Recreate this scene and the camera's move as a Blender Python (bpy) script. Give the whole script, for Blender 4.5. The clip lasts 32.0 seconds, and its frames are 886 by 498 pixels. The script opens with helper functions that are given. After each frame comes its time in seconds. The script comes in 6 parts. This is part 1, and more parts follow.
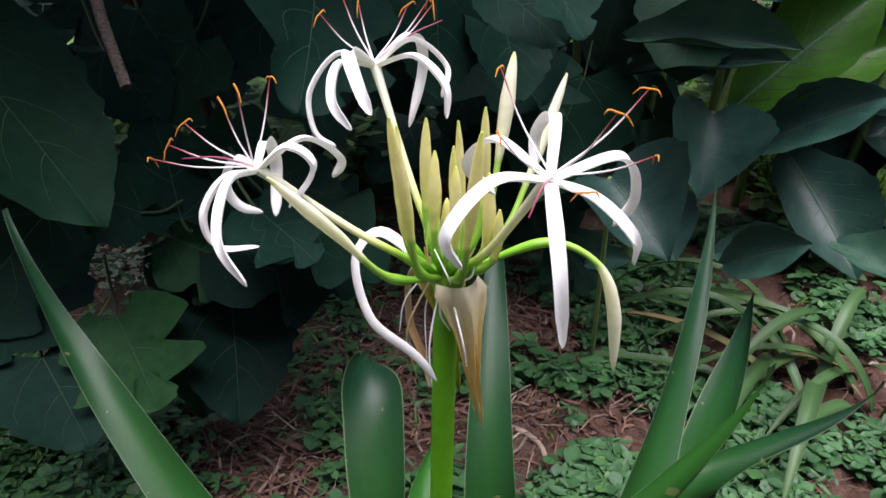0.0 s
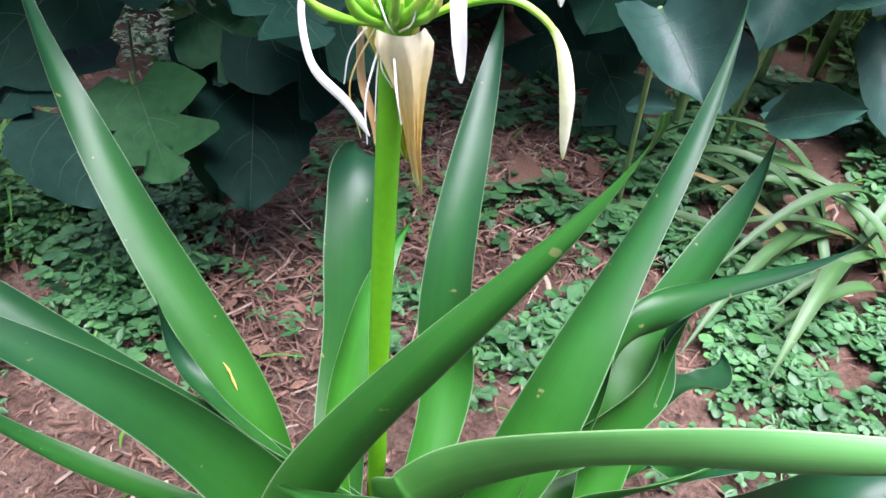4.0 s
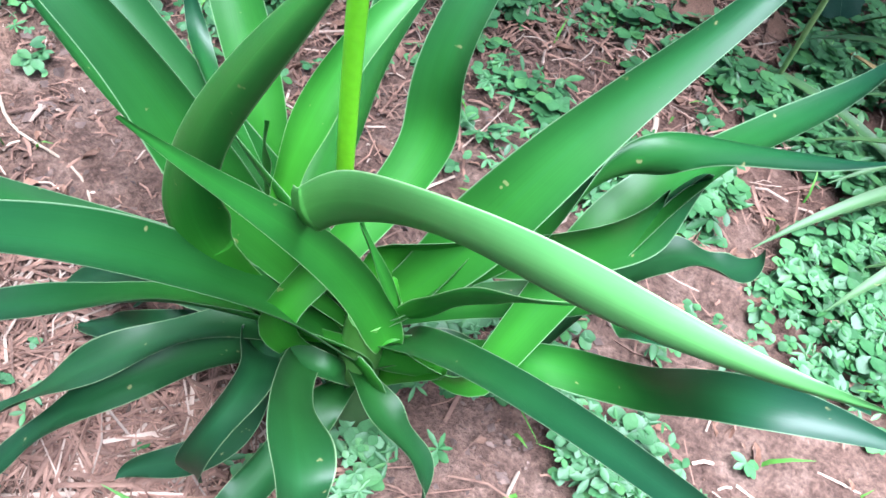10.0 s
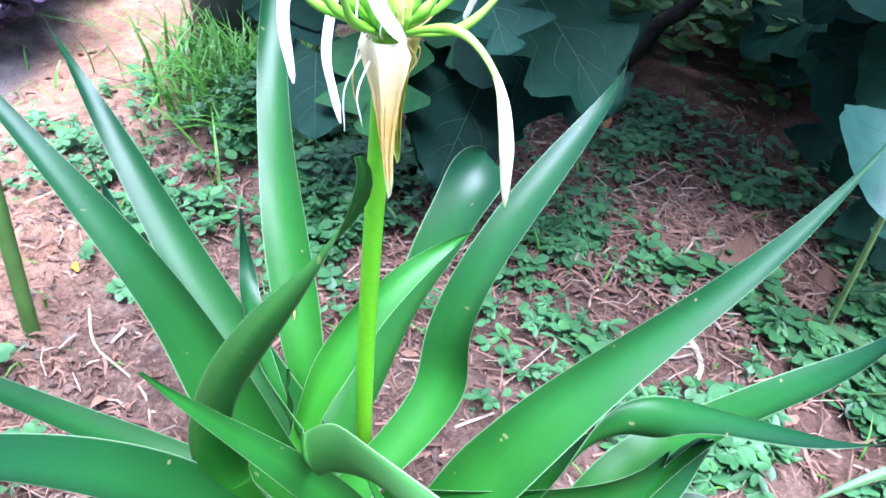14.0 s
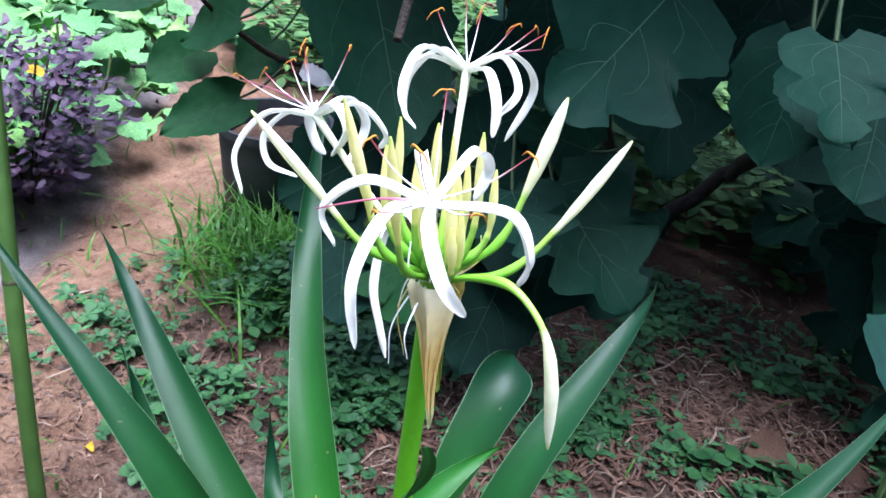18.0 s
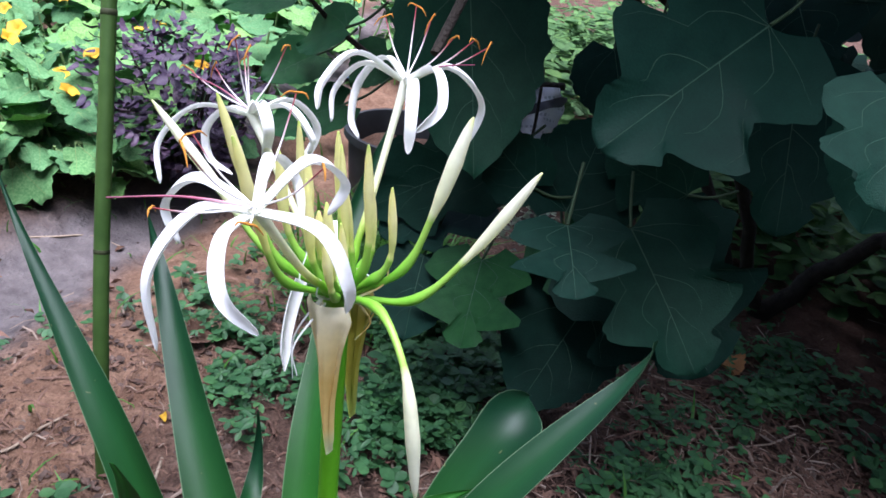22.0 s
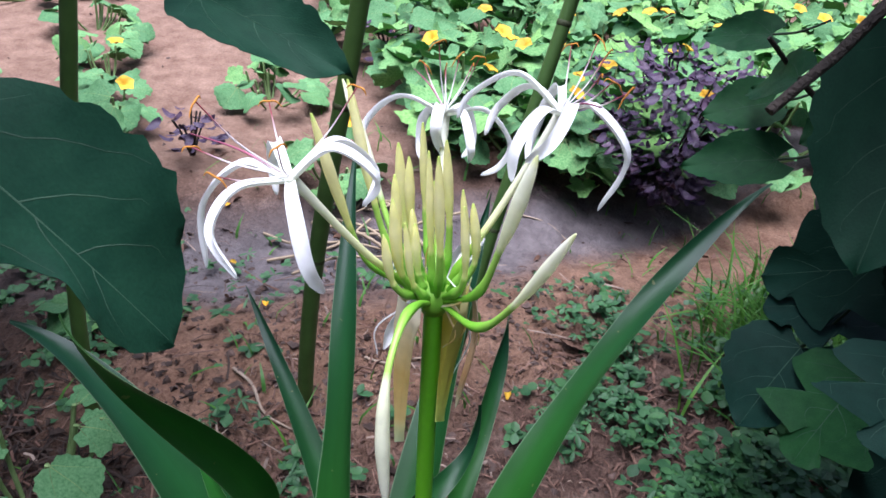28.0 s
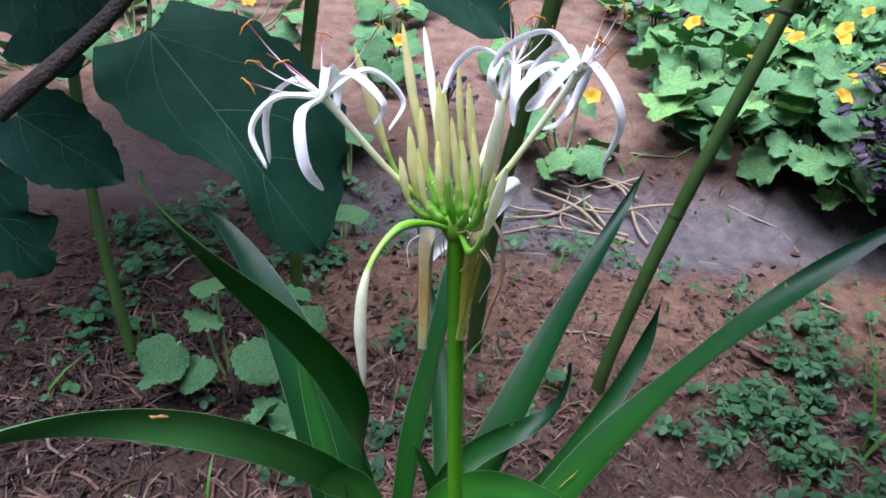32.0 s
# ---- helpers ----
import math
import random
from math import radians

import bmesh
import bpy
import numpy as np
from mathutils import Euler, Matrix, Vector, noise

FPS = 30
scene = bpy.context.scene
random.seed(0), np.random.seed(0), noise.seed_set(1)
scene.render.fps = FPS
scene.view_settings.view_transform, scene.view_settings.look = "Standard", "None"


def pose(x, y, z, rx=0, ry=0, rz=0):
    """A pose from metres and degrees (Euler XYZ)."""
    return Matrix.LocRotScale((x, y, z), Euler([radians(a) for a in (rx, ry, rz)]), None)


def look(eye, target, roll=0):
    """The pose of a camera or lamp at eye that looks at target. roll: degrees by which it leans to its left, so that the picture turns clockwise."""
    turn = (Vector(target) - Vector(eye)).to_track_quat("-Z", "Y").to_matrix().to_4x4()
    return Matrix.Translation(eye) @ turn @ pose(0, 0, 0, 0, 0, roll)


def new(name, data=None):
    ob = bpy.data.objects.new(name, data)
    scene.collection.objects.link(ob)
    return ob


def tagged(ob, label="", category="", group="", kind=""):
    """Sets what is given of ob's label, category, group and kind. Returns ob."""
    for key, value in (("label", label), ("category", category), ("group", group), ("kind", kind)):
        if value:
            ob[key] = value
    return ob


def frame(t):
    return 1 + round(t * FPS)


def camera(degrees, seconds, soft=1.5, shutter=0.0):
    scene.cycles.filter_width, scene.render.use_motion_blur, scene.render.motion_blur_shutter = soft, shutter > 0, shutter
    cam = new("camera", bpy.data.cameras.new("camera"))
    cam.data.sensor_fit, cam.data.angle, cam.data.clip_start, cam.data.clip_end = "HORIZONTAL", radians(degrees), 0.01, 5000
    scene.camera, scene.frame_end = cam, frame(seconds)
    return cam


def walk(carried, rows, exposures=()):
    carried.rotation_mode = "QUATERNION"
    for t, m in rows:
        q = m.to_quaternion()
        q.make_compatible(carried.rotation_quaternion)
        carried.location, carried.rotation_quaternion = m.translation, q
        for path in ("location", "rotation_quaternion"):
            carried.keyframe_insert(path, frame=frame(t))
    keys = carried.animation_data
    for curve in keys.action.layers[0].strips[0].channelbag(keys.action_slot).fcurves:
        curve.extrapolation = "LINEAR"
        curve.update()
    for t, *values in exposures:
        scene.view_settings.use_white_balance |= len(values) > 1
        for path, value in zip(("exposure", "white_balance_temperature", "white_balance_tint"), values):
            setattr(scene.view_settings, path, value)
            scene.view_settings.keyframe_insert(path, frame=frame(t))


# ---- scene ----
# ---------------------------------------------------------------- camera
cam = camera(59.09, 32.0, soft=1.6)
PATH = [
    (0.0, (-0.0053, -0.4375, 1.0220), (-0.0022, 0.0075, 0.7940), -0.30),
    (0.5, (0.0044, -0.4440, 1.0175), (0.0011, -0.0015, 0.7847), 0.15),
    (1.0, (0.0141, -0.4429, 1.0122), (0.0076, -0.0033, 0.7741), 0.42),
    (1.5, (0.0202, -0.4387, 1.0088), (-0.0026, -0.0013, 0.7677), 0.96),
    (2.0, (0.0307, -0.4409, 1.0000), (0.0068, -0.0093, 0.7487), 1.15),
    (2.5, (0.0397, -0.4418, 0.9888), (0.0161, -0.0162, 0.7276), 1.28),
    (3.0, (0.0518, -0.4373, 0.9806), (0.0258, -0.0146, 0.7149), 1.85),
    (3.5, (0.0615, -0.4397, 0.9718), (0.0309, -0.0278, 0.6900), 2.69),
    (4.0, (0.0774, -0.4419, 0.9648), (0.0453, -0.0504, 0.6554), 5.08),
    (4.5, (0.0879, -0.4277, 0.9466), (0.0501, -0.0583, 0.6117), 7.53),
    (6.5, (0.1406, -0.4401, 0.9112), (0.0764, -0.1106, 0.5406), 8.78),
    (7.0, (0.1545, -0.4387, 0.9078), (0.0879, -0.1188, 0.5294), 11.34),
    (7.5, (0.1709, -0.4341, 0.9071), (0.0965, -0.1241, 0.5219), 12.74),
    (8.0, (0.1873, -0.4259, 0.9053), (0.1067, -0.1255, 0.5138), 14.92),
    (8.5, (0.2044, -0.4167, 0.9103), (0.1086, -0.1179, 0.5210), 16.45),
    (9.0, (0.2248, -0.4120, 0.9195), (0.1206, -0.1197, 0.5275), 15.56),
    (9.5, (0.2400, -0.3999, 0.9217), (0.1488, -0.1198, 0.5177), 17.37),
    (10.0, (0.2460, -0.3860, 0.9283), (0.1536, -0.1077, 0.5233), 17.66),
    (10.5, (0.2597, -0.3801, 0.9413), (0.1525, -0.0918, 0.5471), 15.63),
    (11.0, (0.2757, -0.3729, 0.9506), (0.1586, -0.0864, 0.5579), 14.97),
    (11.5, (0.2932, -0.3712, 0.9621), (0.1733, -0.0942, 0.5635), 15.09),
    (12.0, (0.3035, -0.3663, 0.9745), (0.1614, -0.0797, 0.5902), 13.20),
    (12.5, (0.3062, -0.3635, 0.9799), (0.1474, -0.0708, 0.6070), 11.53),
    (13.0, (0.3026, -0.3607, 0.9850), (0.1269, -0.0589, 0.6272), 10.85),
    (13.5, (0.3037, -0.3599, 0.9940), (0.1108, -0.0485, 0.6538), 9.59),
    (14.0, (0.3037, -0.3616, 1.0037), (0.0964, -0.0414, 0.6805), 9.58),
    (14.5, (0.3049, -0.3597, 1.0117), (0.0892, -0.0315, 0.7022), 9.13),
    (15.0, (0.3020, -0.3608, 1.0195), (0.0760, -0.0285, 0.7219), 8.79),
    (15.5, (0.2949, -0.3550, 1.0201), (0.0617, -0.0183, 0.7333), 9.68),
    (17.5, (0.2974, -0.3559, 1.0504), (0.0356, -0.0096, 0.8023), 8.75),
    (18.0, (0.2675, -0.3638, 1.0514), (0.0107, -0.0105, 0.8079), 9.18),
    (18.5, (0.2615, -0.3462, 1.0499), (-0.0002, 0.0072, 0.8119), 10.54),
    (19.0, (0.2778, -0.3240, 1.0474), (-0.0089, 0.0088, 0.8086), 10.15),
    (19.5, (0.2959, -0.3065, 1.0511), (-0.0080, 0.0045, 0.8043), 10.75),
    (20.0, (0.3204, -0.2904, 1.0633), (0.0012, 0.0104, 0.8233), 9.78),
    (20.5, (0.3419, -0.2707, 1.0650), (0.0118, 0.0192, 0.8263), 9.99),
    (21.0, (0.3546, -0.2504, 1.0630), (0.0190, 0.0337, 0.8249), 8.77),
    (21.5, (0.3542, -0.2338, 1.0607), (0.0183, 0.0437, 0.8153), 9.02),
    (22.0, (0.3591, -0.2145, 1.0574), (0.0214, 0.0598, 0.8109), 9.68),
    (22.5, (0.3662, -0.2056, 1.0629), (0.0156, 0.0522, 0.8168), 10.94),
    (23.0, (0.3747, -0.1962, 1.0704), (0.0150, 0.0456, 0.8209), 10.19),
    (23.5, (0.3753, -0.1937, 1.0692), (0.0027, 0.0276, 0.8198), 10.58),
    (24.0, (0.3547, -0.1806, 1.0643), (-0.0232, 0.0177, 0.8038), 10.67),
    (24.5, (0.3532, -0.1683, 1.0590), (-0.0285, 0.0144, 0.7926), 11.11),
    (25.0, (0.3524, -0.1450, 1.0580), (-0.0389, 0.0137, 0.7903), 11.22),
    (25.5, (0.3435, -0.0976, 1.0585), (-0.0579, 0.0151, 0.7825), 9.99),
    (26.0, (0.3477, -0.0665, 1.0624), (-0.0588, 0.0103, 0.7817), 8.22),
    (26.5, (0.3699, -0.0360, 1.0705), (-0.0428, -0.0186, 0.7887), 8.36),
    (28.5, (0.4094, 0.0474, 1.0844), (-0.0034, -0.0052, 0.8074), 6.55),
    (29.0, (0.3922, 0.0607, 1.0770), (-0.0100, -0.0289, 0.7937), 5.83),
    (29.5, (0.3832, 0.1127, 1.0806), (-0.0049, -0.0275, 0.7983), 4.12),
    (30.0, (0.3800, 0.1614, 1.0887), (0.0108, -0.0162, 0.8023), 3.56),
    (30.5, (0.3935, 0.1833, 1.0975), (0.0328, -0.0058, 0.8074), 3.39),
    (31.0, (0.4068, 0.2017, 1.1022), (0.0453, 0.0093, 0.8154), 3.67),
    (31.5, (0.4210, 0.2206, 1.1090), (0.0581, 0.0277, 0.8243), 3.42),
    (32.0, (0.4210, 0.2245, 1.1053), (0.0690, 0.0283, 0.8094), 3.48),
]
walk(cam, [(t, look(e, g, r)) for t, e, g, r in PATH],
     exposures=[(0, 1.08, 6650, 16), (2, 1.38, 6650, 15), (4, 2.45, 6250, 14), (7, 2.88, 5850, 5), (11, 2.92, 5550, 7), (13, 3.0, 5380, 13), (15, 3.1, 5300, 10), (17.5, 2.15, 5600, 6),
                (20, 1.37, 5780, 11), (26, 1.27, 5900, 12), (30, 1.02, 5700, 14), (32, 0.97, 5650, 15)])


# ---------------------------------------------------------------- light: bright overcast sky
world = bpy.data.worlds.new("world")
scene.world = world
world.use_nodes = True
wn, wl = world.node_tree.nodes, world.node_tree.links
sky = wn.new("ShaderNodeTexSky")
sky.sky_type = "NISHITA"
sky.sun_disc = False
sky.sun_elevation, sky.sun_rotation = radians(84), radians(-122)
sky.air_density, sky.dust_density = 1.0, 4.0
wl.new(sky.outputs[0], wn["Background"].inputs[0])
wn["Background"].inputs[1].default_value = 0.075
sun = new("sun", bpy.data.lights.new("sun", "SUN"))
sun.data.energy, sun.data.angle, sun.data.color = 5.0, radians(54), (0.985, 0.955, 1.05)
sun.matrix_world = look((0.45, -0.35, 5), (0, 0, 0))


# ---------------------------------------------------------------- materials
def node_mat(name):
    m = bpy.data.materials.new(name)
    m.use_nodes = True
    return m, m.node_tree.nodes, m.node_tree.links, m.node_tree.nodes["Principled BSDF"]


def noise_tex(n, l, scale, detail=4.0, rough=0.55, coord="Object", vec=None):
    t = n.new("ShaderNodeTexNoise")
    t.inputs["Scale"].default_value, t.inputs["Detail"].default_value, t.inputs["Roughness"].default_value = scale, detail, rough
    if vec is None:
        c = n.new("ShaderNodeTexCoord")
        l.new(c.outputs[coord], t.inputs["Vector"])
    else:
        l.new(vec, t.inputs["Vector"])
    return t


def ramp(n, l, fac, stops):
    r = n.new("ShaderNodeValToRGB")
    while len(r.color_ramp.elements) < len(stops):
        r.color_ramp.elements.new(0.5)
    for e, (p, c) in zip(r.color_ramp.elements, stops):
        e.position, e.color = p, (*c, 1)
    l.new(fac, r.inputs[0])
    return r


def mix(n, l, kind, fac, a, b):
    m = n.new("ShaderNodeMix")
    m.data_type, m.blend_type = "RGBA", kind
    for sock, v in ((m.inputs[0], fac), (m.inputs[6], a), (m.inputs[7], b)):
        if isinstance(v, (int, float)):
            sock.default_value = v
        elif isinstance(v, tuple):
            sock.default_value = (*v, 1)
        else:
            l.new(v, sock)
    return m.outputs[2]


def bump(n, l, b, height, strength, dist):
    bm = n.new("ShaderNodeBump")
    bm.inputs["Strength"].default_value, bm.inputs["Distance"].default_value = strength, dist
    l.new(height, bm.inputs["Height"])
    l.new(bm.outputs[0], b.inputs["Normal"])
    return bm


def translucent(m, n, l, b, color, amount):
    """Lets light through a thin leaf or petal."""
    t = n.new("ShaderNodeBsdfTranslucent")
    if isinstance(color, tuple):
        t.inputs[0].default_value = (*color, 1)
    else:
        l.new(color, t.inputs[0])
    x = n.new("ShaderNodeMixShader")
    x.inputs[0].default_value = amount
    l.new(b.outputs[0], x.inputs[1])
    l.new(t.outputs[0], x.inputs[2])
    l.new(x.outputs[0], n["Material Output"].inputs[0])


def math_node(n, l, op, a, b=0.0):
    m = n.new("ShaderNodeMath")
    m.operation = op
    for sock, v in ((m.inputs[0], a), (m.inputs[1], b)):
        if isinstance(v, (int, float)):
            sock.default_value = v
        else:
            l.new(v, sock)
    return m.outputs[0]


def strap_leaf_material(name, low, high, edge, rough=0.34, thru=0.25, gloss=0.5, turn=0.4):
    """Smooth fleshy strap leaf: lighter low down, fine long veins, a pale thin margin."""
    m, n, l, b = node_mat(name)
    uv = n.new("ShaderNodeUVMap")
    sep = n.new("ShaderNodeSeparateXYZ")
    l.new(uv.outputs[0], sep.inputs[0])
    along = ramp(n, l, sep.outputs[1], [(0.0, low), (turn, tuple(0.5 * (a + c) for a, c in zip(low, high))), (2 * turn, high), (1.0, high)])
    info = n.new("ShaderNodeObjectInfo")
    tone = ramp(n, l, info.outputs["Random"], [(0, (0.82, 0.86, 0.86)), (1, (1.12, 1.08, 1.0))])
    col = mix(n, l, "MULTIPLY", 1.0, along.outputs[0], tone.outputs[0])
    cloud = noise_tex(n, l, 14, 3)
    col = mix(n, l, "MULTIPLY", 0.55, col, ramp(n, l, cloud.outputs[0], [(0.3, (0.75, 0.78, 0.75)), (0.7, (1.12, 1.1, 1.05))]).outputs[0])
    comb = n.new("ShaderNodeCombineXYZ")
    l.new(math_node(n, l, "MULTIPLY", sep.outputs[0], 60), comb.inputs[0])
    l.new(math_node(n, l, "MULTIPLY", sep.outputs[1], 3), comb.inputs[1])
    l.new(info.outputs["Random"], comb.inputs[2])
    vein = noise_tex(n, l, 1.0, 3, vec=comb.outputs[0])
    col = mix(n, l, "MULTIPLY", 0.35, col, ramp(n, l, vein.outputs[0], [(0.35, (0.82, 0.84, 0.82)), (0.65, (1.1, 1.1, 1.08))]).outputs[0])
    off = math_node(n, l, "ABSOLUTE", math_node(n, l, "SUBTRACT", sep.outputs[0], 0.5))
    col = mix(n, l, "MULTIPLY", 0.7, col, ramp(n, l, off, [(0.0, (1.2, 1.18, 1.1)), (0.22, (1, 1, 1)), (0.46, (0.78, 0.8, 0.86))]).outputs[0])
    rib = ramp(n, l, off, [(0.0, (1, 1, 1)), (0.05, (0, 0, 0))])
    col = mix(n, l, "MIX", math_node(n, l, "MULTIPLY", rib.outputs[0], 0.12), col, tuple(1.5 * c for c in high))
    rim = ramp(n, l, off, [(0.479, (0, 0, 0)), (0.491, (1, 1, 1))])
    col = mix(n, l, "MIX", math_node(n, l, "MULTIPLY", rim.outputs[0], 0.4), col, edge)
    fleck = noise_tex(n, l, 70, 2, 0.5)
    spots = ramp(n, l, fleck.outputs[0], [(0.73, (0, 0, 0)), (0.76, (1, 1, 1))])
    col = mix(n, l, "MIX", math_node(n, l, "MULTIPLY", spots.outputs[0], 0.35), col, (0.30, 0.26, 0.12))
    l.new(col, b.inputs["Base Color"])
    b.inputs["Roughness"].default_value = rough
    b.inputs["Specular IOR Level"].default_value = gloss
    bump(n, l, b, vein.outputs[0], 0.10, 0.002)
    translucent(m, n, l, b, mix(n, l, "MULTIPLY", 1.0, col, (1.35, 1.35, 0.7)), thru)
    return m


def blade_material(name, c1, c2, rough=0.5, thru=0.25, scale=9, spec=0.4):
    """Matt broad leaf with blotches and a tone of its own for each leaf."""
    m, n, l, b = node_mat(name)
    a = noise_tex(n, l, scale, 4)
    base = ramp(n, l, a.outputs[0], [(0.3, c1), (0.7, c2)])
    fine = noise_tex(n, l, scale * 11, 3)
    col = mix(n, l, "MULTIPLY", 0.5, base.outputs[0], ramp(n, l, fine.outputs[0], [(0.3, (0.75, 0.75, 0.72)), (0.7, (1.15, 1.15, 1.1))]).outputs[0])
    info = n.new("ShaderNodeObjectInfo")
    col = mix(n, l, "MULTIPLY", 1.0, col, ramp(n, l, info.outputs["Random"], [(0, (0.72, 0.78, 0.8)), (0.6, (1, 1, 1)), (1, (1.25, 1.18, 0.95))]).outputs[0])
    geo = n.new("ShaderNodeNewGeometry")
    col = mix(n, l, "MULTIPLY", 1.0, col, ramp(n, l, geo.outputs["Random Per Island"], [(0, (0.7, 0.75, 0.72)), (0.7, (1.05, 1.05, 1)), (1, (1.3, 1.22, 0.95))]).outputs[0])
    l.new(col, b.inputs["Base Color"])
    b.inputs["Roughness"].default_value, b.inputs["Specular IOR Level"].default_value = rough, spec
    bump(n, l, b, fine.outputs[0], 0.25, 0.003)
    translucent(m, n, l, b, col, thru)
    return m


def graded_material(name, stops, rough=0.45, thru=0.2, grain=140.0):
    """Colour that runs along the part, from its foot to its tip."""
    m, n, l, b = node_mat(name)
    uv = n.new("ShaderNodeUVMap")
    sep = n.new("ShaderNodeSeparateXYZ")
    l.new(uv.outputs[0], sep.inputs[0])
    wob = noise_tex(n, l, 60, 2)
    v = math_node(n, l, "ADD", sep.outputs[1], math_node(n, l, "MULTIPLY", math_node(n, l, "SUBTRACT", wob.outputs[0], 0.5), 0.12))
    col = ramp(n, l, v, stops).outputs[0]
    g = noise_tex(n, l, grain, 3)
    col = mix(n, l, "MULTIPLY", 0.5, col, ramp(n, l, g.outputs[0], [(0.3, (0.86, 0.86, 0.84)), (0.7, (1.08, 1.08, 1.06))]).outputs[0])
    l.new(col, b.inputs["Base Color"])
    b.inputs["Roughness"].default_value = rough
    bump(n, l, b, g.outputs[0], 0.12, 0.001)
    translucent(m, n, l, b, col, thru)
    return m


def plain_material(name, c1, c2, rough=0.7, scale=30, strength=0.4, dist=0.004, spec=0.3):
    m, n, l, b = node_mat(name)
    a = noise_tex(n, l, scale, 5)
    col = ramp(n, l, a.outputs[0], [(0.3, c1), (0.7, c2)]).outputs[0]
    geo = n.new("ShaderNodeNewGeometry")
    col = mix(n, l, "MULTIPLY", 1.0, col, ramp(n, l, geo.outputs["Random Per Island"], [(0, (0.6, 0.6, 0.6)), (1, (1.25, 1.22, 1.2))]).outputs[0])
    l.new(col, b.inputs["Base Color"])
    b.inputs["Roughness"].default_value, b.inputs["Specular IOR Level"].default_value = rough, spec
    bump(n, l, b, noise_tex(n, l, scale * 6, 4).outputs[0], strength, dist)
    return m


def soil_material():
    """Reddish garden soil, trodden grey along the ditch, with crumbs and damp patches."""
    m, n, l, b = node_mat("soil")
    c = n.new("ShaderNodeTexCoord")
    big = noise_tex(n, l, 1.6, 5, 0.6)
    mid = noise_tex(n, l, 16, 6, 0.65)
    fine = noise_tex(n, l, 120, 5, 0.7)
    col = ramp(n, l, mid.outputs[0], [(0.25, (0.0504, 0.02856, 0.02184)), (0.5, (0.1176, 0.0756, 0.0588)), (0.75, (0.21, 0.1495, 0.1218))]).outputs[0]
    col = mix(n, l, "MULTIPLY", 0.75, col, ramp(n, l, big.outputs[0], [(0.3, (0.62, 0.58, 0.56)), (0.7, (1.15, 1.1, 1.05))]).outputs[0])
    col = mix(n, l, "MULTIPLY", 1.0, col, ramp(n, l, fine.outputs[0], [(0.32, (0.42, 0.39, 0.38)), (0.68, (1.4, 1.38, 1.35))]).outputs[0])
    # grey silt in the ditch
    sep = n.new("ShaderNodeSeparateXYZ")
    l.new(c.outputs["Object"], sep.inputs[0])
    warp = math_node(n, l, "MULTIPLY", math_node(n, l, "SUBTRACT", big.outputs[0], 0.5), 0.5)
    axis = math_node(n, l, "ADD", math_node(n, l, "ADD", sep.outputs[0], math_node(n, l, "MULTIPLY", sep.outputs[1], 0.45)), warp)
    bend = math_node(n, l, "MULTIPLY", math_node(n, l, "MAXIMUM", math_node(n, l, "SUBTRACT", sep.outputs[1], 0.1), 0.0), 0.45)
    axis = math_node(n, l, "ADD", axis, bend)
    far = math_node(n, l, "ABSOLUTE", math_node(n, l, "ADD", axis, 1.38))
    silt = ramp(n, l, far, [(0.10, (1, 1, 1)), (0.28, (0, 0, 0))])
    grey = ramp(n, l, mid.outputs[0], [(0.3, (0.1092, 0.0966, 0.09828)), (0.7, (0.2142, 0.1915, 0.1949))])
    col = mix(n, l, "MIX", math_node(n, l, "MULTIPLY", silt.outputs[0], 0.85), col, grey.outputs[0])
    # sandy orange bank along the ditch
    bank = ramp(n, l, math_node(n, l, "MULTIPLY", math_node(n, l, "ADD", axis, 0.55), -1.0), [(0.0, (0, 0, 0)), (0.22, (1, 1, 1)), (0.52, (1, 1, 1)), (0.68, (0, 0, 0))])
    tan = ramp(n, l, mid.outputs[0], [(0.3, (0.168, 0.09072, 0.05712)), (0.7, (0.336, 0.2058, 0.1386))])
    tan = mix(n, l, "MULTIPLY", 0.8, tan.outputs[0], ramp(n, l, fine.outputs[0], [(0.3, (0.55, 0.52, 0.5)), (0.7, (1.3, 1.28, 1.25))]).outputs[0])
    col = mix(n, l, "MIX", math_node(n, l, "MULTIPLY", bank.outputs[0], 0.85), col, tan)
    # shade under the shrub, painted into the soil as dark brown
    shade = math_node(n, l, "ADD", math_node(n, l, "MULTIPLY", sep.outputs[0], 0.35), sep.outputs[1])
    shrub_shade = ramp(n, l, math_node(n, l, "ADD", shade, warp), [(0.62, (0, 0, 0)), (1.15, (1, 1, 1))])
    col = mix(n, l, "MIX", math_node(n, l, "MULTIPLY", shrub_shade.outputs[0], 0.6), col, (0.090, 0.046, 0.032))
    # shade of the smaller shrub, painted as a darker brown with the soil's grain
    fig2_shade = ramp(n, l, math_node(n, l, "ADD", math_node(n, l, "MULTIPLY", math_node(n, l, "ADD", sep.outputs[1], math_node(n, l, "MULTIPLY", sep.outputs[0], -0.35)), -1.0), warp), [(0.34, (0, 0, 0)), (0.62, (1, 1, 1))])
    col = mix(n, l, "MIX", math_node(n, l, "MULTIPLY", fig2_shade.outputs[0], 0.75), col, mix(n, l, "MULTIPLY", 1.0, (0.062, 0.038, 0.029), ramp(n, l, fine.outputs[0], [(0.3, (0.5, 0.5, 0.5)), (0.7, (1.4, 1.4, 1.4))]).outputs[0]))
    # tilled red earth beyond the ditch
    beyond = ramp(n, l, math_node(n, l, "MULTIPLY", math_node(n, l, "ADD", axis, 1.38), -1.0), [(0.22, (0, 0, 0)), (0.5, (1, 1, 1))])
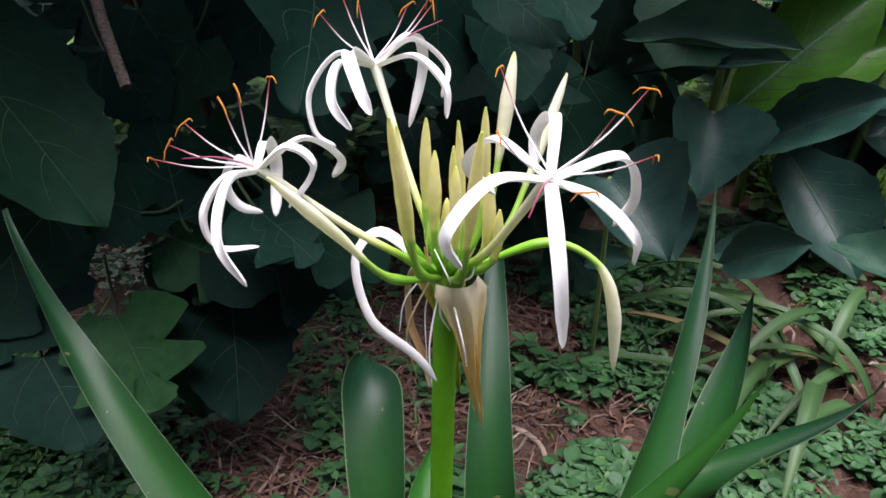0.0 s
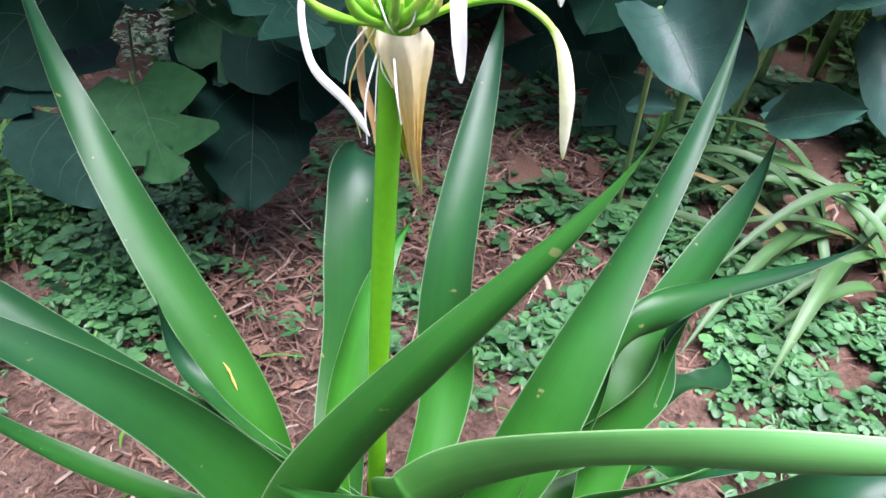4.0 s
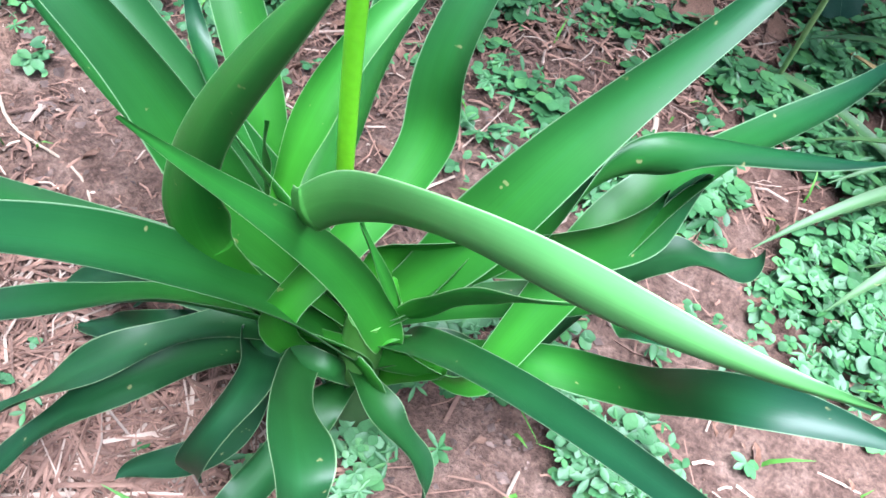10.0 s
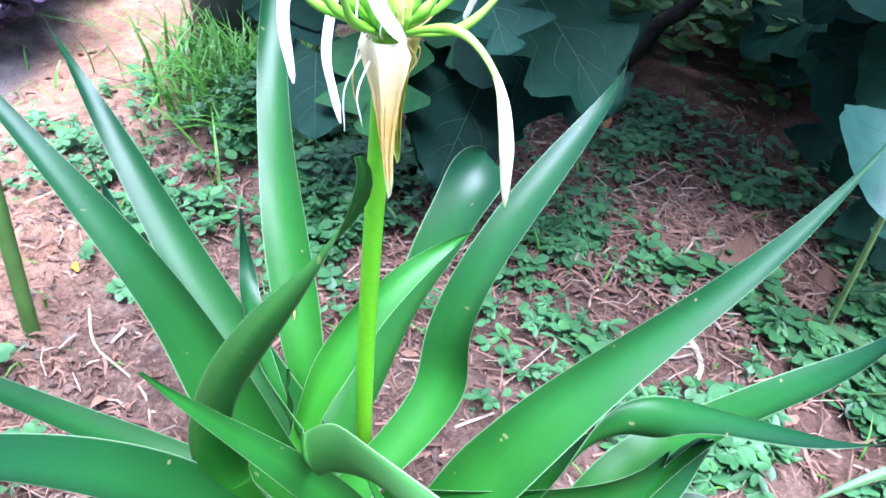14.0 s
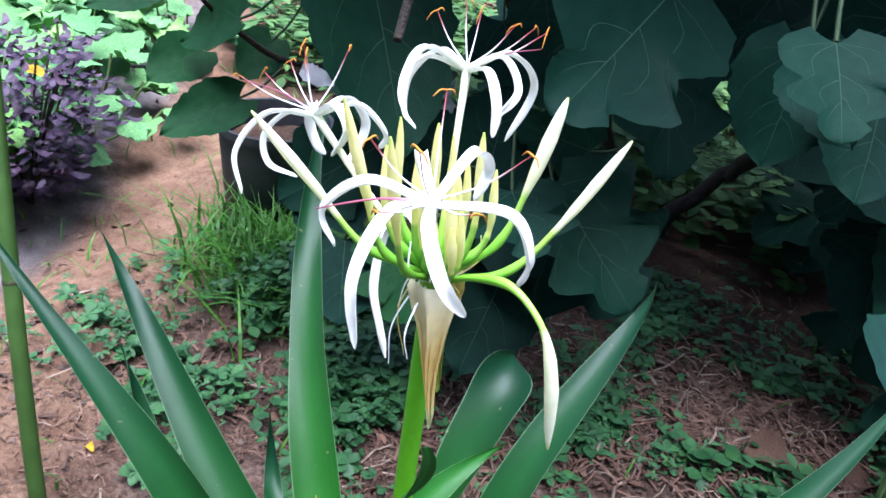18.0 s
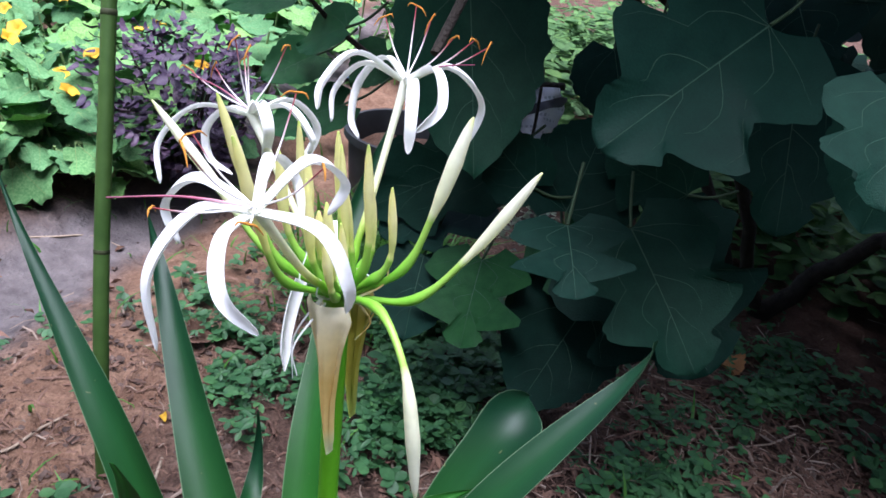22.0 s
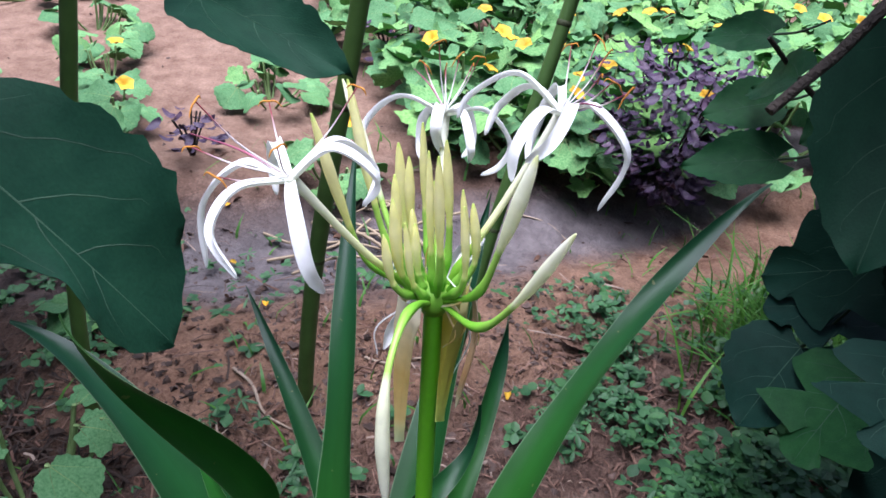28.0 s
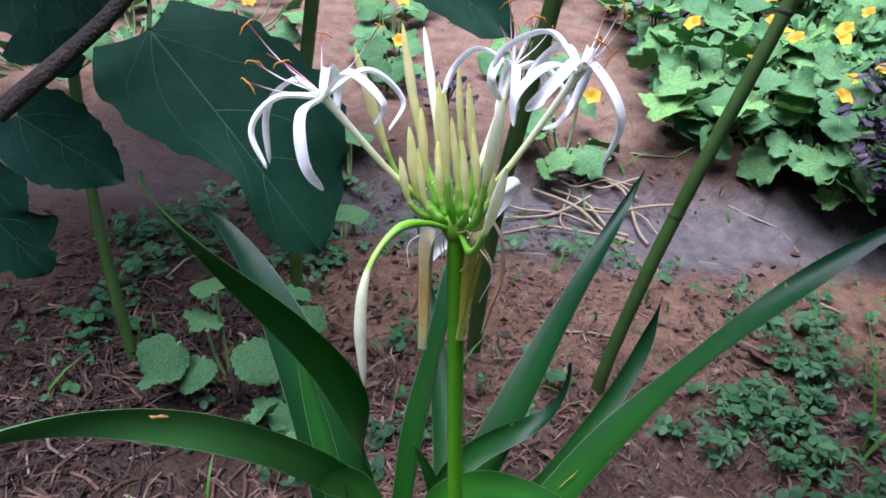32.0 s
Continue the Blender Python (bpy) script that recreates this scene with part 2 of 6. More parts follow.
    red = ramp(n, l, mid.outputs[0], [(0.3, (0.178, 0.102, 0.070)), (0.7, (0.335, 0.218, 0.160))])
    col = mix(n, l, "MIX", math_node(n, l, "MULTIPLY", beyond.outputs[0], 0.85), col, mix(n, l, "MULTIPLY", 0.6, red.outputs[0], ramp(n, l, fine.outputs[0], [(0.3, (0.6, 0.58, 0.57)), (0.7, (1.25, 1.24, 1.22))]).outputs[0]))
    l.new(col, b.inputs["Base Color"])
    b.inputs["Roughness"].default_value, b.inputs["Specular IOR Level"].default_value = 0.9, 0.2
    h = math_node(n, l, "ADD", math_node(n, l, "MULTIPLY", mid.outputs[0], 1.0), math_node(n, l, "MULTIPLY", fine.outputs[0], 0.35))
    bump(n, l, b, h, 1.0, 0.03)
    return m


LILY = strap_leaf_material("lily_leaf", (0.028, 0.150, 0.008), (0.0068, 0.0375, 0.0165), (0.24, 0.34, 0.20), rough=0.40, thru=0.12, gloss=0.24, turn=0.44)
YOUNG = strap_leaf_material("young_lily_leaf", (0.040, 0.205, 0.010), (0.026, 0.140, 0.020), (0.36, 0.48, 0.26), rough=0.45, thru=0.28, gloss=0.30)
PALE = strap_leaf_material("pale_lily_leaf", (0.034, 0.160, 0.012), (0.075, 0.220, 0.065), (0.38, 0.48, 0.28), rough=0.45, thru=0.28, gloss=0.35)
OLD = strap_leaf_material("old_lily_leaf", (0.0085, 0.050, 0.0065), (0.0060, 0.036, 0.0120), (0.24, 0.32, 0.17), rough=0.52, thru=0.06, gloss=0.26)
DAYLILY = strap_leaf_material("strap_leaf", (0.04, 0.112, 0.032), (0.056, 0.128, 0.04), (0.24, 0.24, 0.12), rough=0.5)
DRYTIP = strap_leaf_material("drying_strap_leaf", (0.17, 0.2295, 0.068), (0.357, 0.2295, 0.102), (0.34, 0.238, 0.1275), rough=0.6)
PETAL = graded_material("petal", [(0, (0.88, 0.90, 0.82)), (0.3, (0.95, 0.95, 0.95)), (1, (0.96, 0.96, 0.96))], 0.5, 0.30)
TUBE = graded_material("perianth_tube", [(0, (0.24, 0.52, 0.04)), (0.36, (0.28, 0.54, 0.05)), (0.46, (0.50, 0.66, 0.14)), (0.60, (0.84, 0.86, 0.46)), (1, (0.92, 0.93, 0.82))], 0.4, 0.3)
PEDICEL = graded_material("pedicel", [(0, (0.24, 0.52, 0.04)), (0.5, (0.20, 0.50, 0.04)), (1, (0.40, 0.64, 0.12))], 0.4, 0.2)
BUD = graded_material("bud", [(0, (0.36, 0.62, 0.09)), (0.08, (0.86, 0.88, 0.36)), (0.6, (0.96, 0.92, 0.54)), (0.93, (0.90, 0.88, 0.40)), (1, (0.66, 0.78, 0.22))], 0.45, 0.4)
WHITEBUD = graded_material("white_bud", [(0, (0.50, 0.70, 0.20)), (0.10, (0.90, 0.92, 0.64)), (0.9, (0.96, 0.96, 0.80)), (1, (0.82, 0.86, 0.46))], 0.45, 0.38)
SCAPE = graded_material("scape", [(0, (0.22, 0.56, 0.015)), (0.5, (0.17, 0.52, 0.012)), (1, (0.11, 0.40, 0.012))], 0.38, 0.15)
BRACT = graded_material("bract", [(0, (0.88, 0.82, 0.62)), (0.22, (0.84, 0.72, 0.40)), (0.5, (0.76, 0.56, 0.19)), (0.82, (0.74, 0.58, 0.22)), (0.92, (0.66, 0.68, 0.34)), (1, (0.62, 0.70, 0.40))], 0.6, 0.35)
BROWNBRACT = graded_material("shrivelled_bract", [(0, (0.86, 0.78, 0.66)), (0.35, (0.66, 0.50, 0.32)), (0.75, (0.60, 0.36, 0.16)), (0.9, (0.62, 0.50, 0.28)), (1, (0.70, 0.70, 0.50))], 0.6, 0.25)
GREENBRACT = graded_material("fresh_bract", [(0, (0.80, 0.74, 0.36)), (0.3, (0.66, 0.58, 0.10)), (0.7, (0.56, 0.54, 0.08)), (1, (0.44, 0.56, 0.12))], 0.55, 0.35)
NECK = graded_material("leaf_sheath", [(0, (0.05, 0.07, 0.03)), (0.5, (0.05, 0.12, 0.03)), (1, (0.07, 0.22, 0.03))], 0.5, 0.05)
FILAMENT = graded_material("filament", [(0, (0.88, 0.87, 0.87)), (0.55, (0.84, 0.78, 0.79)), (0.85, (0.38, 0.08, 0.10)), (1, (0.26, 0.04, 0.05))], 0.5, 0.2)
STYLE = graded_material("style", [(0, (0.70, 0.55, 0.60)), (0.4, (0.34, 0.08, 0.14)), (1, (0.14, 0.02, 0.05))], 0.5, 0.1)
ANTHER = plain_material("anther", (0.46, 0.17, 0.02), (0.70, 0.32, 0.05), 0.8, 300)
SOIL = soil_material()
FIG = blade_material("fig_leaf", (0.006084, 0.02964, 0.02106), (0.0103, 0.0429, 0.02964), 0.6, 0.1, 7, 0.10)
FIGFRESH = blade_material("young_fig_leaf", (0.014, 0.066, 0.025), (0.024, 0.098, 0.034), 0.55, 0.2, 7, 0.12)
FIGVEIN = plain_material("fig_vein", (0.022, 0.058, 0.034), (0.038, 0.084, 0.047), 0.6, 60)
FIGSTALK = plain_material("fig_stalk", (0.030, 0.060, 0.026), (0.05, 0.09, 0.04), 0.6, 60)
BARK = plain_material("bark", (0.022, 0.018, 0.015), (0.055, 0.044, 0.036), 0.9, 40, 0.8, 0.01)
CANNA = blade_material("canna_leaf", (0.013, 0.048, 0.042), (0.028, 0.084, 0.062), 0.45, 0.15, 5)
# brighter copy of the canna green, with light from behind put into its colour
CANNALIT = blade_material("lit_canna_leaf", (0.032, 0.122, 0.011), (0.062, 0.180, 0.016), 0.45, 0.5, 5)
CANE = plain_material("cane", (0.036, 0.082, 0.016), (0.058, 0.118, 0.026), 0.5, 24, 0.3, 0.002, 0.4)
NODE = plain_material("cane_node", (0.030, 0.040, 0.016), (0.055, 0.065, 0.026), 0.7, 60)
SQUASH = blade_material("squash_leaf", (0.088, 0.240, 0.090), (0.215, 0.410, 0.185), 0.7, 0.28, 22, 0.22)
SQUASHFLOWER = blade_material("squash_flower", (0.80, 0.42, 0.02), (0.88, 0.56, 0.05), 0.6, 0.3, 30)
STALK = plain_material("stalk", (0.13, 0.22, 0.07), (0.20, 0.30, 0.11), 0.6, 50)
PURPLE = blade_material("purple_leaf", (0.032, 0.016, 0.044), (0.088, 0.050, 0.108), 0.45, 0.15, 20, 0.4)
COVER = blade_material("ground_cover_leaf", (0.017, 0.072, 0.020), (0.072, 0.192, 0.072), 0.5, 0.2, 12, 0.4)
WEED = blade_material("far_weed_leaf", (0.0315, 0.081, 0.0342), (0.09, 0.1845, 0.0765), 0.6, 0.25, 14, 0.2)
GRASS = blade_material("grass", (0.050, 0.165, 0.024), (0.105, 0.270, 0.046), 0.5, 0.3, 10)
STRAW = plain_material("straw", (0.084, 0.0432, 0.0304), (0.208, 0.124, 0.0896), 0.85, 40, 0.4, 0.002)
# straw colour darkened to paint the shade below the smaller shrub
SHADESTRAW = plain_material("shaded_straw", (0.026, 0.017, 0.013), (0.082, 0.055, 0.042), 0.85, 40, 0.4, 0.002)
BRIGHTGRASS = blade_material("lawn_grass", (0.10, 0.26, 0.035), (0.22, 0.42, 0.07), 0.5, 0.35, 10)
PALESTRAW = plain_material("pale_straw", (0.17, 0.1232, 0.0952), (0.34, 0.2635, 0.2082), 0.85, 40, 0.4, 0.002)
DEADLEAF = plain_material("dead_leaf", (0.096, 0.0496, 0.0336), (0.216, 0.124, 0.084), 0.85, 40, 0.6, 0.004)
STONE = plain_material("crumb", (0.05525, 0.03655, 0.02975), (0.1232, 0.085, 0.0697), 0.9, 60, 0.6, 0.003)
PAPER = plain_material("white_plastic", (0.78, 0.78, 0.84), (0.88, 0.88, 0.92), 0.5, 12, 0.3, 0.004)
DARKPLASTIC = plain_material("dark_plastic", (0.030, 0.033, 0.036), (0.052, 0.055, 0.060), 0.5, 20, 0.2, 0.002)
BLUE = plain_material("blue_plastic", (0.10, 0.22, 0.50), (0.16, 0.32, 0.62), 0.5, 20)
HYDRA = plain_material("seed_head", (0.60, 0.68, 0.42), (0.82, 0.86, 0.68), 0.8, 60)
WALL = plain_material("blocker_wall", (0.05, 0.05, 0.042), (0.09, 0.085, 0.07), 0.9, 6, 0.5, 0.01)
ORANGE = blade_material("orange_petal", (0.75, 0.22, 0.02), (0.85, 0.32, 0.04), 0.6, 0.3, 30)


# ---------------------------------------------------------------- mesh helpers
def mesh_of(name, verts, faces, mats, uvs=None, mat_ids=None, smooth=True):
    me = bpy.data.meshes.new(name)
    me.from_pydata([tuple(v) for v in verts], [], [tuple(int(i) for i in f) for f in faces])
    for m in mats if isinstance(mats, (list, tuple)) else [mats]:
        me.materials.append(m)
    if uvs is not None:
        lay = me.uv_layers.new(name="UVMap")
        idx = np.empty(len(me.loops), dtype=np.int32)
        me.loops.foreach_get("vertex_index", idx)
        lay.data.foreach_set("uv", np.asarray(uvs, dtype=np.float32)[idx].ravel())
    if mat_ids is not None:
        me.polygons.foreach_set("material_index", np.asarray(mat_ids, dtype=np.int32))
    me.polygons.foreach_set("use_smooth", np.full(len(me.polygons), smooth))
    me.update()
    if smooth:
        me.set_sharp_from_angle(angle=radians(70))
    return me


def root(name, loc, label, category, group="", kind=""):
    ob = new(name)
    ob.location = loc
    ob.empty_display_size = 0.02
    return tagged(ob, label, category, group, kind)


def part(name, me, parent, label="", at=None):
    """Links a mesh as one part. Meshes are in world coordinates unless a pose is given."""
    ob = new(name, me)
    top = parent
    while top.parent:
        top = top.parent
    ob.parent = parent
    if parent is top:
        ob.matrix_parent_inverse = Matrix.Translation(-Vector(top.location))
    if at is not None:
        ob.matrix_basis = at
    if label:
        ob["label"] = label
    return ob


def bezier(P, s):
    P = np.asarray(P, float)
    n = len(P) - 1
    B = np.stack([math.comb(n, i) * (1 - s) ** (n - i) * s ** i for i in range(n + 1)], 1)
    return B @ P


def smooth_line(P, s):
    """A Catmull-Rom line through the points P."""
    P = np.asarray(P, float)
    Q = np.vstack([2 * P[0] - P[1], P, 2 * P[-1] - P[-2]])
    out = []
    for t in s * (len(P) - 1):
        i = min(int(t), len(P) - 2)
        u = t - i
        a, b, c, d = Q[i:i + 4]
        out.append(0.5 * (2 * b + (c - a) * u + (2 * a - 5 * b + 4 * c - d) * u * u + (3 * b - a - 3 * c + d) * u ** 3))
    return np.array(out)


def carried_frames(c, side):
    """Tangents, sides and normals along a line, the side carried without twist."""
    T = np.gradient(c, axis=0)
    T /= np.linalg.norm(T, axis=1)[:, None] + 1e-12
    v = np.asarray(side, float)
    v = v - T[0] * (v @ T[0])
    if np.linalg.norm(v) < 1e-6:
        v = np.cross(T[0], (0.3, 0.5, 0.8))
    v /= np.linalg.norm(v)
    V = [v]
    for i in range(1, len(c)):
        v = V[-1] - T[i] * (V[-1] @ T[i])
        V.append(v / np.linalg.norm(v))
    V = np.array(V)
    return T, V, np.cross(T, V)


def tube_data(c, radii, seg=8, flat=1.0, side=(1, 0, 0)):
    c = np.asarray(c, float)
    n = len(c)
    radii = np.broadcast_to(radii, (n,))
    T, V, N = carried_frames(c, side)
    a = np.linspace(0, 2 * math.pi, seg, endpoint=False)
    ring = np.cos(a)[None, :, None] * V[:, None, :] + flat * np.sin(a)[None, :, None] * N[:, None, :]
    verts = (c[:, None, :] + ring * radii[:, None, None]).reshape(-1, 3)
    verts = np.vstack([verts, c[0], c[-1]])
    faces = []
    for i in range(n - 1):
        for j in range(seg):
            k = (j + 1) % seg
            faces.append((i * seg + j, i * seg + k, (i + 1) * seg + k, (i + 1) * seg + j))
    for j in range(seg):
        k = (j + 1) % seg
        faces.append((n * seg, k, j))
        faces.append((n * seg + 1, (n - 1) * seg + j, (n - 1) * seg + k))
    s = np.linspace(0, 1, n)
    uv = np.stack([np.tile(a / (2 * math.pi), n), np.repeat(s, seg)], 1)
    uv = np.vstack([uv, [[0.5, 0], [0.5, 1]]])
    return verts, faces, uv


def tube_mesh(name, c, radii, mat, seg=8, flat=1.0, side=(1, 0, 0)):
    v, f, uv = tube_data(c, radii, seg, flat, side)
    return mesh_of(name, v, f, mat, uv)


def ribbon_data(c, half, V, N, nw=8, channel=0.25, thick=0.0012, ruffle=0.0, waves=3.0, phase=0.0):
    """A strap of given half widths along the line c, channelled across, closed by a lower skin."""
    n = len(c)
    s = np.linspace(0, 1, n)
    u = np.linspace(-1, 1, nw + 1)
    h = half[:, None]
    sag = channel * h * (u[None, :] ** 2 - 0.35) + ruffle * np.sin(s * waves * 2 * math.pi + phase)[:, None] * np.sign(u)[None, :] * u[None, :] ** 2
    grid = c[:, None, :] + V[:, None, :] * (h * u[None, :] * (1 - 0.12 * channel))[..., None] + N[:, None, :] * sag[..., None]
    t = thick * (1 - 0.75 * np.abs(u[None, :]) ** 3) * np.clip(half / (half.max() * 0.25 + 1e-9), 0.25, 1)[:, None]
    low = grid - N[:, None, :] * t[..., None]
    verts = np.vstack([grid.reshape(-1, 3), low.reshape(-1, 3)])
    m, w = n * (nw + 1), nw + 1
    faces = []
    for i in range(n - 1):
        for j in range(nw):
            a = i * w + j
            faces.append((a, a + 1, a + w + 1, a + w))
            faces.append((m + a, m + a + w, m + a + w + 1, m + a + 1))
        a, b = i * w, i * w + nw
        faces.append((a, a + w, m + a + w, m + a))
        faces.append((b, m + b, m + b + w, b + w))
    for j in range(nw):
        faces.append((j, m + j, m + j + 1, j + 1))
        a = (n - 1) * w + j
        faces.append((a, a + 1, m + a + 1, m + a))
    uv1 = np.stack([np.tile((u + 1) / 2, n), np.repeat(s, w)], 1)
    return verts, faces, np.vstack([uv1, uv1])


def width_profile(s, p):
    a = np.clip(s / 0.28, 0, 1)
    return (0.72 + 0.28 * a * a * (3 - 2 * a)) * np.where(s < 0.28, 1, 1 - np.clip((s - 0.28) / 0.72, 0, 1) ** p)


def strap_leaf(name, P, width, p, twist, az, mat, channel=0.28, ruffle=0.0, waves=3.0, thick=0.0016, n=44, nw=8, foot=None, start=0.0):
    """A long strap leaf along the Bezier line P from start on; twist: turns about its line; foot: where its sheath comes from, a point or a line."""
    s = np.linspace(start, 1, n)
    c = bezier(P, s)
    T, V, N = carried_frames(c, (-math.sin(az), math.cos(az), 0))
    a = bezier(np.array(twist).reshape(-1, 1), s)[:, 0]
    V2 = V * np.cos(a)[:, None] + N * np.sin(a)[:, None]
    N2 = np.cross(T, V2)
    if N2[: n // 2, 2].sum() + (np.cross(T, V2)[: n // 2] @ np.array([-math.cos(az), -math.sin(az), 0])).sum() < 0:
        V2, N2 = -V2, -N2
    half = np.maximum(0.5 * 2 * width / 2 * width_profile(s, p), 0.0006)
    if foot is not None:
        # the sheathing part below, from the crown up to the free blade
        foot = np.array(foot, float)
        if foot.ndim == 2:
            low = smooth_line(list(foot) + [c[0] - T[0] * 0.012, c[0]], np.linspace(0, 1, 25))[:-1]
        else:
            d = np.linalg.norm(c[0] - foot)
            low = bezier([foot, foot + [0, 0, 0.35 * d], c[0] - T[0] * 0.4 * d, c[0]], np.linspace(0, 1, 13))[:-1]
        Vl, v = [], V2[0]
        Tl = np.gradient(np.vstack([low, c[:1]]), axis=0)[:-1]
        Tl /= np.linalg.norm(Tl, axis=1)[:, None]
        for t in Tl[::-1]:
            v = v - t * (v @ t)
            v = v / np.linalg.norm(v)
            Vl.append(v)
        Vl = np.array(Vl[::-1])
        c, V2, N2 = np.vstack([low, c]), np.vstack([Vl, V2]), np.vstack([np.cross(Tl, Vl), N2])
        half = np.concatenate([half[0] * np.linspace(0.75, 1, len(low)), half])
    v, f, uv = ribbon_data(c, half, V2, N2, nw, channel, thick, ruffle, waves, 7.0 * az)
    return mesh_of(name, v, f, mat, uv)


def joined(name, pieces, mats, kind_label):
    """Many small pieces (verts, faces, material index) in one mesh."""
    V, F, M, o = [], [], [], 0
    for v, f, k in pieces:
        V.append(v)
        F.extend([tuple(i + o for i in q) for q in f])
        M.extend([k] * len(f))
        o += len(v)
    return mesh_of(name, np.vstack(V), F, mats, None, M)


# ---------------------------------------------------------------- ground
def hill(x, y):
    """Height of the ground: a slightly raised bed, a shallow ditch before the vegetable patch, clods."""
    z = 0.035 * np.clip(y - 0.5, 0, 1.2) - 0.02 * np.clip(-x - 0.3, 0, 1)
    ax = x + 0.45 * y + 1.38
    z = z - 0.05 * np.exp(-(((x + 0.94) / 0.07) ** 2 + ((y + 0.78) / 0.045) ** 2))
    z = z - 0.06 * np.exp(-(ax / 0.22) ** 2) + 0.03 * np.exp(-((ax + 0.42) / 0.2) ** 2) + 0.02 * np.exp(-((ax - 0.4) / 0.2) ** 2)
    return z


def hill_at(x, y):
    return float(hill(np.array(x), np.array(y)))


def build_ground():
    a = np.concatenate([-np.geomspace(90, 4.6, 14), np.arange(-4.4, -1.75, 0.04), np.arange(-1.75, 0.7, 0.014), np.arange(0.7, 2.8, 0.04), np.geomspace(3.0, 90, 14)])
    b = np.concatenate([-np.geomspace(90, 2.6, 14), np.arange(-2.4, -1.1, 0.04), np.arange(-1.1, 1.35, 0.014), np.arange(1.35, 3.6, 0.04), np.geomspace(3.8, 90, 14)])
    X, Y = np.meshgrid(a, b, indexing="ij")
    Z = hill(X, Y)
    rnd = np.zeros_like(Z)
    for i in range(X.shape[0]):
        for j in range(X.shape[1]):
            x, y = X[i, j], Y[i, j]
            if -4.5 < x < 2.9 and -2.5 < y < 3.7:
                q = Vector((x, y, 0))
                rnd[i, j] = 0.012 * noise.noise(q * 4) + 0.009 * noise.noise(q * 13) + 0.006 * noise.noise(q * 31)
                if -1.8 < x < 0.75 and -1.15 < y < 1.4:
                    rnd[i, j] += 0.005 * abs(noise.noise(q * 47)) + 0.004 * noise.noise(q * 80)
    Z = Z + rnd
    n, m = X.shape
    verts = np.stack([X, Y, Z], -1).reshape(-1, 3)
    i, j = np.meshgrid(np.arange(n - 1), np.arange(m - 1), indexing="ij")
    k = (i * m + j).ravel()
    faces = np.stack([k, k + m, k + m + 1, k + 1], 1)
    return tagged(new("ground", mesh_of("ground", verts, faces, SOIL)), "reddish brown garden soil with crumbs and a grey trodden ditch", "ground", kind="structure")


build_ground()

# ---------------------------------------------------------------- the spider lily
HUB = Vector((0.0, 0.0, 0.78))
FOOT = Vector((0.075, -0.035, 0.0))
lily = root("spider_lily", FOOT, "large white spider lily with long strap leaves and many buds", "flower")
LEAVES = []
LEAVES.append(([(0.065, -0.023, 0.215), (0.176, 0.032, 0.401), (0.128, 0.033, 0.524), (0.255, 0.185, 0.545), (0.279, 0.302, 0.721)], 0.0694, 1.18, (-0.134, 0.441, 1.311, 0.361), 0.999, 0.002, None, 0, 0.0))
LEAVES.append(([(-0.086, 0.029, 0.219), (-0.198, 0.111, 0.400), (-0.221, 0.093, 0.399), (-0.423, 0.252, 0.617), (-0.478, 0.346, 0.674)], 0.0554, 1.76, (1.125, -1.406, -0.319, 0.810), 2.468, 0.003, (0.050, -0.020, 0.180), 0, 0.0))
LEAVES.append(([(0.018, -0.081, 0.287), (0.092, 0.157, 0.466), (0.024, 0.094, 0.370), (0.026, -0.067, 0.535), (0.055, 0.304, 0.619), (0.055, 0.275, 0.696)], 0.0530, 2.51, (0.641, -0.264, -0.167, -0.171), 1.620, 0.003, None, 0, 0.0))
LEAVES.append(([(0.062, -0.015, 0.216), (-0.063, -0.009, 0.277), (-0.158, -0.026, 0.365), (-0.379, 0.008, 0.527), (-0.487, 0.014, 0.597)], 0.0679, 1.42, (0.224, -0.497, -0.981, 0.388), 3.063, 0.002, None, 0, 0.0))
LEAVES.append(([(0.051, -0.023, 0.225), (-0.150, -0.121, 0.405), (-0.048, -0.049, 0.460), (-0.222, -0.123, 0.566), (-0.385, -0.143, 0.704)], 0.0658, 1.25, (2.430, 1.750, 2.167, 3.211), -2.883, 0.002, None, 0, 0.0))
LEAVES.append(([(0.064, -0.011, 0.222), (-0.097, 0.004, 0.107), (-0.255, -0.091, 0.142), (-0.348, -0.233, 0.382), (-0.450, -0.310, 0.404)], 0.0534, 1.44, (3.263, 3.413, 3.407, 3.120), -2.651, 0.002, None, 0, 0.0))
LEAVES.append(([(0.200, -0.008, 0.224), (0.239, 0.182, 0.455), (0.240, 0.144, 0.428), (0.392, 0.406, 0.432), (0.375, 0.374, 0.544)], 0.0633, 2.51, (1.264, -0.767, -0.332, -0.378), 0.915, 0.002, (0.090, -0.020, 0.180), 0, 0.0))
LEAVES.append(([(-0.041, -0.117, 0.346), (-0.045, -0.121, 0.361), (-0.052, -0.128, 0.395), (-0.060, -0.135, 0.455), (-0.040, -0.139, 0.537), (0.041, -0.148, 0.647), (0.148, -0.156, 0.795), (0.134, -0.170, 0.829)], 0.0550, 1.21, (0.538, -0.166, -1.162, -1.881), -1.017, 0.003, [(0.06, -0.04, 0.08), (0.03, -0.055, 0.17), (-0.02, -0.09, 0.26)], 1, 0.0))
LEAVES.append(([(0.105, -0.040, 0.228), (0.114, -0.046, 0.222), (0.046, -0.012, 0.320), (0.031, -0.120, 0.439), (-0.023, -0.194, 0.586)], 0.0436, 2.52, (-0.388, 0.111, 0.327, 0.795), -2.064, 0.002, None, 1, 0.0))
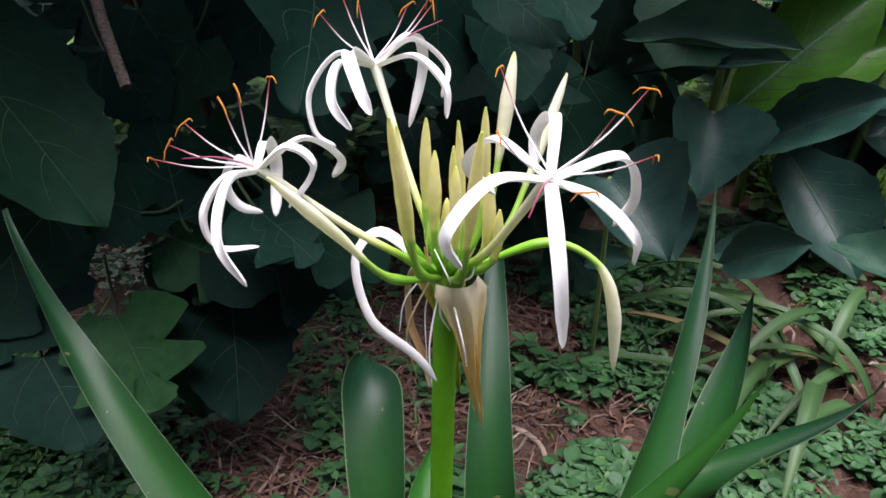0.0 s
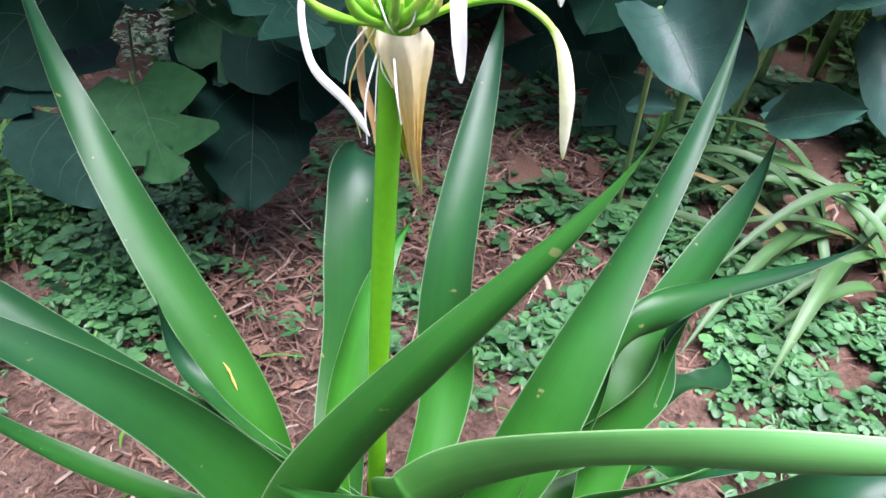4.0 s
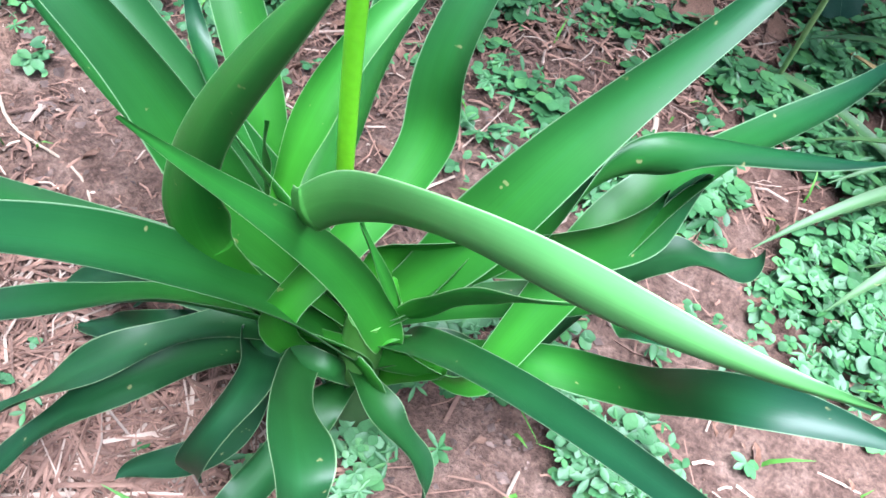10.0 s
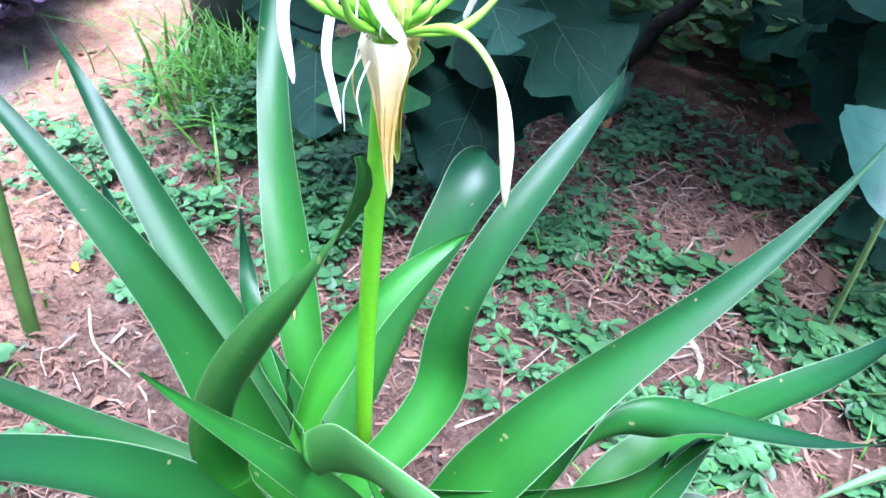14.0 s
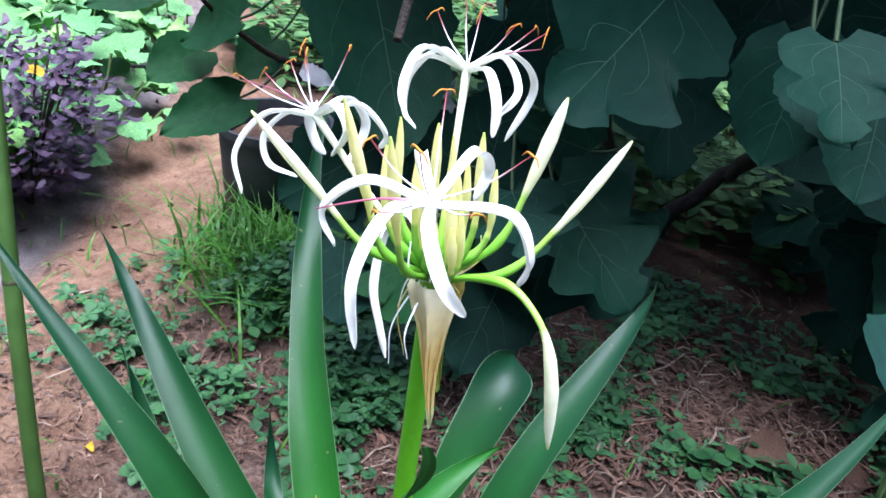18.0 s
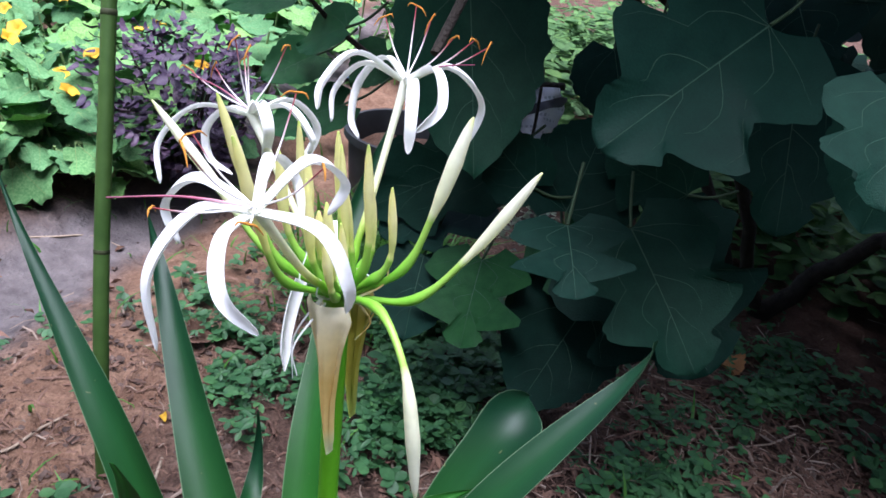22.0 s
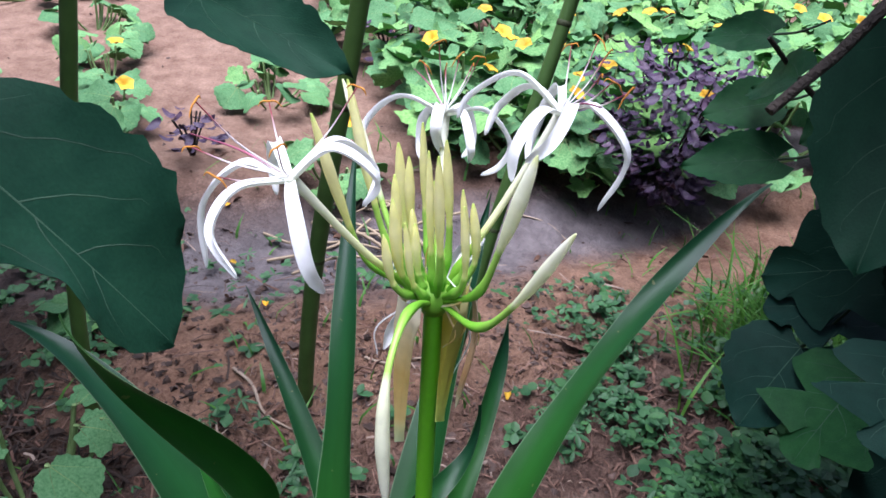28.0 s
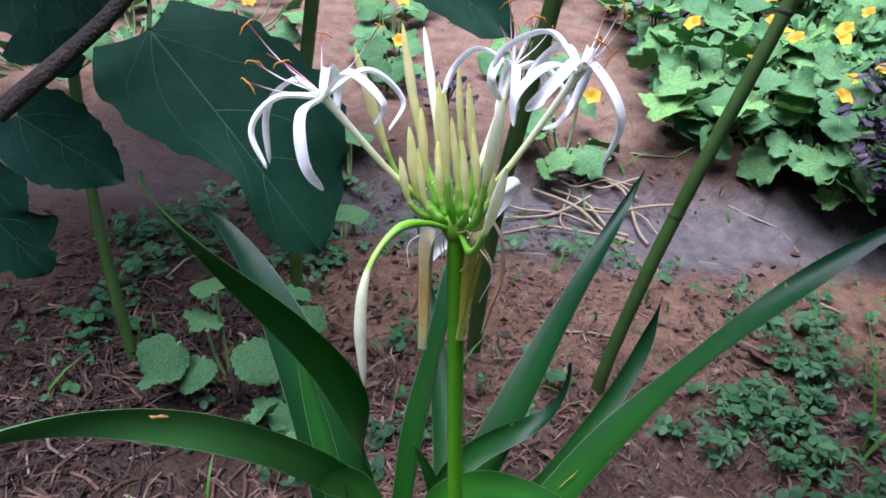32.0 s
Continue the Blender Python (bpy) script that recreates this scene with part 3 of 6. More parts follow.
LEAVES.append(([(0.069, -0.030, 0.201), (-0.055, -0.134, 0.565), (0.102, -0.151, 0.423), (-0.015, -0.046, 0.314), (-0.033, -0.032, 0.500), (0.238, -0.232, 0.728), (0.246, -0.196, 0.663), (0.363, -0.192, 0.713)], 0.0387, 3.22, (0.353, 1.510, 2.528, 1.118), -0.574, 0.002, [(0.073, -0.033, 0.10), (0.055, -0.030, 0.22), (0.022, -0.048, 0.33), (0.016, -0.078, 0.415)], 3, 0.45))
LEAVES.append(([(0.122, -0.005, 0.293), (0.234, 0.081, 0.489), (0.161, 0.175, 0.471), (0.359, 0.100, 0.538), (0.389, 0.122, 0.600)], 0.0425, 1.54, (5.257, 1.970, -2.070, -0.207), 0.720, 0.003, (0.080, -0.020, 0.200), 0, 0.0))
LEAVES.append(([(0.078, 0.009, 0.312), (0.332, 0.059, 0.464), (0.240, 0.227, 0.328), (0.278, 0.140, 0.471)], 0.0689, 6.36, (1.508, 1.254, 0.993, 1.409), 0.739, 0.002, (0.090, -0.020, 0.200), 0, 0.0))
LEAVES.append(([(0.098, -0.022, 0.255), (0.124, -0.022, 0.280), (0.158, -0.043, 0.407), (0.198, -0.093, 0.486), (0.253, -0.084, 0.528)], 0.0277, 2.08, (2.200, 2.091, 2.111, 2.269), -0.327, 0.002, None, 1, 0.0))
LEAVES.append(([(0.094, -0.018, 0.290), (0.112, -0.013, 0.220), (0.097, -0.039, 0.314), (0.046, -0.069, 0.479), (0.067, -0.052, 0.402)], 0.0150, 1.71, (3.204, 3.083, 3.321, 3.195), -2.737, 0.002, None, 1, 0.0))
LEAVES.append(([(0.086, -0.053, 0.183), (0.032, -0.041, 0.183), (-0.026, -0.119, 0.365), (-0.099, -0.276, 0.571), (-0.118, -0.414, 0.574)], 0.0855, 2.14, (3.933, 3.598, 3.810, 3.894), -2.033, 0.002, None, 0, 0.0))
LEAVES.append(([(0.065, -0.058, 0.211), (-0.112, -0.148, 0.273), (-0.069, -0.160, 0.301), (-0.084, -0.234, 0.376), (-0.198, -0.374, 0.388)], 0.0538, 2.45, (3.812, 4.206, 3.838, 3.213), -2.356, 0.002, None, 0, 0.0))
LEAVES.append(([(0.152, -0.018, 0.217), (0.034, -0.022, 0.113), (0.079, 0.019, 0.177), (0.217, -0.074, 0.419), (0.484, -0.262, 0.671)], 0.0575, 1.81, (-1.105, -0.533, -0.386, -0.134), -0.405, 0.002, None, 0, 0.0))
LEAVES.append(([(0.122, -0.005, 0.206), (0.354, 0.110, 0.221), (0.377, 0.000, 0.340), (0.283, -0.050, 0.473), (0.514, 0.021, 0.446)], 0.0463, 5.98, (-1.001, 1.947, 1.199, 0.331), 0.091, 0.002, None, 0, 0.0))
LEAVES.append(([(0.092, 0.016, 0.213), (0.358, 0.222, 0.291), (0.352, 0.032, 0.325), (0.159, 0.034, 0.360), (0.476, 0.049, 0.425)], 0.0569, 1.61, (0.451, -1.828, 0.480, 1.094), 0.238, 0.006, None, 0, 0.0))
LEAVES.append(([(-0.039, -0.025, 0.230), (-0.060, 0.127, 0.337), (-0.080, 0.218, 0.430), (-0.070, 0.261, 0.481), (-0.097, 0.314, 0.501)], 0.0704, 15.97, (-0.348, -1.276, -0.857, 0.781), 2.048, 0.003, (0.050, -0.030, 0.160), 0, 0.0))
LEAVES.append(([(0.064, -0.020, 0.239), (-0.094, -0.064, 0.441), (-0.122, -0.018, 0.395), (-0.223, 0.059, 0.352), (-0.215, 0.044, 0.484)], 0.0317, 2.21, (1.789, 1.166, 0.305, -0.136), 2.904, 0.002, None, 0, 0.0))
LEAVES.append(([(0.065, -0.027, 0.216), (-0.300, 0.038, 0.164), (-0.509, 0.068, 0.208), (-0.515, 0.068, 0.285), (-0.556, 0.068, 0.358)], 0.0327, 3.06, (0.226, 0.253, 0.424, 1.057), 2.983, 0.002, None, 0, 0.0))
LEAVES.append(([(-0.035, -0.030, 0.360), (-0.035, 0.000, 0.440), (-0.040, 0.070, 0.490), (-0.003, 0.166, 0.518)], 0.0387, 2.2, (0.3, 0.2, 0.1, 0.0), 2.111, 0.002, (0.060, -0.020, 0.200), 1, 0.0))
LEAVES.append(([(-0.052, -0.030, 0.300), (-0.064, -0.026, 0.370), (-0.036, -0.053, 0.462)], 0.0190, 2.01, (0.4, 0.3, 0.3, 0.289), -2.478, 0.002, (0.050, -0.030, 0.200), 1, 0.0))
LEAVES.append(([(0.053, -0.094, 0.214), (-0.116, -0.116, 0.172), (0.026, -0.066, 0.118), (0.074, -0.129, 0.337), (0.037, -0.303, 0.332), (0.006, -0.213, 0.070)], 0.0410, 5.77, (3.424, 3.844, 3.466, 2.914), -1.882, 0.008, None, 2, 0.0))
LEAVES.append(([(0.031, -0.067, 0.165), (0.097, -0.231, 0.392), (0.197, -0.258, 0.499), (0.189, -0.264, 0.376), (0.097, -0.297, 0.072)], 0.0513, 2.49, (2.929, 3.024, 3.252, 3.312), -1.491, 0.006, None, 2, 0.0))
LEAVES.append(([(0.089, -0.052, 0.162), (0.151, -0.097, 0.209), (0.185, -0.101, 0.142), (0.233, -0.030, 0.124), (0.227, -0.212, 0.068)], 0.0441, 1.80, (3.208, 2.891, 2.699, 2.747), -1.090, 0.004, None, 2, 0.0))
LEAVES.append(([(0.210, 0.057, 0.148), (0.289, 0.258, 0.270), (0.285, 0.254, 0.308), (0.380, 0.197, 0.260), (0.389, 0.324, 0.253)], 0.0475, 6.88, (-0.019, 0.330, 0.017, -0.568), 0.261, 0.006, None, 2, 0.0))
LEAVES.append(([(0.060, -0.050, 0.160), (-0.043, -0.083, 0.181), (-0.080, -0.242, 0.230), (-0.163, -0.256, 0.091), (-0.172, -0.361, 0.050)], 0.0500, 3.00, (0.000, 0.250, -0.300, 0.200), -2.214, 0.007, None, 2, 0.0))
LEAVES.append(([(0.060, -0.050, 0.160), (-0.057, -0.037, 0.204), (-0.089, -0.245, 0.267), (-0.162, -0.235, 0.115), (-0.222, -0.323, 0.080)], 0.0460, 3.00, (0.000, -0.100, 0.500, 0.100), -2.373, 0.008, None, 2, 0.0))
LEAVES.append(([(0.060, -0.050, 0.160), (-0.101, -0.083, 0.166), (0.149, -0.202, 0.138), (-0.067, -0.217, 0.075), (-0.068, -0.266, 0.050)], 0.0480, 3.00, (0.000, 0.200, -0.200, 0.200), -2.106, 0.006, None, 2, 0.0))

for line, width, p, twist, az, ruffle, foot, age, start in LEAVES:
    if foot is None and line[0][2] > 0.18:
        foot = (0.076 + 0.25 * (line[0][0] - 0.076), -0.035 + 0.25 * (line[0][1] + 0.035), 0.10)
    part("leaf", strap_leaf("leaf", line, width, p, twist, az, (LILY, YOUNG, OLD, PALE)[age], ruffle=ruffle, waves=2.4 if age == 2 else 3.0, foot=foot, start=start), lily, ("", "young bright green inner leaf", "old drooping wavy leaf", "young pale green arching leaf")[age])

# old drooping leaves round the foot: heading, reach, height of the bend, width
for az, reach, top, width, ruffle, sway in ((188, 0.40, 0.15, 0.052, 0.011, 0.06), (28, 0.30, 0.16, 0.050, 0.006, 0.04), (166, 0.30, 0.17, 0.045, 0.008, -0.03), (205, 0.34, 0.09, 0.050, 0.014, -0.06),
                                            (262, 0.30, 0.07, 0.044, 0.014, 0.05)):
    a = radians(az)
    d = np.array([math.cos(a), math.sin(a), 0])
    e = np.array([-math.sin(a), math.cos(a), 0]) * sway
    f = np.array(FOOT) + [0, 0, 0.11]
    P = [f, f + d * reach * 0.18 + [0, 0, top * 0.75], f + d * reach * 0.45 + e + [0, 0, top * 0.95 - 0.05], f + d * reach * 0.72 - e * 0.8 + [0, 0, top * 0.2 - 0.03], f + d * reach * 0.9 + e + [0, 0, -0.075], f + d * reach * 1.05 + e * 0.5 + [0, 0, -0.10]]
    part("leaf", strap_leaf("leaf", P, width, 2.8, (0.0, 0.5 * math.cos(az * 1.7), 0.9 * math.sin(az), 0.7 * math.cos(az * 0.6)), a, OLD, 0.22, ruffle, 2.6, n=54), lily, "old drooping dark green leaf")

# the stout neck from which the leaves come
s = np.linspace(0, 1, 12)
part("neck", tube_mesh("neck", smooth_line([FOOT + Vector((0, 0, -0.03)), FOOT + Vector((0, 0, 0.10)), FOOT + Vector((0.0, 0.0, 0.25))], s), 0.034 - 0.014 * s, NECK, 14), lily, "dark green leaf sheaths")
# flower stem
s = np.linspace(0, 1, 30)
part("scape", tube_mesh("scape", smooth_line([(0.050, -0.015, 0.05), (-0.006, 0.038, 0.19), (-0.007, 0.024, 0.35), (-0.006, 0.014, 0.50), (-0.003, 0.006, 0.65), HUB - Vector((0, 0, 0.005))], s), 0.0092 - 0.0010 * s, SCAPE, 14, 0.8), lily, "stout smooth green flower stem")
part("receptacle", tube_mesh("receptacle", [HUB + Vector((0, 0, z)) for z in (-0.012, -0.006, 0.0, 0.006, 0.010)], [0.0085, 0.011, 0.012, 0.010, 0.004], PEDICEL, 14), lily)


def sub_line(c, a, b, n):
    i = np.linspace(a, b, n) * (len(c) - 1)
    k = np.minimum(i.astype(int), len(c) - 2)
    return c[k] + (c[k + 1] - c[k]) * (i - k)[:, None]


def flower_bud(P, mat, fat=0.0050, split=0.52, green=0.0021):
    """A bud on its green stalk along the line P."""
    c = smooth_line(P, np.linspace(0, 1, 60))
    s = np.linspace(0, 1, 22)
    r = green * (1 + 0.6 * np.exp(-((s - 0.55) / 0.16) ** 2))
    stalk = part("pedicel", tube_mesh("pedicel", sub_line(c, 0, split, 22), r, PEDICEL, 9), lily)
    fat *= 0.88
    r = np.interp(s, [0, 0.12, 0.3, 0.6, 0.85, 0.96, 1], [green * 1.1, fat * 0.58, fat * 0.86, fat, fat * 0.66, fat * 0.34, 0.0006])
    part("bud", tube_mesh("bud", sub_line(c, split - 0.005, 1, 22), r, mat, 10, 0.92), stalk)


def outward(az, lean, length, tilt=(0.0, -0.013, 0.0)):
    """Points from the hub outwards: heading, lean from upright, length; the whole cluster tilts a little."""
    a = radians(az)
    d = Vector((math.cos(a), math.sin(a), 0))
    th = radians(lean)
    tip = HUB + d * (math.sin(th) * length) + Vector((0, 0, math.cos(th) * length)) + Vector(tilt)
    mid = HUB + d * (math.sin(th) * length * 0.80 + 0.004) + Vector((0, 0, math.cos(th) * length * 0.36)) + Vector(tilt) * 0.4
    return [HUB + d * 0.006, mid, tip]


flower_bud([HUB + Vector((-0.006, -0.006, 0.0)), HUB + Vector((-0.035, -0.036, 0.018)), HUB + Vector((-0.06, -0.060, 0.058)), HUB + Vector((-0.087, -0.0876, 0.102))], WHITEBUD, 0.0044, 0.5)
flower_bud([HUB + Vector((-0.003, -0.006, 0.0)), HUB + Vector((-0.017, -0.036, 0.022)), HUB + Vector((-0.022, -0.053, 0.068)), HUB + Vector((-0.029, -0.070, 0.126))], BUD, 0.0046)
flower_bud([HUB + Vector((0.001, -0.008, 0.0)), HUB + Vector((0.008, -0.044, 0.024)), HUB + Vector((0.012, -0.062, 0.066)), HUB + Vector((0.016, -0.079, 0.121))], BUD, 0.0044)
flower_bud([HUB + Vector((0.006, 0.006, 0.0)), HUB + Vector((0.026, 0.028, 0.026)), HUB + Vector((0.035, 0.038, 0.070)), HUB + Vector((0.043, 0.048, 0.130))], WHITEBUD, 0.0056, 0.62)
flower_bud([HUB + Vector((0.006, 0.006, -0.002)), HUB + Vector((0.036, 0.032, 0.008)), HUB + Vector((0.057, 0.052, 0.048)), HUB + Vector((0.0805, 0.0717, 0.1102))], WHITEBUD, 0.0045, 0.62)
flower_bud([HUB + Vector((0.008, -0.002, -0.002)), HUB + Vector((0.034, -0.006, 0.016)), HUB + Vector((0.066, -0.010, 0.027)), HUB + Vector((0.094, -0.012, 0.012)), HUB + Vector((0.107, -0.010, -0.022)), HUB + Vector((0.113, -0.0035, -0.075))], WHITEBUD, 0.0054, 0.60)
# the upright cluster in the middle: heading, lean, length
rng = random.Random(17)
for az, lean, length, fat in ((20, 10, 0.112, 0.0058), (75, 14, 0.104, 0.0056), (140, 9, 0.116, 0.0060), (190, 16, 0.108, 0.0056), (235, 11, 0.098, 0.0056), (290, 12, 0.088, 0.0058),
                              (335, 15, 0.094, 0.0056), (0, 3, 0.105, 0.0054), (110, 20, 0.085, 0.0050), (265, 5, 0.072, 0.0054), (310, 6, 0.062, 0.0050),
                              (45, 22, 0.098, 0.0054), (215, 22, 0.112, 0.0056), (60, 6, 0.088, 0.0050), (350, 20, 0.075, 0.0046), (320, 24, 0.085, 0.0050)):
    flower_bud(outward(az + rng.uniform(-9, 9), lean * rng.uniform(0.7, 1.35), length * rng.uniform(0.80, 1.02)), BUD, fat * rng.uniform(0.60, 0.84), rng.uniform(0.44, 0.58), 0.0022)



def tepal_line(center, pts):
    """The line of a petal from the mouth of its flower; a petal known by its tip alone arches over to it."""
    center = np.array(center, float)
    pts = [np.array(p, float) for p in pts]
    if len(pts) == 1:
        h = pts[0] - center
        drop, h = h[2], np.array([h[0], h[1], 0])
        d = h / (np.linalg.norm(h) + 1e-9)
        R = max(1.12 * np.linalg.norm(h), 0.030)
        pts = [center + d * 0.48 * R + [0, 0, 0.013], center + d * R + [0, 0, 0.30 * drop]] + pts
    return smooth_line([center] + pts, np.linspace(0, 1, 28)), pts


def open_flower(center, bow, up, petals, stamens, style, seed):
    """A long tube, six recurved straps, six stamens with turned anthers and a style."""
    rng = random.Random(seed)
    center = Vector(center)
    d = center - HUB
    flat = Vector((d.x, d.y, 0)).normalized()
    mid = HUB + d * 0.5 + flat * bow * 0.6 - Vector((0, 0, bow))
    c = smooth_line([HUB + flat * 0.006, HUB + d * 0.22 + flat * bow * 0.7 - Vector((0, 0, bow * 0.7)), mid, center], np.linspace(0, 1, 40))
    s = np.linspace(0, 1, 40)
    r = 0.0024 + 0.0013 * np.exp(-((s - 0.24) / 0.08) ** 2) + 0.0012 * np.clip((s - 0.8) / 0.2, 0, 1) ** 2
    fl = part("flower", tube_mesh("flower", c, r, TUBE, 10), lily, "open white flower with long curled petals")
    axis = (d.normalized() * (1 - up) + Vector((0, 0, 1)) * up).normalized()
    for line in petals:
        pts, ctrl = tepal_line(np.array(center - axis * 0.003), line)
        u = Vector(ctrl[1] - np.array(center))
        side = np.array(axis.cross(u))
        T, V, N = carried_frames(pts, side)
        q = np.linspace(0, 1, len(pts))
        half = 0.0043 * np.interp(q, [0, 0.12, 0.5, 0.85, 0.97, 1], [0.62, 0.76, 1.0, 0.84, 0.45, 0.12]) * rng.uniform(0.92, 1.05)
        tw = rng.uniform(-0.45, 0.45) * q ** 2
        V2 = V * np.cos(tw)[:, None] + N * np.sin(tw)[:, None]
        v, fa, uv = ribbon_data(pts, half, V2, np.cross(T, V2), 6, 0.55, 0.0011)
        part("tepal", mesh_of("tepal", v, fa, PETAL, uv), fl)
    for off in stamens:
        a0, off = np.array(center), np.array(off)
        out = np.array([off[0], off[1], 0])
        c = smooth_line([a0, a0 + off * 0.5 + out * 0.06 - [0, 0, 0.002], a0 + off], np.linspace(0, 1, 14))
        part("filament", tube_mesh("filament", c, np.linspace(0.00062, 0.00036, 14), FILAMENT, 6), fl)
        turn = np.array([rng.uniform(-1, 1), rng.uniform(-1, 1), rng.uniform(-1.0, 0.2)])
        turn /= np.linalg.norm(turn)
        tip = c[-1]
        q = np.array([tip - turn * 0.0060 + [0, 0, -0.0030], tip - turn * 0.004, tip, tip + turn * 0.004, tip + turn * 0.0075 + [0, 0, -0.0035]])
        part("anther", tube_mesh("anther", smooth_line(q, np.linspace(0, 1, 10)), [0.0002, 0.0004, 0.0005, 0.0005, 0.0006, 0.0006, 0.0005, 0.0005, 0.0004, 0.0002], ANTHER, 6), fl)
    a0, off = np.array(center), np.array(style)
    c = smooth_line([a0, a0 + off * 0.5 + [0, 0, 0.003], a0 + off], np.linspace(0, 1, 12))
    part("style", tube_mesh("style", c, np.linspace(0.0008, 0.0004, 12), STYLE, 6), fl)


open_flower((0.0504, -0.0810, 0.8792), 0.006, 0.6, [
    [(0.0470, -0.1080, 0.8800), (0.0490, -0.1310, 0.8520), (0.0533, -0.1300, 0.8110)],
    [(0.0682, -0.1035, 0.8765), (0.0865, -0.1110, 0.8590), (0.0924, -0.0955, 0.8371)],
    [(0.0210, -0.0980, 0.8830), (-0.0010, -0.1070, 0.8600), (0.0060, -0.1030, 0.8390)],
    [(0.0240, -0.0620, 0.8915), (0.0110, -0.0420, 0.8705), (0.0260, -0.0430, 0.8530)],
    [(0.0540, -0.0560, 0.9015), (0.0486, -0.0330, 0.8845), (0.0477, -0.0400, 0.8665)],
    [(0.0880, -0.0660, 0.8830), (0.0990, -0.0560, 0.8580), (0.0913, -0.0492, 0.8364)]],
    [(0.020, -0.040, 0.044), (0.046, 0.010, 0.040), (0.044, -0.022, 0.018), (0.008, -0.050, 0.012), (-0.024, 0.030, 0.046), (-0.028, -0.020, 0.028)], (-0.018, -0.062, 0.006), 3)
open_flower((-0.1100, -0.0175, 0.8610), 0.004, 0.55, [
    [(-0.1166, -0.0507, 0.8645), (-0.1190, -0.0745, 0.8420), (-0.1065, -0.0790, 0.8170)],
    [(-0.1260, -0.0265, 0.8570), (-0.1370, -0.0365, 0.8390), (-0.1320, -0.0360, 0.8190), (-0.1100, -0.0290, 0.8150)],
    [(-0.1240, -0.0060, 0.8610), (-0.1320, 0.0000, 0.8430), (-0.1270, 0.0020, 0.8290), (-0.1120, -0.0020, 0.8250)],
    [(-0.1080, 0.0100, 0.8670), (-0.1080, 0.0310, 0.8460), (-0.1090, 0.0270, 0.8260), (-0.1080, 0.0140, 0.8150)],
    [(-0.0830, -0.0040, 0.8730), (-0.0640, 0.0060, 0.8570), (-0.0690, 0.0070, 0.8440)],
    [(-0.0900, -0.0190, 0.8730), (-0.0760, -0.0190, 0.8600), (-0.0930, -0.0140, 0.8335)]],
    [(-0.002, -0.010, 0.048), (0.010, 0.020, 0.046), (-0.015, 0.004, 0.036), (-0.048, -0.025, 0.014), (-0.044, -0.008, 0.016), (-0.040, 0.012, 0.022)], (-0.030, -0.030, 0.016), 1)
open_flower((-0.0453, 0.0607, 0.9014), 0.004, 0.6, [
    [(-0.0573, 0.0302, 0.9154), (-0.0500, 0.0040, 0.9010), (-0.0430, -0.0030, 0.8860)],
    [(-0.0670, 0.0570, 0.9080), (-0.0860, 0.0510, 0.8850), (-0.0840, 0.0460, 0.8600), (-0.0710, 0.0450, 0.8500)],
    [(-0.0640, 0.0400, 0.9060), (-0.0680, 0.0220, 0.8880), (-0.0570, 0.0150, 0.8710)],
    [(-0.0220, 0.0760, 0.9150), (-0.0150, 0.1010, 0.8900), (-0.0250, 0.0930, 0.8470)],
    [(-0.0200, 0.0480, 0.9080), (-0.0010, 0.0370, 0.8930), (0.0010, 0.0370, 0.8710)],
    [(-0.0210, 0.0640, 0.9150), (0.0010, 0.0560, 0.9000), (-0.0020, 0.0430, 0.8830)]],
    [(-0.032, -0.001, 0.030), (-0.020, 0.014, 0.040), (-0.010, 0.020, 0.034), (0.022, 0.016, 0.032), (0.035, 0.022, 0.034), (0.038, 0.031, 0.030)], (0.044, 0.018, 0.022), 2)


# papery bracts that hang below the flower head
def bract(root_at, half, az, tip, bulge, mat, seed, label):
    """A sheet folded round the stem at root_at, facing az, that narrows to its tip (both from the hub)."""
    a = radians(az)
    d = np.array([math.cos(a), math.sin(a), 0])
    t = np.array([-math.sin(a), math.cos(a), 0])
    n, w = 30, 18
    c0, c1 = np.array(HUB) + root_at, np.array(HUB) + tip
    verts, uv = [], []
    for i in range(n):
        v = i / (n - 1)
        wide = half * np.interp(v, [0, 0.07, 0.14, 0.30, 0.43, 0.62, 0.78, 0.9, 1], [0.80, 1.0, 0.88, 0.58, 0.44, 0.28, 0.20, 0.15, 0.01])
        c = c0 + (c1 - c0) * np.array([v ** 0.8, v ** 0.8, v])
        for j in range(w + 1):
            u = 2 * j / w - 1
            fold = (0.0019 * math.sin(u * 6 + seed + 1.5 * v) + 0.0013 * math.sin(u * 13 + 4 * v + seed)) * min(1, 6 * v) + 0.0024 * math.exp(-((u - 0.25) / 0.10) ** 2) * min(1, 3 * v)
            verts.append(c + t * (u * wide + 0.0014 * math.sin(6 * v + seed) * v) + d * (bulge * (1 - u * u) * (1 - 0.75 * v) + fold))
            uv.append((j / w, v))
    m = len(verts)
    faces = []
    for i in range(n - 1):
        for j in range(w):
            k = i * (w + 1) + j
            faces.append((k, k + 1, k + w + 2, k + w + 1))
            faces.append((m + k, m + k + w + 1, m + k + w + 2, m + k + 1))
    low = [p - d * 0.0007 for p in verts]
    part("bract", mesh_of("bract", np.array(verts + low), faces, mat, uv + uv), lily, label)


bract((0.0065, -0.0115, 0.002), 0.0180, -68, (0.0224, -0.0088, -0.1148), 0.0115, BRACT, 1, "withered papery tan bract")
bract((-0.0065, 0.0130, 0.002), 0.0185, 112, (0.0084, 0.0132, -0.1040), 0.0090, GREENBRACT, 4, "withered papery yellow-green bract")


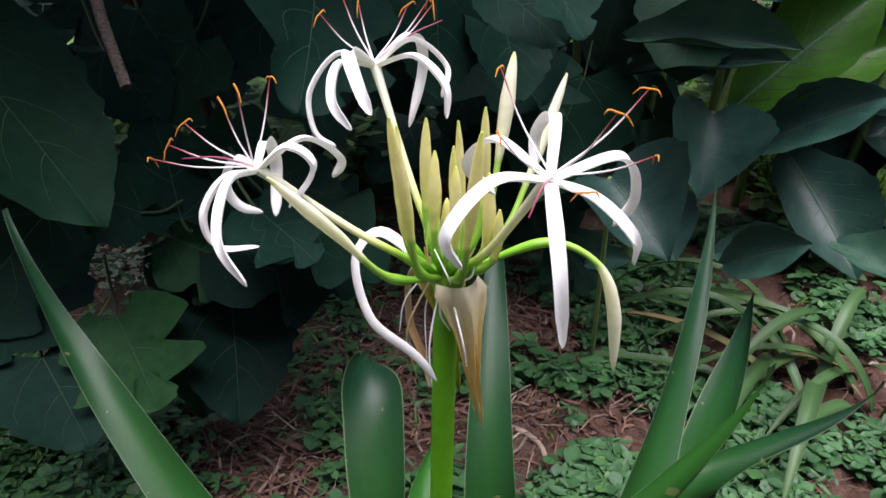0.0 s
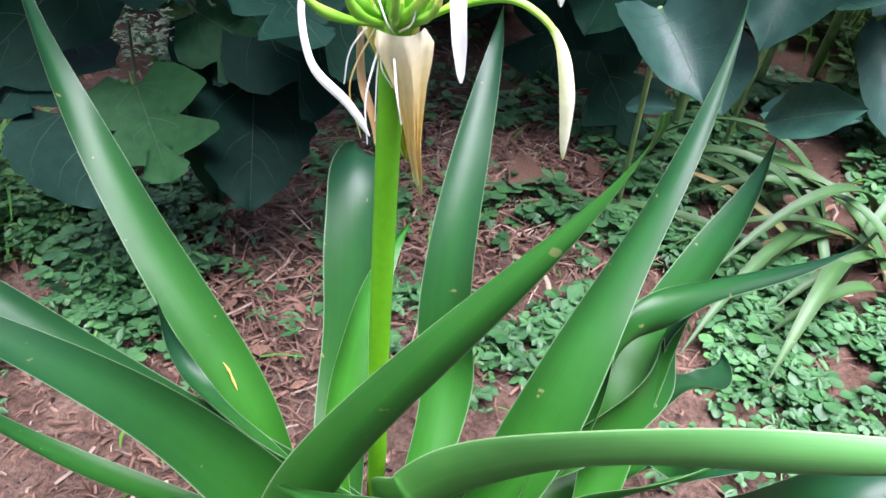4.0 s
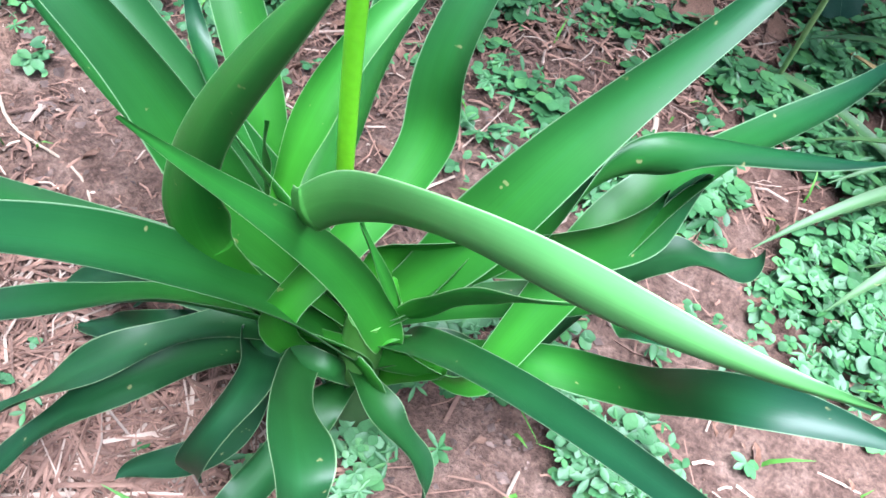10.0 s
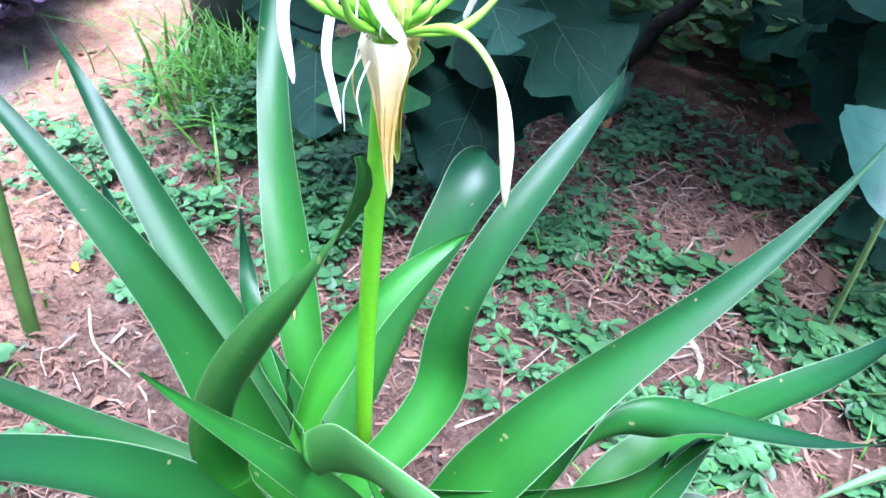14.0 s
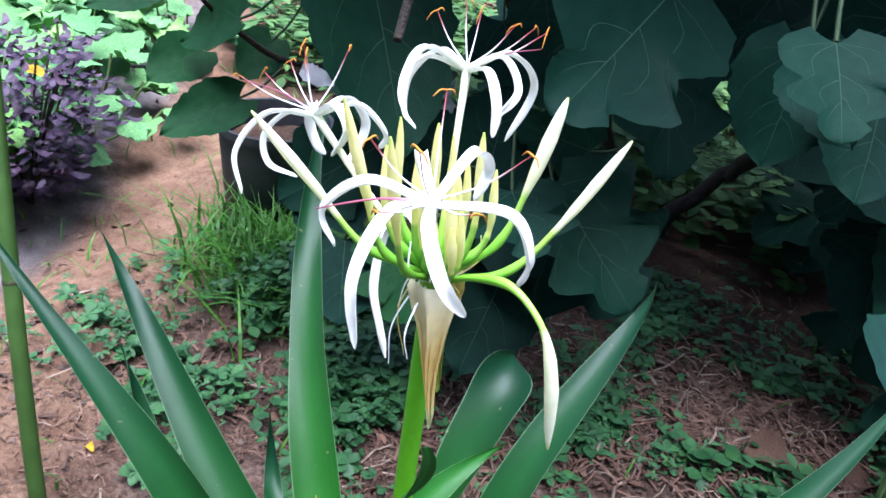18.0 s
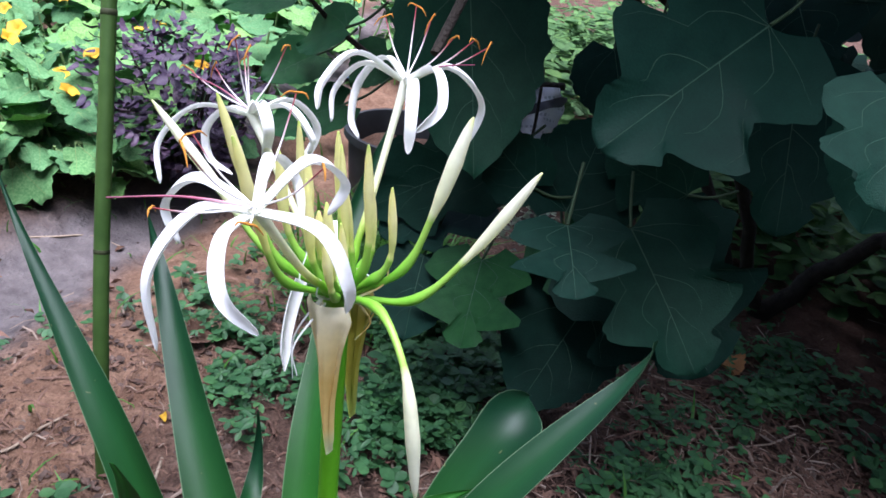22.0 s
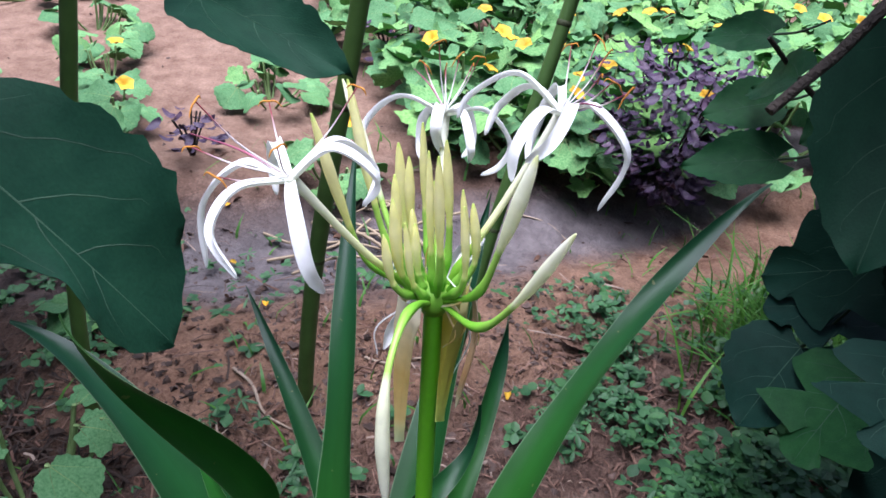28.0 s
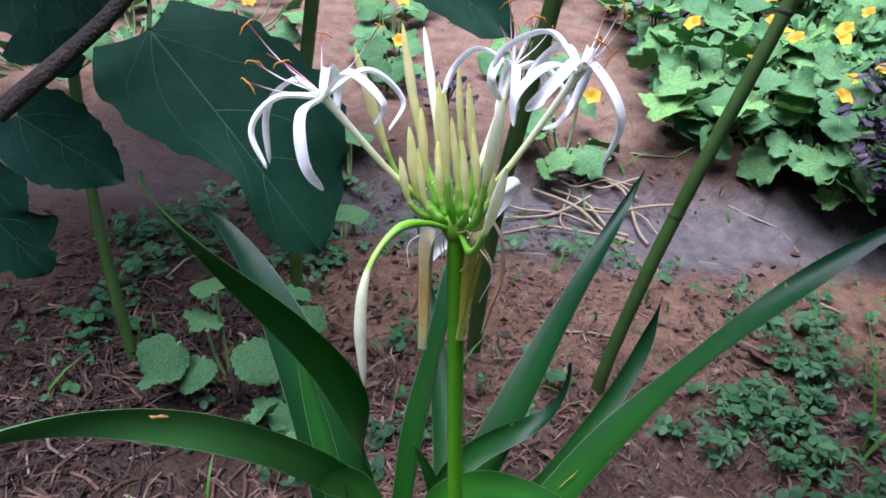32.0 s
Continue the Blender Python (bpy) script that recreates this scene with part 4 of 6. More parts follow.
def limp(P, width, mat, name="withered_petal", roll=0.0):
    c = smooth_line(P, np.linspace(0, 1, 30))
    s = np.linspace(0, 1, 30)
    T, V, N = carried_frames(c, (math.cos(roll), math.sin(roll), 0.2))
    half = width * np.interp(s, [0, 0.15, 0.6, 0.9, 1], [0.5, 0.8, 1, 0.8, 0.1])
    v, f, uv = ribbon_data(c, half, V, N, 5, 0.5, 0.0009)
    part(name, mesh_of(name, v, f, mat, uv), lily)


limp([HUB + Vector(p) for p in ((-0.018, 0.016, 0.004), (-0.026, 0.026, -0.020), (-0.026, 0.030, -0.055), (-0.017, 0.027, -0.082), (-0.012, 0.024, -0.108))], 0.0034, BROWNBRACT, "withered_bract", 0.6)
limp([HUB + Vector(p) for p in ((-0.010, 0.006, 0.002), (-0.042, 0.020, 0.022), (-0.060, 0.014, 0.004), (-0.050, -0.006, -0.030), (-0.022, -0.026, -0.044), (-0.007, -0.032, -0.060))], 0.0072, PETAL, roll=1.4)
rng = random.Random(5)
for k in range(16):
    a = rng.uniform(0, 6.28)
    d = np.array([math.cos(a), math.sin(a), 0])
    p0 = np.array(HUB) + d * 0.010 + [0, 0, rng.uniform(-0.006, 0.004)]
    z = rng.uniform(-0.085, -0.03) if k % 3 else rng.uniform(0.012, 0.045)
    p3 = p0 + d * rng.uniform(0.004, 0.014) + [rng.uniform(-0.012, 0.012), rng.uniform(-0.012, 0.012), z]
    pm = 0.5 * (p0 + p3) + d * rng.uniform(0.004, 0.014)
    c = smooth_line([p0, pm, p3], np.linspace(0, 1, 16))
    part("withered_thread", tube_mesh("withered_thread", c, np.linspace(0.0008, 0.0004, 16), PETAL if k % 2 else BRACT, 5), lily)

# ---------------------------------------------------------------- broad leaves
def blade_data(outline, rings=6, cup=0.08, wave=0.02, seed=0, veins=(), foot=(0.0, 0.0), droop=0.0):
    """A broad leaf: its foot at the origin, its tip near (1, 0, 0); outline(a) gives the edge round the point (0.42, 0)."""
    rng = random.Random(seed)
    ph = [rng.uniform(0, 6.28) for _ in range(4)]
    m = 56
    cx = 0.42

    def lift(x, y):
        r = math.hypot(x - cx, y)
        return (cup * r * r - droop * (x - 0.1) ** 2 + wave * (math.sin(5 * y + 3 * x + ph[0]) * r * 1.6 + 0.6 * math.sin(9 * x + ph[1]) * abs(y)) + 0.012 * math.cos(14 * math.atan2(y, x - cx) + ph[2]) * r)

    verts, faces, ids = [(cx, 0, lift(cx, 0))], [], []
    for k in range(1, rings + 1):
        f = k / rings
        for j in range(m):
            a = 2 * math.pi * j / m
            r = outline(a) * f
            x, y = cx + r * math.cos(a), r * math.sin(a)
            verts.append((x, y, lift(x, y)))
    for j in range(m):
        faces.append((0, 1 + j, 1 + (j + 1) % m))
    for k in range(rings - 1):
        for j in range(m):
            a, b = 1 + k * m + j, 1 + k * m + (j + 1) % m
            faces.append((a, a + m, b + m, b))
    n = len(verts)
    top = len(faces)
    verts += [(x, y, z - 0.006) for x, y, z in verts]
    faces += [tuple(n + i for i in reversed(q)) for q in faces]
    for j in range(m):
        a, b = 1 + (rings - 1) * m + j, 1 + (rings - 1) * m + (j + 1) % m
        faces.append((a, n + a, n + b, b))
    ids = [0] * len(faces)
    V = np.array(verts)
    for (x0, y0), (x1, y1), w in veins:
        s = np.linspace(0, 1, 9)
        xs, ys = x0 + (x1 - x0) * s, y0 + (y1 - y0) * s + 0.04 * (y1 - y0) * np.sin(s * 3.1)
        c = np.array([(x, y, lift(x, y) + 0.002) for x, y in zip(xs, ys)])
        v, f, _ = tube_data(c, w * (1 - 0.75 * s), 4, 0.6, (0, 1, 0))
        faces += [tuple(int(i) + len(V) for i in q) for q in f]
        ids += [1] * len(f)
        V = np.vstack([V, v])
    return V, faces, ids


def lobed(tips, depth, base=0.36, teeth=1.0):
    """An edge with rounded lobes at the given (angle, reach) and notches between."""
    def edge(a):
        a = (a + math.pi) % (2 * math.pi) - math.pi
        r = base
        for t, reach, wide in tips:
            d = abs((a - t + math.pi) % (2 * math.pi) - math.pi)
            r = max(r, reach * (1 - depth * min(1.0, d / wide) ** 1.6))
        tooth = teeth * 0.022 * math.sin((19 if teeth == 1 else 14) * a) + 0.012 * math.sin(37 * a + 1)
        back = abs(abs(a) - math.pi)
        if back < 0.35:
            r *= 0.86 + 0.14 * back / 0.35
        return r + tooth
    return edge


def outline_blade(xs, hs, seed, sweep=0.1, heart=0.16, cup=0.10, wave=0.03, droop=0.12, scallop=0.035, veins=(), hs2=None):
    """A broad leaf from its half widths hs at the places xs along the midrib, swept forward at the sides, heart-shaped at the foot."""
    rng = random.Random(seed)
    ph = [rng.uniform(0, 6.28) for _ in range(5)]
    nx, nu = 46, 14
    X = np.linspace(0, 1, nx) ** 0.9
    U = np.linspace(-1, 1, nu + 1)

    def point(x, u):
        h = float(np.interp(x, xs, hs if u > 0 or hs2 is None else hs2)) * (1 + 0.04 * math.sin(3 * x + ph[3] + (u > 0)))
        h += scallop * h * math.sin(46 * x + ph[4] + 2 * (u > 0)) + 0.5 * scallop * h * math.sin(83 * x + ph[1])
        y = u * h
        px = x - heart * abs(u) ** 1.5 * (1 - x) ** 4 + sweep * u * u * (1 - x) * x * 2
        z = cup * y * y * 2 + 0.05 * abs(y) - droop * (x - 0.1) ** 2 + wave * (math.sin(7 * x + 4 * y + ph[0]) * abs(u) + 0.5 * math.sin(15 * x + ph[2]) * u * u)
        return (px, y, z)

    verts = [point(x, u) for x in X for u in U]
    w = nu + 1
    faces = [(i * w + j, (i + 1) * w + j, (i + 1) * w + j + 1, i * w + j + 1) for i in range(nx - 1) for j in range(nu)]
    n = len(verts)
    verts += [(x, y, z - 0.003) for x, y, z in verts]
    faces += [tuple(n + q for q in reversed(f)) for f in faces]
    for i in range(nx - 1):
        a, b = i * w, i * w + nu
        faces += [(a, n + a, n + a + w, a + w), (b, b + w, n + b + w, n + b)]
    ids = [0] * len(faces)
    V = np.array(verts)
    for (x0, u0), (x1, u1), wd in veins:
        s = np.linspace(0, 1, 10)
        c = np.array([np.array(point(x0 + (x1 - x0) * t, u0 + (u1 - u0) * t ** 0.8)) + [0, 0, 0.0006] for t in s])
        v, f, _ = tube_data(c, wd * (1 - 0.8 * s), 4, 0.6, (0, 1, 0))
        faces += [tuple(int(q) + len(V) for q in g) for g in f]
        ids += [1] * len(f)
        V = np.vstack([V, v])
    return V, faces, ids


FIGV = [((0, 0), (0.97, 0), 0.0045), ((0.01, 0), (0.50, 0.92), 0.0034), ((0.01, 0), (0.50, -0.92), 0.0034), ((0.0, 0), (0.16, 0.85), 0.0024), ((0.0, 0), (0.16, -0.85), 0.0024),
        ((0.34, 0), (0.60, 0.7), 0.0025), ((0.40, 0), (0.64, -0.7), 0.0025), ((0.56, 0), (0.78, 0.75), 0.0022), ((0.62, 0), (0.82, -0.75), 0.0022)]
fig_meshes = []
for k, (xs, hs, sweep) in enumerate((
        ([0, 0.06, 0.16, 0.26, 0.33, 0.44, 0.54, 0.62, 0.72, 0.84, 0.94, 1], [0.20, 0.42, 0.52, 0.44, 0.32, 0.52, 0.42, 0.20, 0.24, 0.17, 0.08, 0.01], 0.36),
        ([0, 0.06, 0.16, 0.30, 0.45, 0.60, 0.75, 0.88, 0.96, 1], [0.22, 0.40, 0.50, 0.53, 0.48, 0.40, 0.28, 0.15, 0.06, 0.01], 0.16),
        ([0, 0.06, 0.15, 0.22, 0.28, 0.38, 0.47, 0.53, 0.58, 0.68, 0.84, 0.94, 1], [0.18, 0.40, 0.50, 0.40, 0.21, 0.46, 0.50, 0.34, 0.12, 0.19, 0.15, 0.07, 0.01], 0.42))):
    v, f, ids = outline_blade(xs, hs, k, sweep, veins=FIGV)
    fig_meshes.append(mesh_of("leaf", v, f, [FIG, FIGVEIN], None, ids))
# a leaf with one lobe larger than the other
v, f, ids = outline_blade([0, 0.1, 0.25, 0.4, 0.5, 0.6, 0.7, 0.85, 0.95, 1], [0.15, 0.28, 0.36, 0.41, 0.42, 0.40, 0.35, 0.24, 0.12, 0.01], 5, 0.1, 0.05, veins=FIGV,
                          hs2=[0.22, 0.32, 0.27, 0.16, 0.11, 0.13, 0.16, 0.13, 0.06, 0.01])
fig_meshes.append(mesh_of("leaf", v, f, [FIG, FIGVEIN], None, ids))


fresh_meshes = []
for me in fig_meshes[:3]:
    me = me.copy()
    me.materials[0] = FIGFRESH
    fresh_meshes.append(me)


def ellipse_edge(ax, ay, point=0.0):
    def edge(a):
        a = (a + math.pi) % (2 * math.pi) - math.pi
        r = ax * ay / math.hypot(ay * math.cos(a), ax * math.sin(a))
        return r * (1 + point * math.exp(-(a / 0.35) ** 2)) * (1 + 0.05 * math.exp(-((abs(a) - math.pi) / 0.3) ** 2))
    return edge


def leaf_pose(stem, tip, face, wide=1.0):
    """Pose of a broad leaf from its foot to its tip, its upper side turned to face."""
    stem, tip = Vector(stem), Vector(tip)
    x = tip - stem
    L = x.length
    x.normalize()
    z = Vector(face)
    z = (z - x * z.dot(x)).normalized()
    y = z.cross(x)
    m = Matrix((x, y, z)).transposed().to_4x4()
    return Matrix.Translation(stem) @ m @ Matrix.Diagonal((L, L * wide, L, 1))


# ---------------------------------------------------------------- fig shrub
FIGFOOT = Vector((-0.50, 1.52, 0.0))
fig = root("fig_tree", FIGFOOT, "dark green fig shrub with large lobed leaves and grey branches", "shrub")
BRANCHES = [[(-0.50, 1.52, -0.05), (-0.36, 1.60, 0.25), (-0.10, 1.75, 0.60), (0.15, 1.85, 1.2)], [(-0.48, 1.53, 0.02), (-0.52, 1.30, 0.45), (-0.50, 1.0, 0.85), (-0.45, 0.55, 1.12), (-0.28, 0.25, 0.83)],
         [(-0.52, 1.55, 0.0), (-0.75, 1.35, 0.5), (-0.95, 1.05, 0.95), (-1.1, 0.8, 1.25)], [(-0.30, 1.63, 0.32), (-0.05, 1.30, 0.75), (0.08, 0.95, 1.05), (0.12, 0.55, 1.22)],
         [(-0.5, 1.1, 0.75), (-0.62, 0.7, 0.9), (-0.72, 0.35, 0.92), (-0.62, 0.12, 0.86)], [(-0.1, 1.75, 0.6), (0.3, 1.6, 0.95), (0.55, 1.3, 1.15)]]
for k, P in enumerate(BRANCHES):
    n = 26
    c = smooth_line(P, np.linspace(0, 1, n)) + np.array([[0.006 * math.sin(i * 1.7 + k), 0.006 * math.cos(i * 1.3), 0.004 * math.sin(i * 2.1)] for i in range(n)])
    r = np.linspace(0.028 if k == 0 else 0.018, 0.005, n)
    part("limb", tube_mesh("limb", c, r, BARK, 9), fig, "smooth dark grey limb")


def fig_leaf(stem, tip, face, wide=1.0, k=0, to=None, fresh=False):
    part("leaf", fresh_meshes[k] if fresh else fig_meshes[k], fig, "fresh green lobed leaf" if fresh else "", at=leaf_pose(stem, tip, face, wide))
    s0 = Vector(stem)
    if to is None:
        d = (s0 - Vector(tip)).normalized()
        to = s0 + d * 0.06 + Vector((0, 0.03, 0.03))
    c = smooth_line([s0, (s0 + Vector(to)) * 0.5 + Vector((0, 0, -0.008)), to], np.linspace(0, 1, 8))
    part("leaf_stalk", tube_mesh("leaf_stalk", c, 0.0024, FIGSTALK, 6), fig)


fig_leaf((-0.159, 0.625, 0.891), (-0.140, 0.387, 0.784), (0.719, -0.484, 0.659), 0.86, 0)
fig_leaf((-0.609, 0.536, 0.829), (-0.412, 0.448, 0.612), (0.719, -0.484, 0.549), 0.72, 1)
fig_leaf((-0.233, 0.459, 0.621), (-0.153, 0.418, 0.573), (0.719, -0.484, 0.604), 1.50, 2)
fig_leaf((-0.260, 0.623, 0.572), (-0.072, 0.602, 0.460), (0.719, -0.484, 0.604), 0.95, 0)
fig_leaf((-0.486, 0.560, 0.402), (-0.415, 0.478, 0.294), (0.30, -0.70, 0.413), 1.25, 2, fresh=True)
fig_leaf((-0.417, 0.656, 0.485), (-0.295, 0.648, 0.429), (0.35, -0.70, 0.440), 1.15, 0, fresh=True)
fig_leaf((-0.392, 0.700, 0.400), (-0.402, 0.604, 0.167), (0.30, -0.75, 0.193), 0.62, 1)
fig_leaf((-0.597, 0.648, 0.535), (-0.697, 0.448, 0.415), (0.719, -0.484, 0.714), 0.75, 0)
fig_leaf((-0.521, 0.790, 0.744), (-0.437, 0.770, 0.634), (0.35, -0.80, 0.45), 1.00, 1)
fig_leaf((-0.400, 0.840, 0.750), (-0.485, 0.760, 0.623), (0.30, -0.80, 0.45), 1.00, 0)
fig_leaf((-0.473, 0.830, 0.800), (-0.411, 0.810, 0.690), (0.30, -0.80, 0.45), 1.00, 1)
fig_leaf((-0.800, 0.440, 0.705), (-0.930, 0.405, 0.640), (0.575, -0.387, 0.714), 0.62, 1, fresh=True)
fig_leaf((-0.940, 0.460, 0.612), (-0.925, 0.345, 0.580), (0.575, -0.387, 0.714), 0.80, 1, fresh=True)
fig_leaf((-1.073, 0.460, 0.691), (-1.140, 0.350, 0.655), (0.575, -0.387, 0.714), 0.60, 1, fresh=True)
fig_leaf((-0.822, 0.461, 0.559), (-0.845, 0.315, 0.515), (0.575, -0.387, 0.714), 0.60, 1, fresh=True)
fig_leaf((-0.890, 0.585, 0.630), (-0.882, 0.505, 0.570), (0.575, -0.387, 0.714), 0.90, 1, fresh=True)
part("limb", tube_mesh("limb", smooth_line([(-0.72, 0.90, 0.60), (-0.839, 0.623, 0.592), (-0.875, 0.494, 0.659), (-0.866, 0.397, 0.740)], np.linspace(0, 1, 20)), np.linspace(0.008, 0.004, 20), BARK, 8), fig, "smooth dark grey limb")
fig_leaf((0.098, 0.407, 0.920), (0.147, 0.351, 0.858), (0.513, -0.707, 0.598), 1.10, 0)
fig_leaf((-0.007, 0.734, 0.848), (0.005, 0.696, 0.690), (0.513, -0.707, 0.598), 1.00, 1)
fig_leaf((0.093, 0.796, 0.797), (0.129, 0.717, 0.684), (0.513, -0.707, 0.598), 1.10, 1)
fig_leaf((-0.306, 0.991, 0.759), (-0.176, 0.871, 0.564), (0.513, -0.707, 0.598), 0.80, 0)
fig_leaf((0.015, 1.150, 0.821), (0.192, 0.988, 0.600), (-0.006, -0.890, 0.581), 1.20, 0)
fig_leaf((0.065, 0.499, 0.881), (0.139, 0.430, 0.832), (-0.006, -0.890, 0.581), 0.75, 1)
fig_leaf((-0.442, 0.701, 0.467), (-0.303, 0.671, 0.411), (0.064, -0.783, 0.670), 1.10, 0)
fig_leaf((-0.629, 0.642, 0.430), (-0.660, 0.462, 0.391), (0.064, -0.783, 0.670), 1.10, 0)
fig_leaf((-0.329, 0.719, 0.499), (-0.112, 0.708, 0.393), (0.415, -0.640, 0.686), 1.25, 0)
fig_leaf((-0.585, 0.512, 0.365), (-0.502, 0.429, 0.264), (0.415, -0.640, 0.686), 1.10, 1)
fig_leaf((-0.353, 0.695, 0.362), (-0.317, 0.540, 0.213), (0.415, -0.640, 0.686), 0.90, 1)

fig_leaf((-0.389, 0.626, 0.531), (-0.431, 0.720, 0.666), (0.70, -0.60, 0.15), 1.10, 1)
fig_leaf((-0.427, 0.579, 0.563), (-0.505, 0.533, 0.627), (0.70, -0.60, 0.15), 1.00, 1)
fig_leaf((-0.290, 0.778, 0.586), (-0.372, 0.670, 0.629), (0.70, -0.60, 0.30), 0.95, 0)

GAPS = [((0.375, -0.196, 1.070), (-2.348, 2.770, 0.100), 0.20), ((0.375, -0.196, 1.070), (-1.546, 2.028, 0.100), 0.16), ((0.375, -0.196, 1.070), (-0.649, 0.761, 0.584), 0.14), ((0.375, -0.196, 1.070), (-1.113, 1.954, 0.100), 0.15), ((0.375, -0.196, 1.070), (-0.617, 1.768, 0.100), 0.20), ((0.267, -0.364, 1.051), (-1.311, 2.316, 0.100), 0.15), ((0.267, -0.364, 1.051), (-0.475, 1.792, 0.100), 0.15), ((-0.005, -0.438, 1.022), (-1.172, 2.562, 0.100), 0.10), ((-0.005, -0.438, 1.022), (-0.511, 2.783, 0.100), 0.10)]


def in_gap(x, y, z):
    """Openings in the shrub through which the weeds beyond show."""
    for a, b, w in GAPS:
        a, d = Vector(a), Vector(b) - Vector(a)
        q = Vector((x, y, z - 0.08)) - a
        t = min(1.0, max(0.0, q.dot(d) / d.length_squared))
        if (q - d * t).length < w:
            return True
    return False


# the leaves further in: loose tiers that hang outwards and down
rng = random.Random(11)
for k in range(210):
    while True:
        x, y, z = rng.uniform(-1.5, 0.75), rng.uniform(0.75, 2.5), rng.uniform(0.22, 1.75)
        if not in_gap(x, y, z) and y > 0.95 + 0.25 * abs(x + 0.2) and (z > 0.35 or y > 1.3) and not (x < -0.95 and y < 1.25):
            break
    a = rng.uniform(-2.8, -0.3)
    L = rng.uniform(0.17, 0.30)
    dirv = Vector((math.cos(a) * 0.7, math.sin(a) * 0.7, rng.uniform(-0.9, -0.2))).normalized()
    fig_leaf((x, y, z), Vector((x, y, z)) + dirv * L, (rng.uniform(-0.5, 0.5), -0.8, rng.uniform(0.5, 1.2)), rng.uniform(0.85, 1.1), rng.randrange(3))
# upper tiers out of view, added to shade the hedge
for k in range(110):
    x, y = rng.uniform(-1.3, 0.55), rng.uniform(0.75, 1.9)
    z = rng.uniform(1.5, 2.5) + 0.2 * (y > 1.4)
    a = rng.uniform(0, 6.28)
    L = rng.uniform(0.26, 0.36)
    fig_leaf((x, y, z), (x + L * math.cos(a), y + L * math.sin(a), z - 0.1), (0, 0, 1), rng.uniform(0.9, 1.15), rng.randrange(3))

# dense roof of leaves over them, also unseen and added to block light
ring = [(math.cos(2 * math.pi * j / 12) * (0.5 + 0.07 * (j % 2)), math.sin(2 * math.pi * j / 12) * (0.42 + 0.07 * (j % 2)), 0.04 * math.sin(j * 2.1)) for j in range(12)]
ROOF = np.array([(0, 0, 0.03)] + ring)
roof = []
for k in range(1000):
    x, y = rng.uniform(-1.2, 0.4), rng.uniform(0.42, 1.8)
    z = rng.uniform(1.75, 2.7)
    if k >= 820:
        x, y, z = rng.uniform(-1.0, -0.15), rng.uniform(0.24, 0.5), rng.uniform(1.5, 2.2)
    elif x < -0.95 and y < 0.7:
        continue
    a, s = rng.uniform(0, 6.28), rng.uniform(0.22, 0.34)
    tx, ty = rng.uniform(-0.4, 0.4), rng.uniform(-0.4, 0.4)
    R = np.array([[math.cos(a), -math.sin(a), tx], [math.sin(a), math.cos(a), ty], [-tx, -ty, 1]])
    roof.append(((ROOF * s) @ R.T + [x, y, z], [(0, 1 + j, 1 + (j + 1) % 12) for j in range(12)], 0))
tagged(part("upper_leaves", joined("upper_leaves", roof, [FIG], ""), fig), kind="stuff")

# a second, smaller shrub on the near side of the ditch
fig2 = root("fig_tree", (0.02, -1.25, 0.0), "smaller fig shrub with dark lobed leaves beside the bed", "shrub")
for P in ([(0.02, -1.25, -0.04), (-0.02, -1.05, 0.5), (-0.08, -0.75, 0.95), (-0.12, -0.55, 1.25)], [(0.02, -1.25, 0.1), (0.2, -1.1, 0.7), (0.25, -0.95, 1.4)], [(0.0, -1.2, 0.3), (-0.3, -1.15, 0.8), (-0.5, -1.0, 1.3)]):
    part("limb", tube_mesh("limb", smooth_line(P, np.linspace(0, 1, 16)), np.linspace(0.015, 0.005, 16), BARK, 8), fig2)
# overhead leaves, never in view, added to shade the ground and the lily
for k in range(105):
    x, y, z = rng.uniform(-1.0, 0.02), rng.uniform(-1.8, -0.58), rng.uniform(1.25, 2.0)
    a = rng.uniform(0, 6.28)
    part("leaf", fig_meshes[rng.randrange(3)], fig2, at=leaf_pose((x, y, z), (x + 0.27 * math.cos(a), y + 0.27 * math.sin(a), z - 0.1), (0, 0, 1), 1.0))
part("leaf", fig_meshes[3], fig2, at=leaf_pose((-0.130, -0.466, 0.777), (-0.170, -0.259, 0.540), (0.609, 1.105, 1.223), 0.92))
part("leaf", fig_meshes[1], fig2, at=leaf_pose((-0.534, -0.389, 0.782), (-0.407, -0.164, 0.770), (0.826, 0.105, 1.054), 0.42))
part("leaf", fig_meshes[1], fig2, at=leaf_pose((-0.056, -0.641, 0.651), (-0.115, -0.548, 0.559), (0.704, 0.392, 0.592), 0.75))
part("leaf", fig_meshes[0], fig2, at=leaf_pose((0.025, -0.647, 0.589), (0.011, -0.565, 0.479), (0.704, 0.392, 0.592), 0.90))
part("leaf", fig_meshes[1], fig2, at=leaf_pose((-0.182, -0.738, 0.759), (-0.176, -0.703, 0.667), (0.704, 0.392, 0.592), 1.00))
part("leaf", fig_meshes[0], fig2, at=leaf_pose((-0.082, -0.576, 0.858), (-0.115, -0.517, 0.766), (0.739, 0.355, 0.573), 0.90))
part("leaf", fig_meshes[1], fig2, at=leaf_pose((-0.174, -0.617, 0.871), (-0.214, -0.555, 0.783), (0.739, 0.355, 0.573), 0.80))
part("leaf", fig_meshes[1], fig2, at=leaf_pose((-0.176, -0.626, 0.850), (-0.167, -0.560, 0.760), (0.739, 0.455, 0.573), 1.00))
part("leaf", fig_meshes[0], fig2, at=leaf_pose((-0.110, -0.645, 0.800), (-0.100, -0.585, 0.700), (0.704, 0.452, 0.592), 0.95))
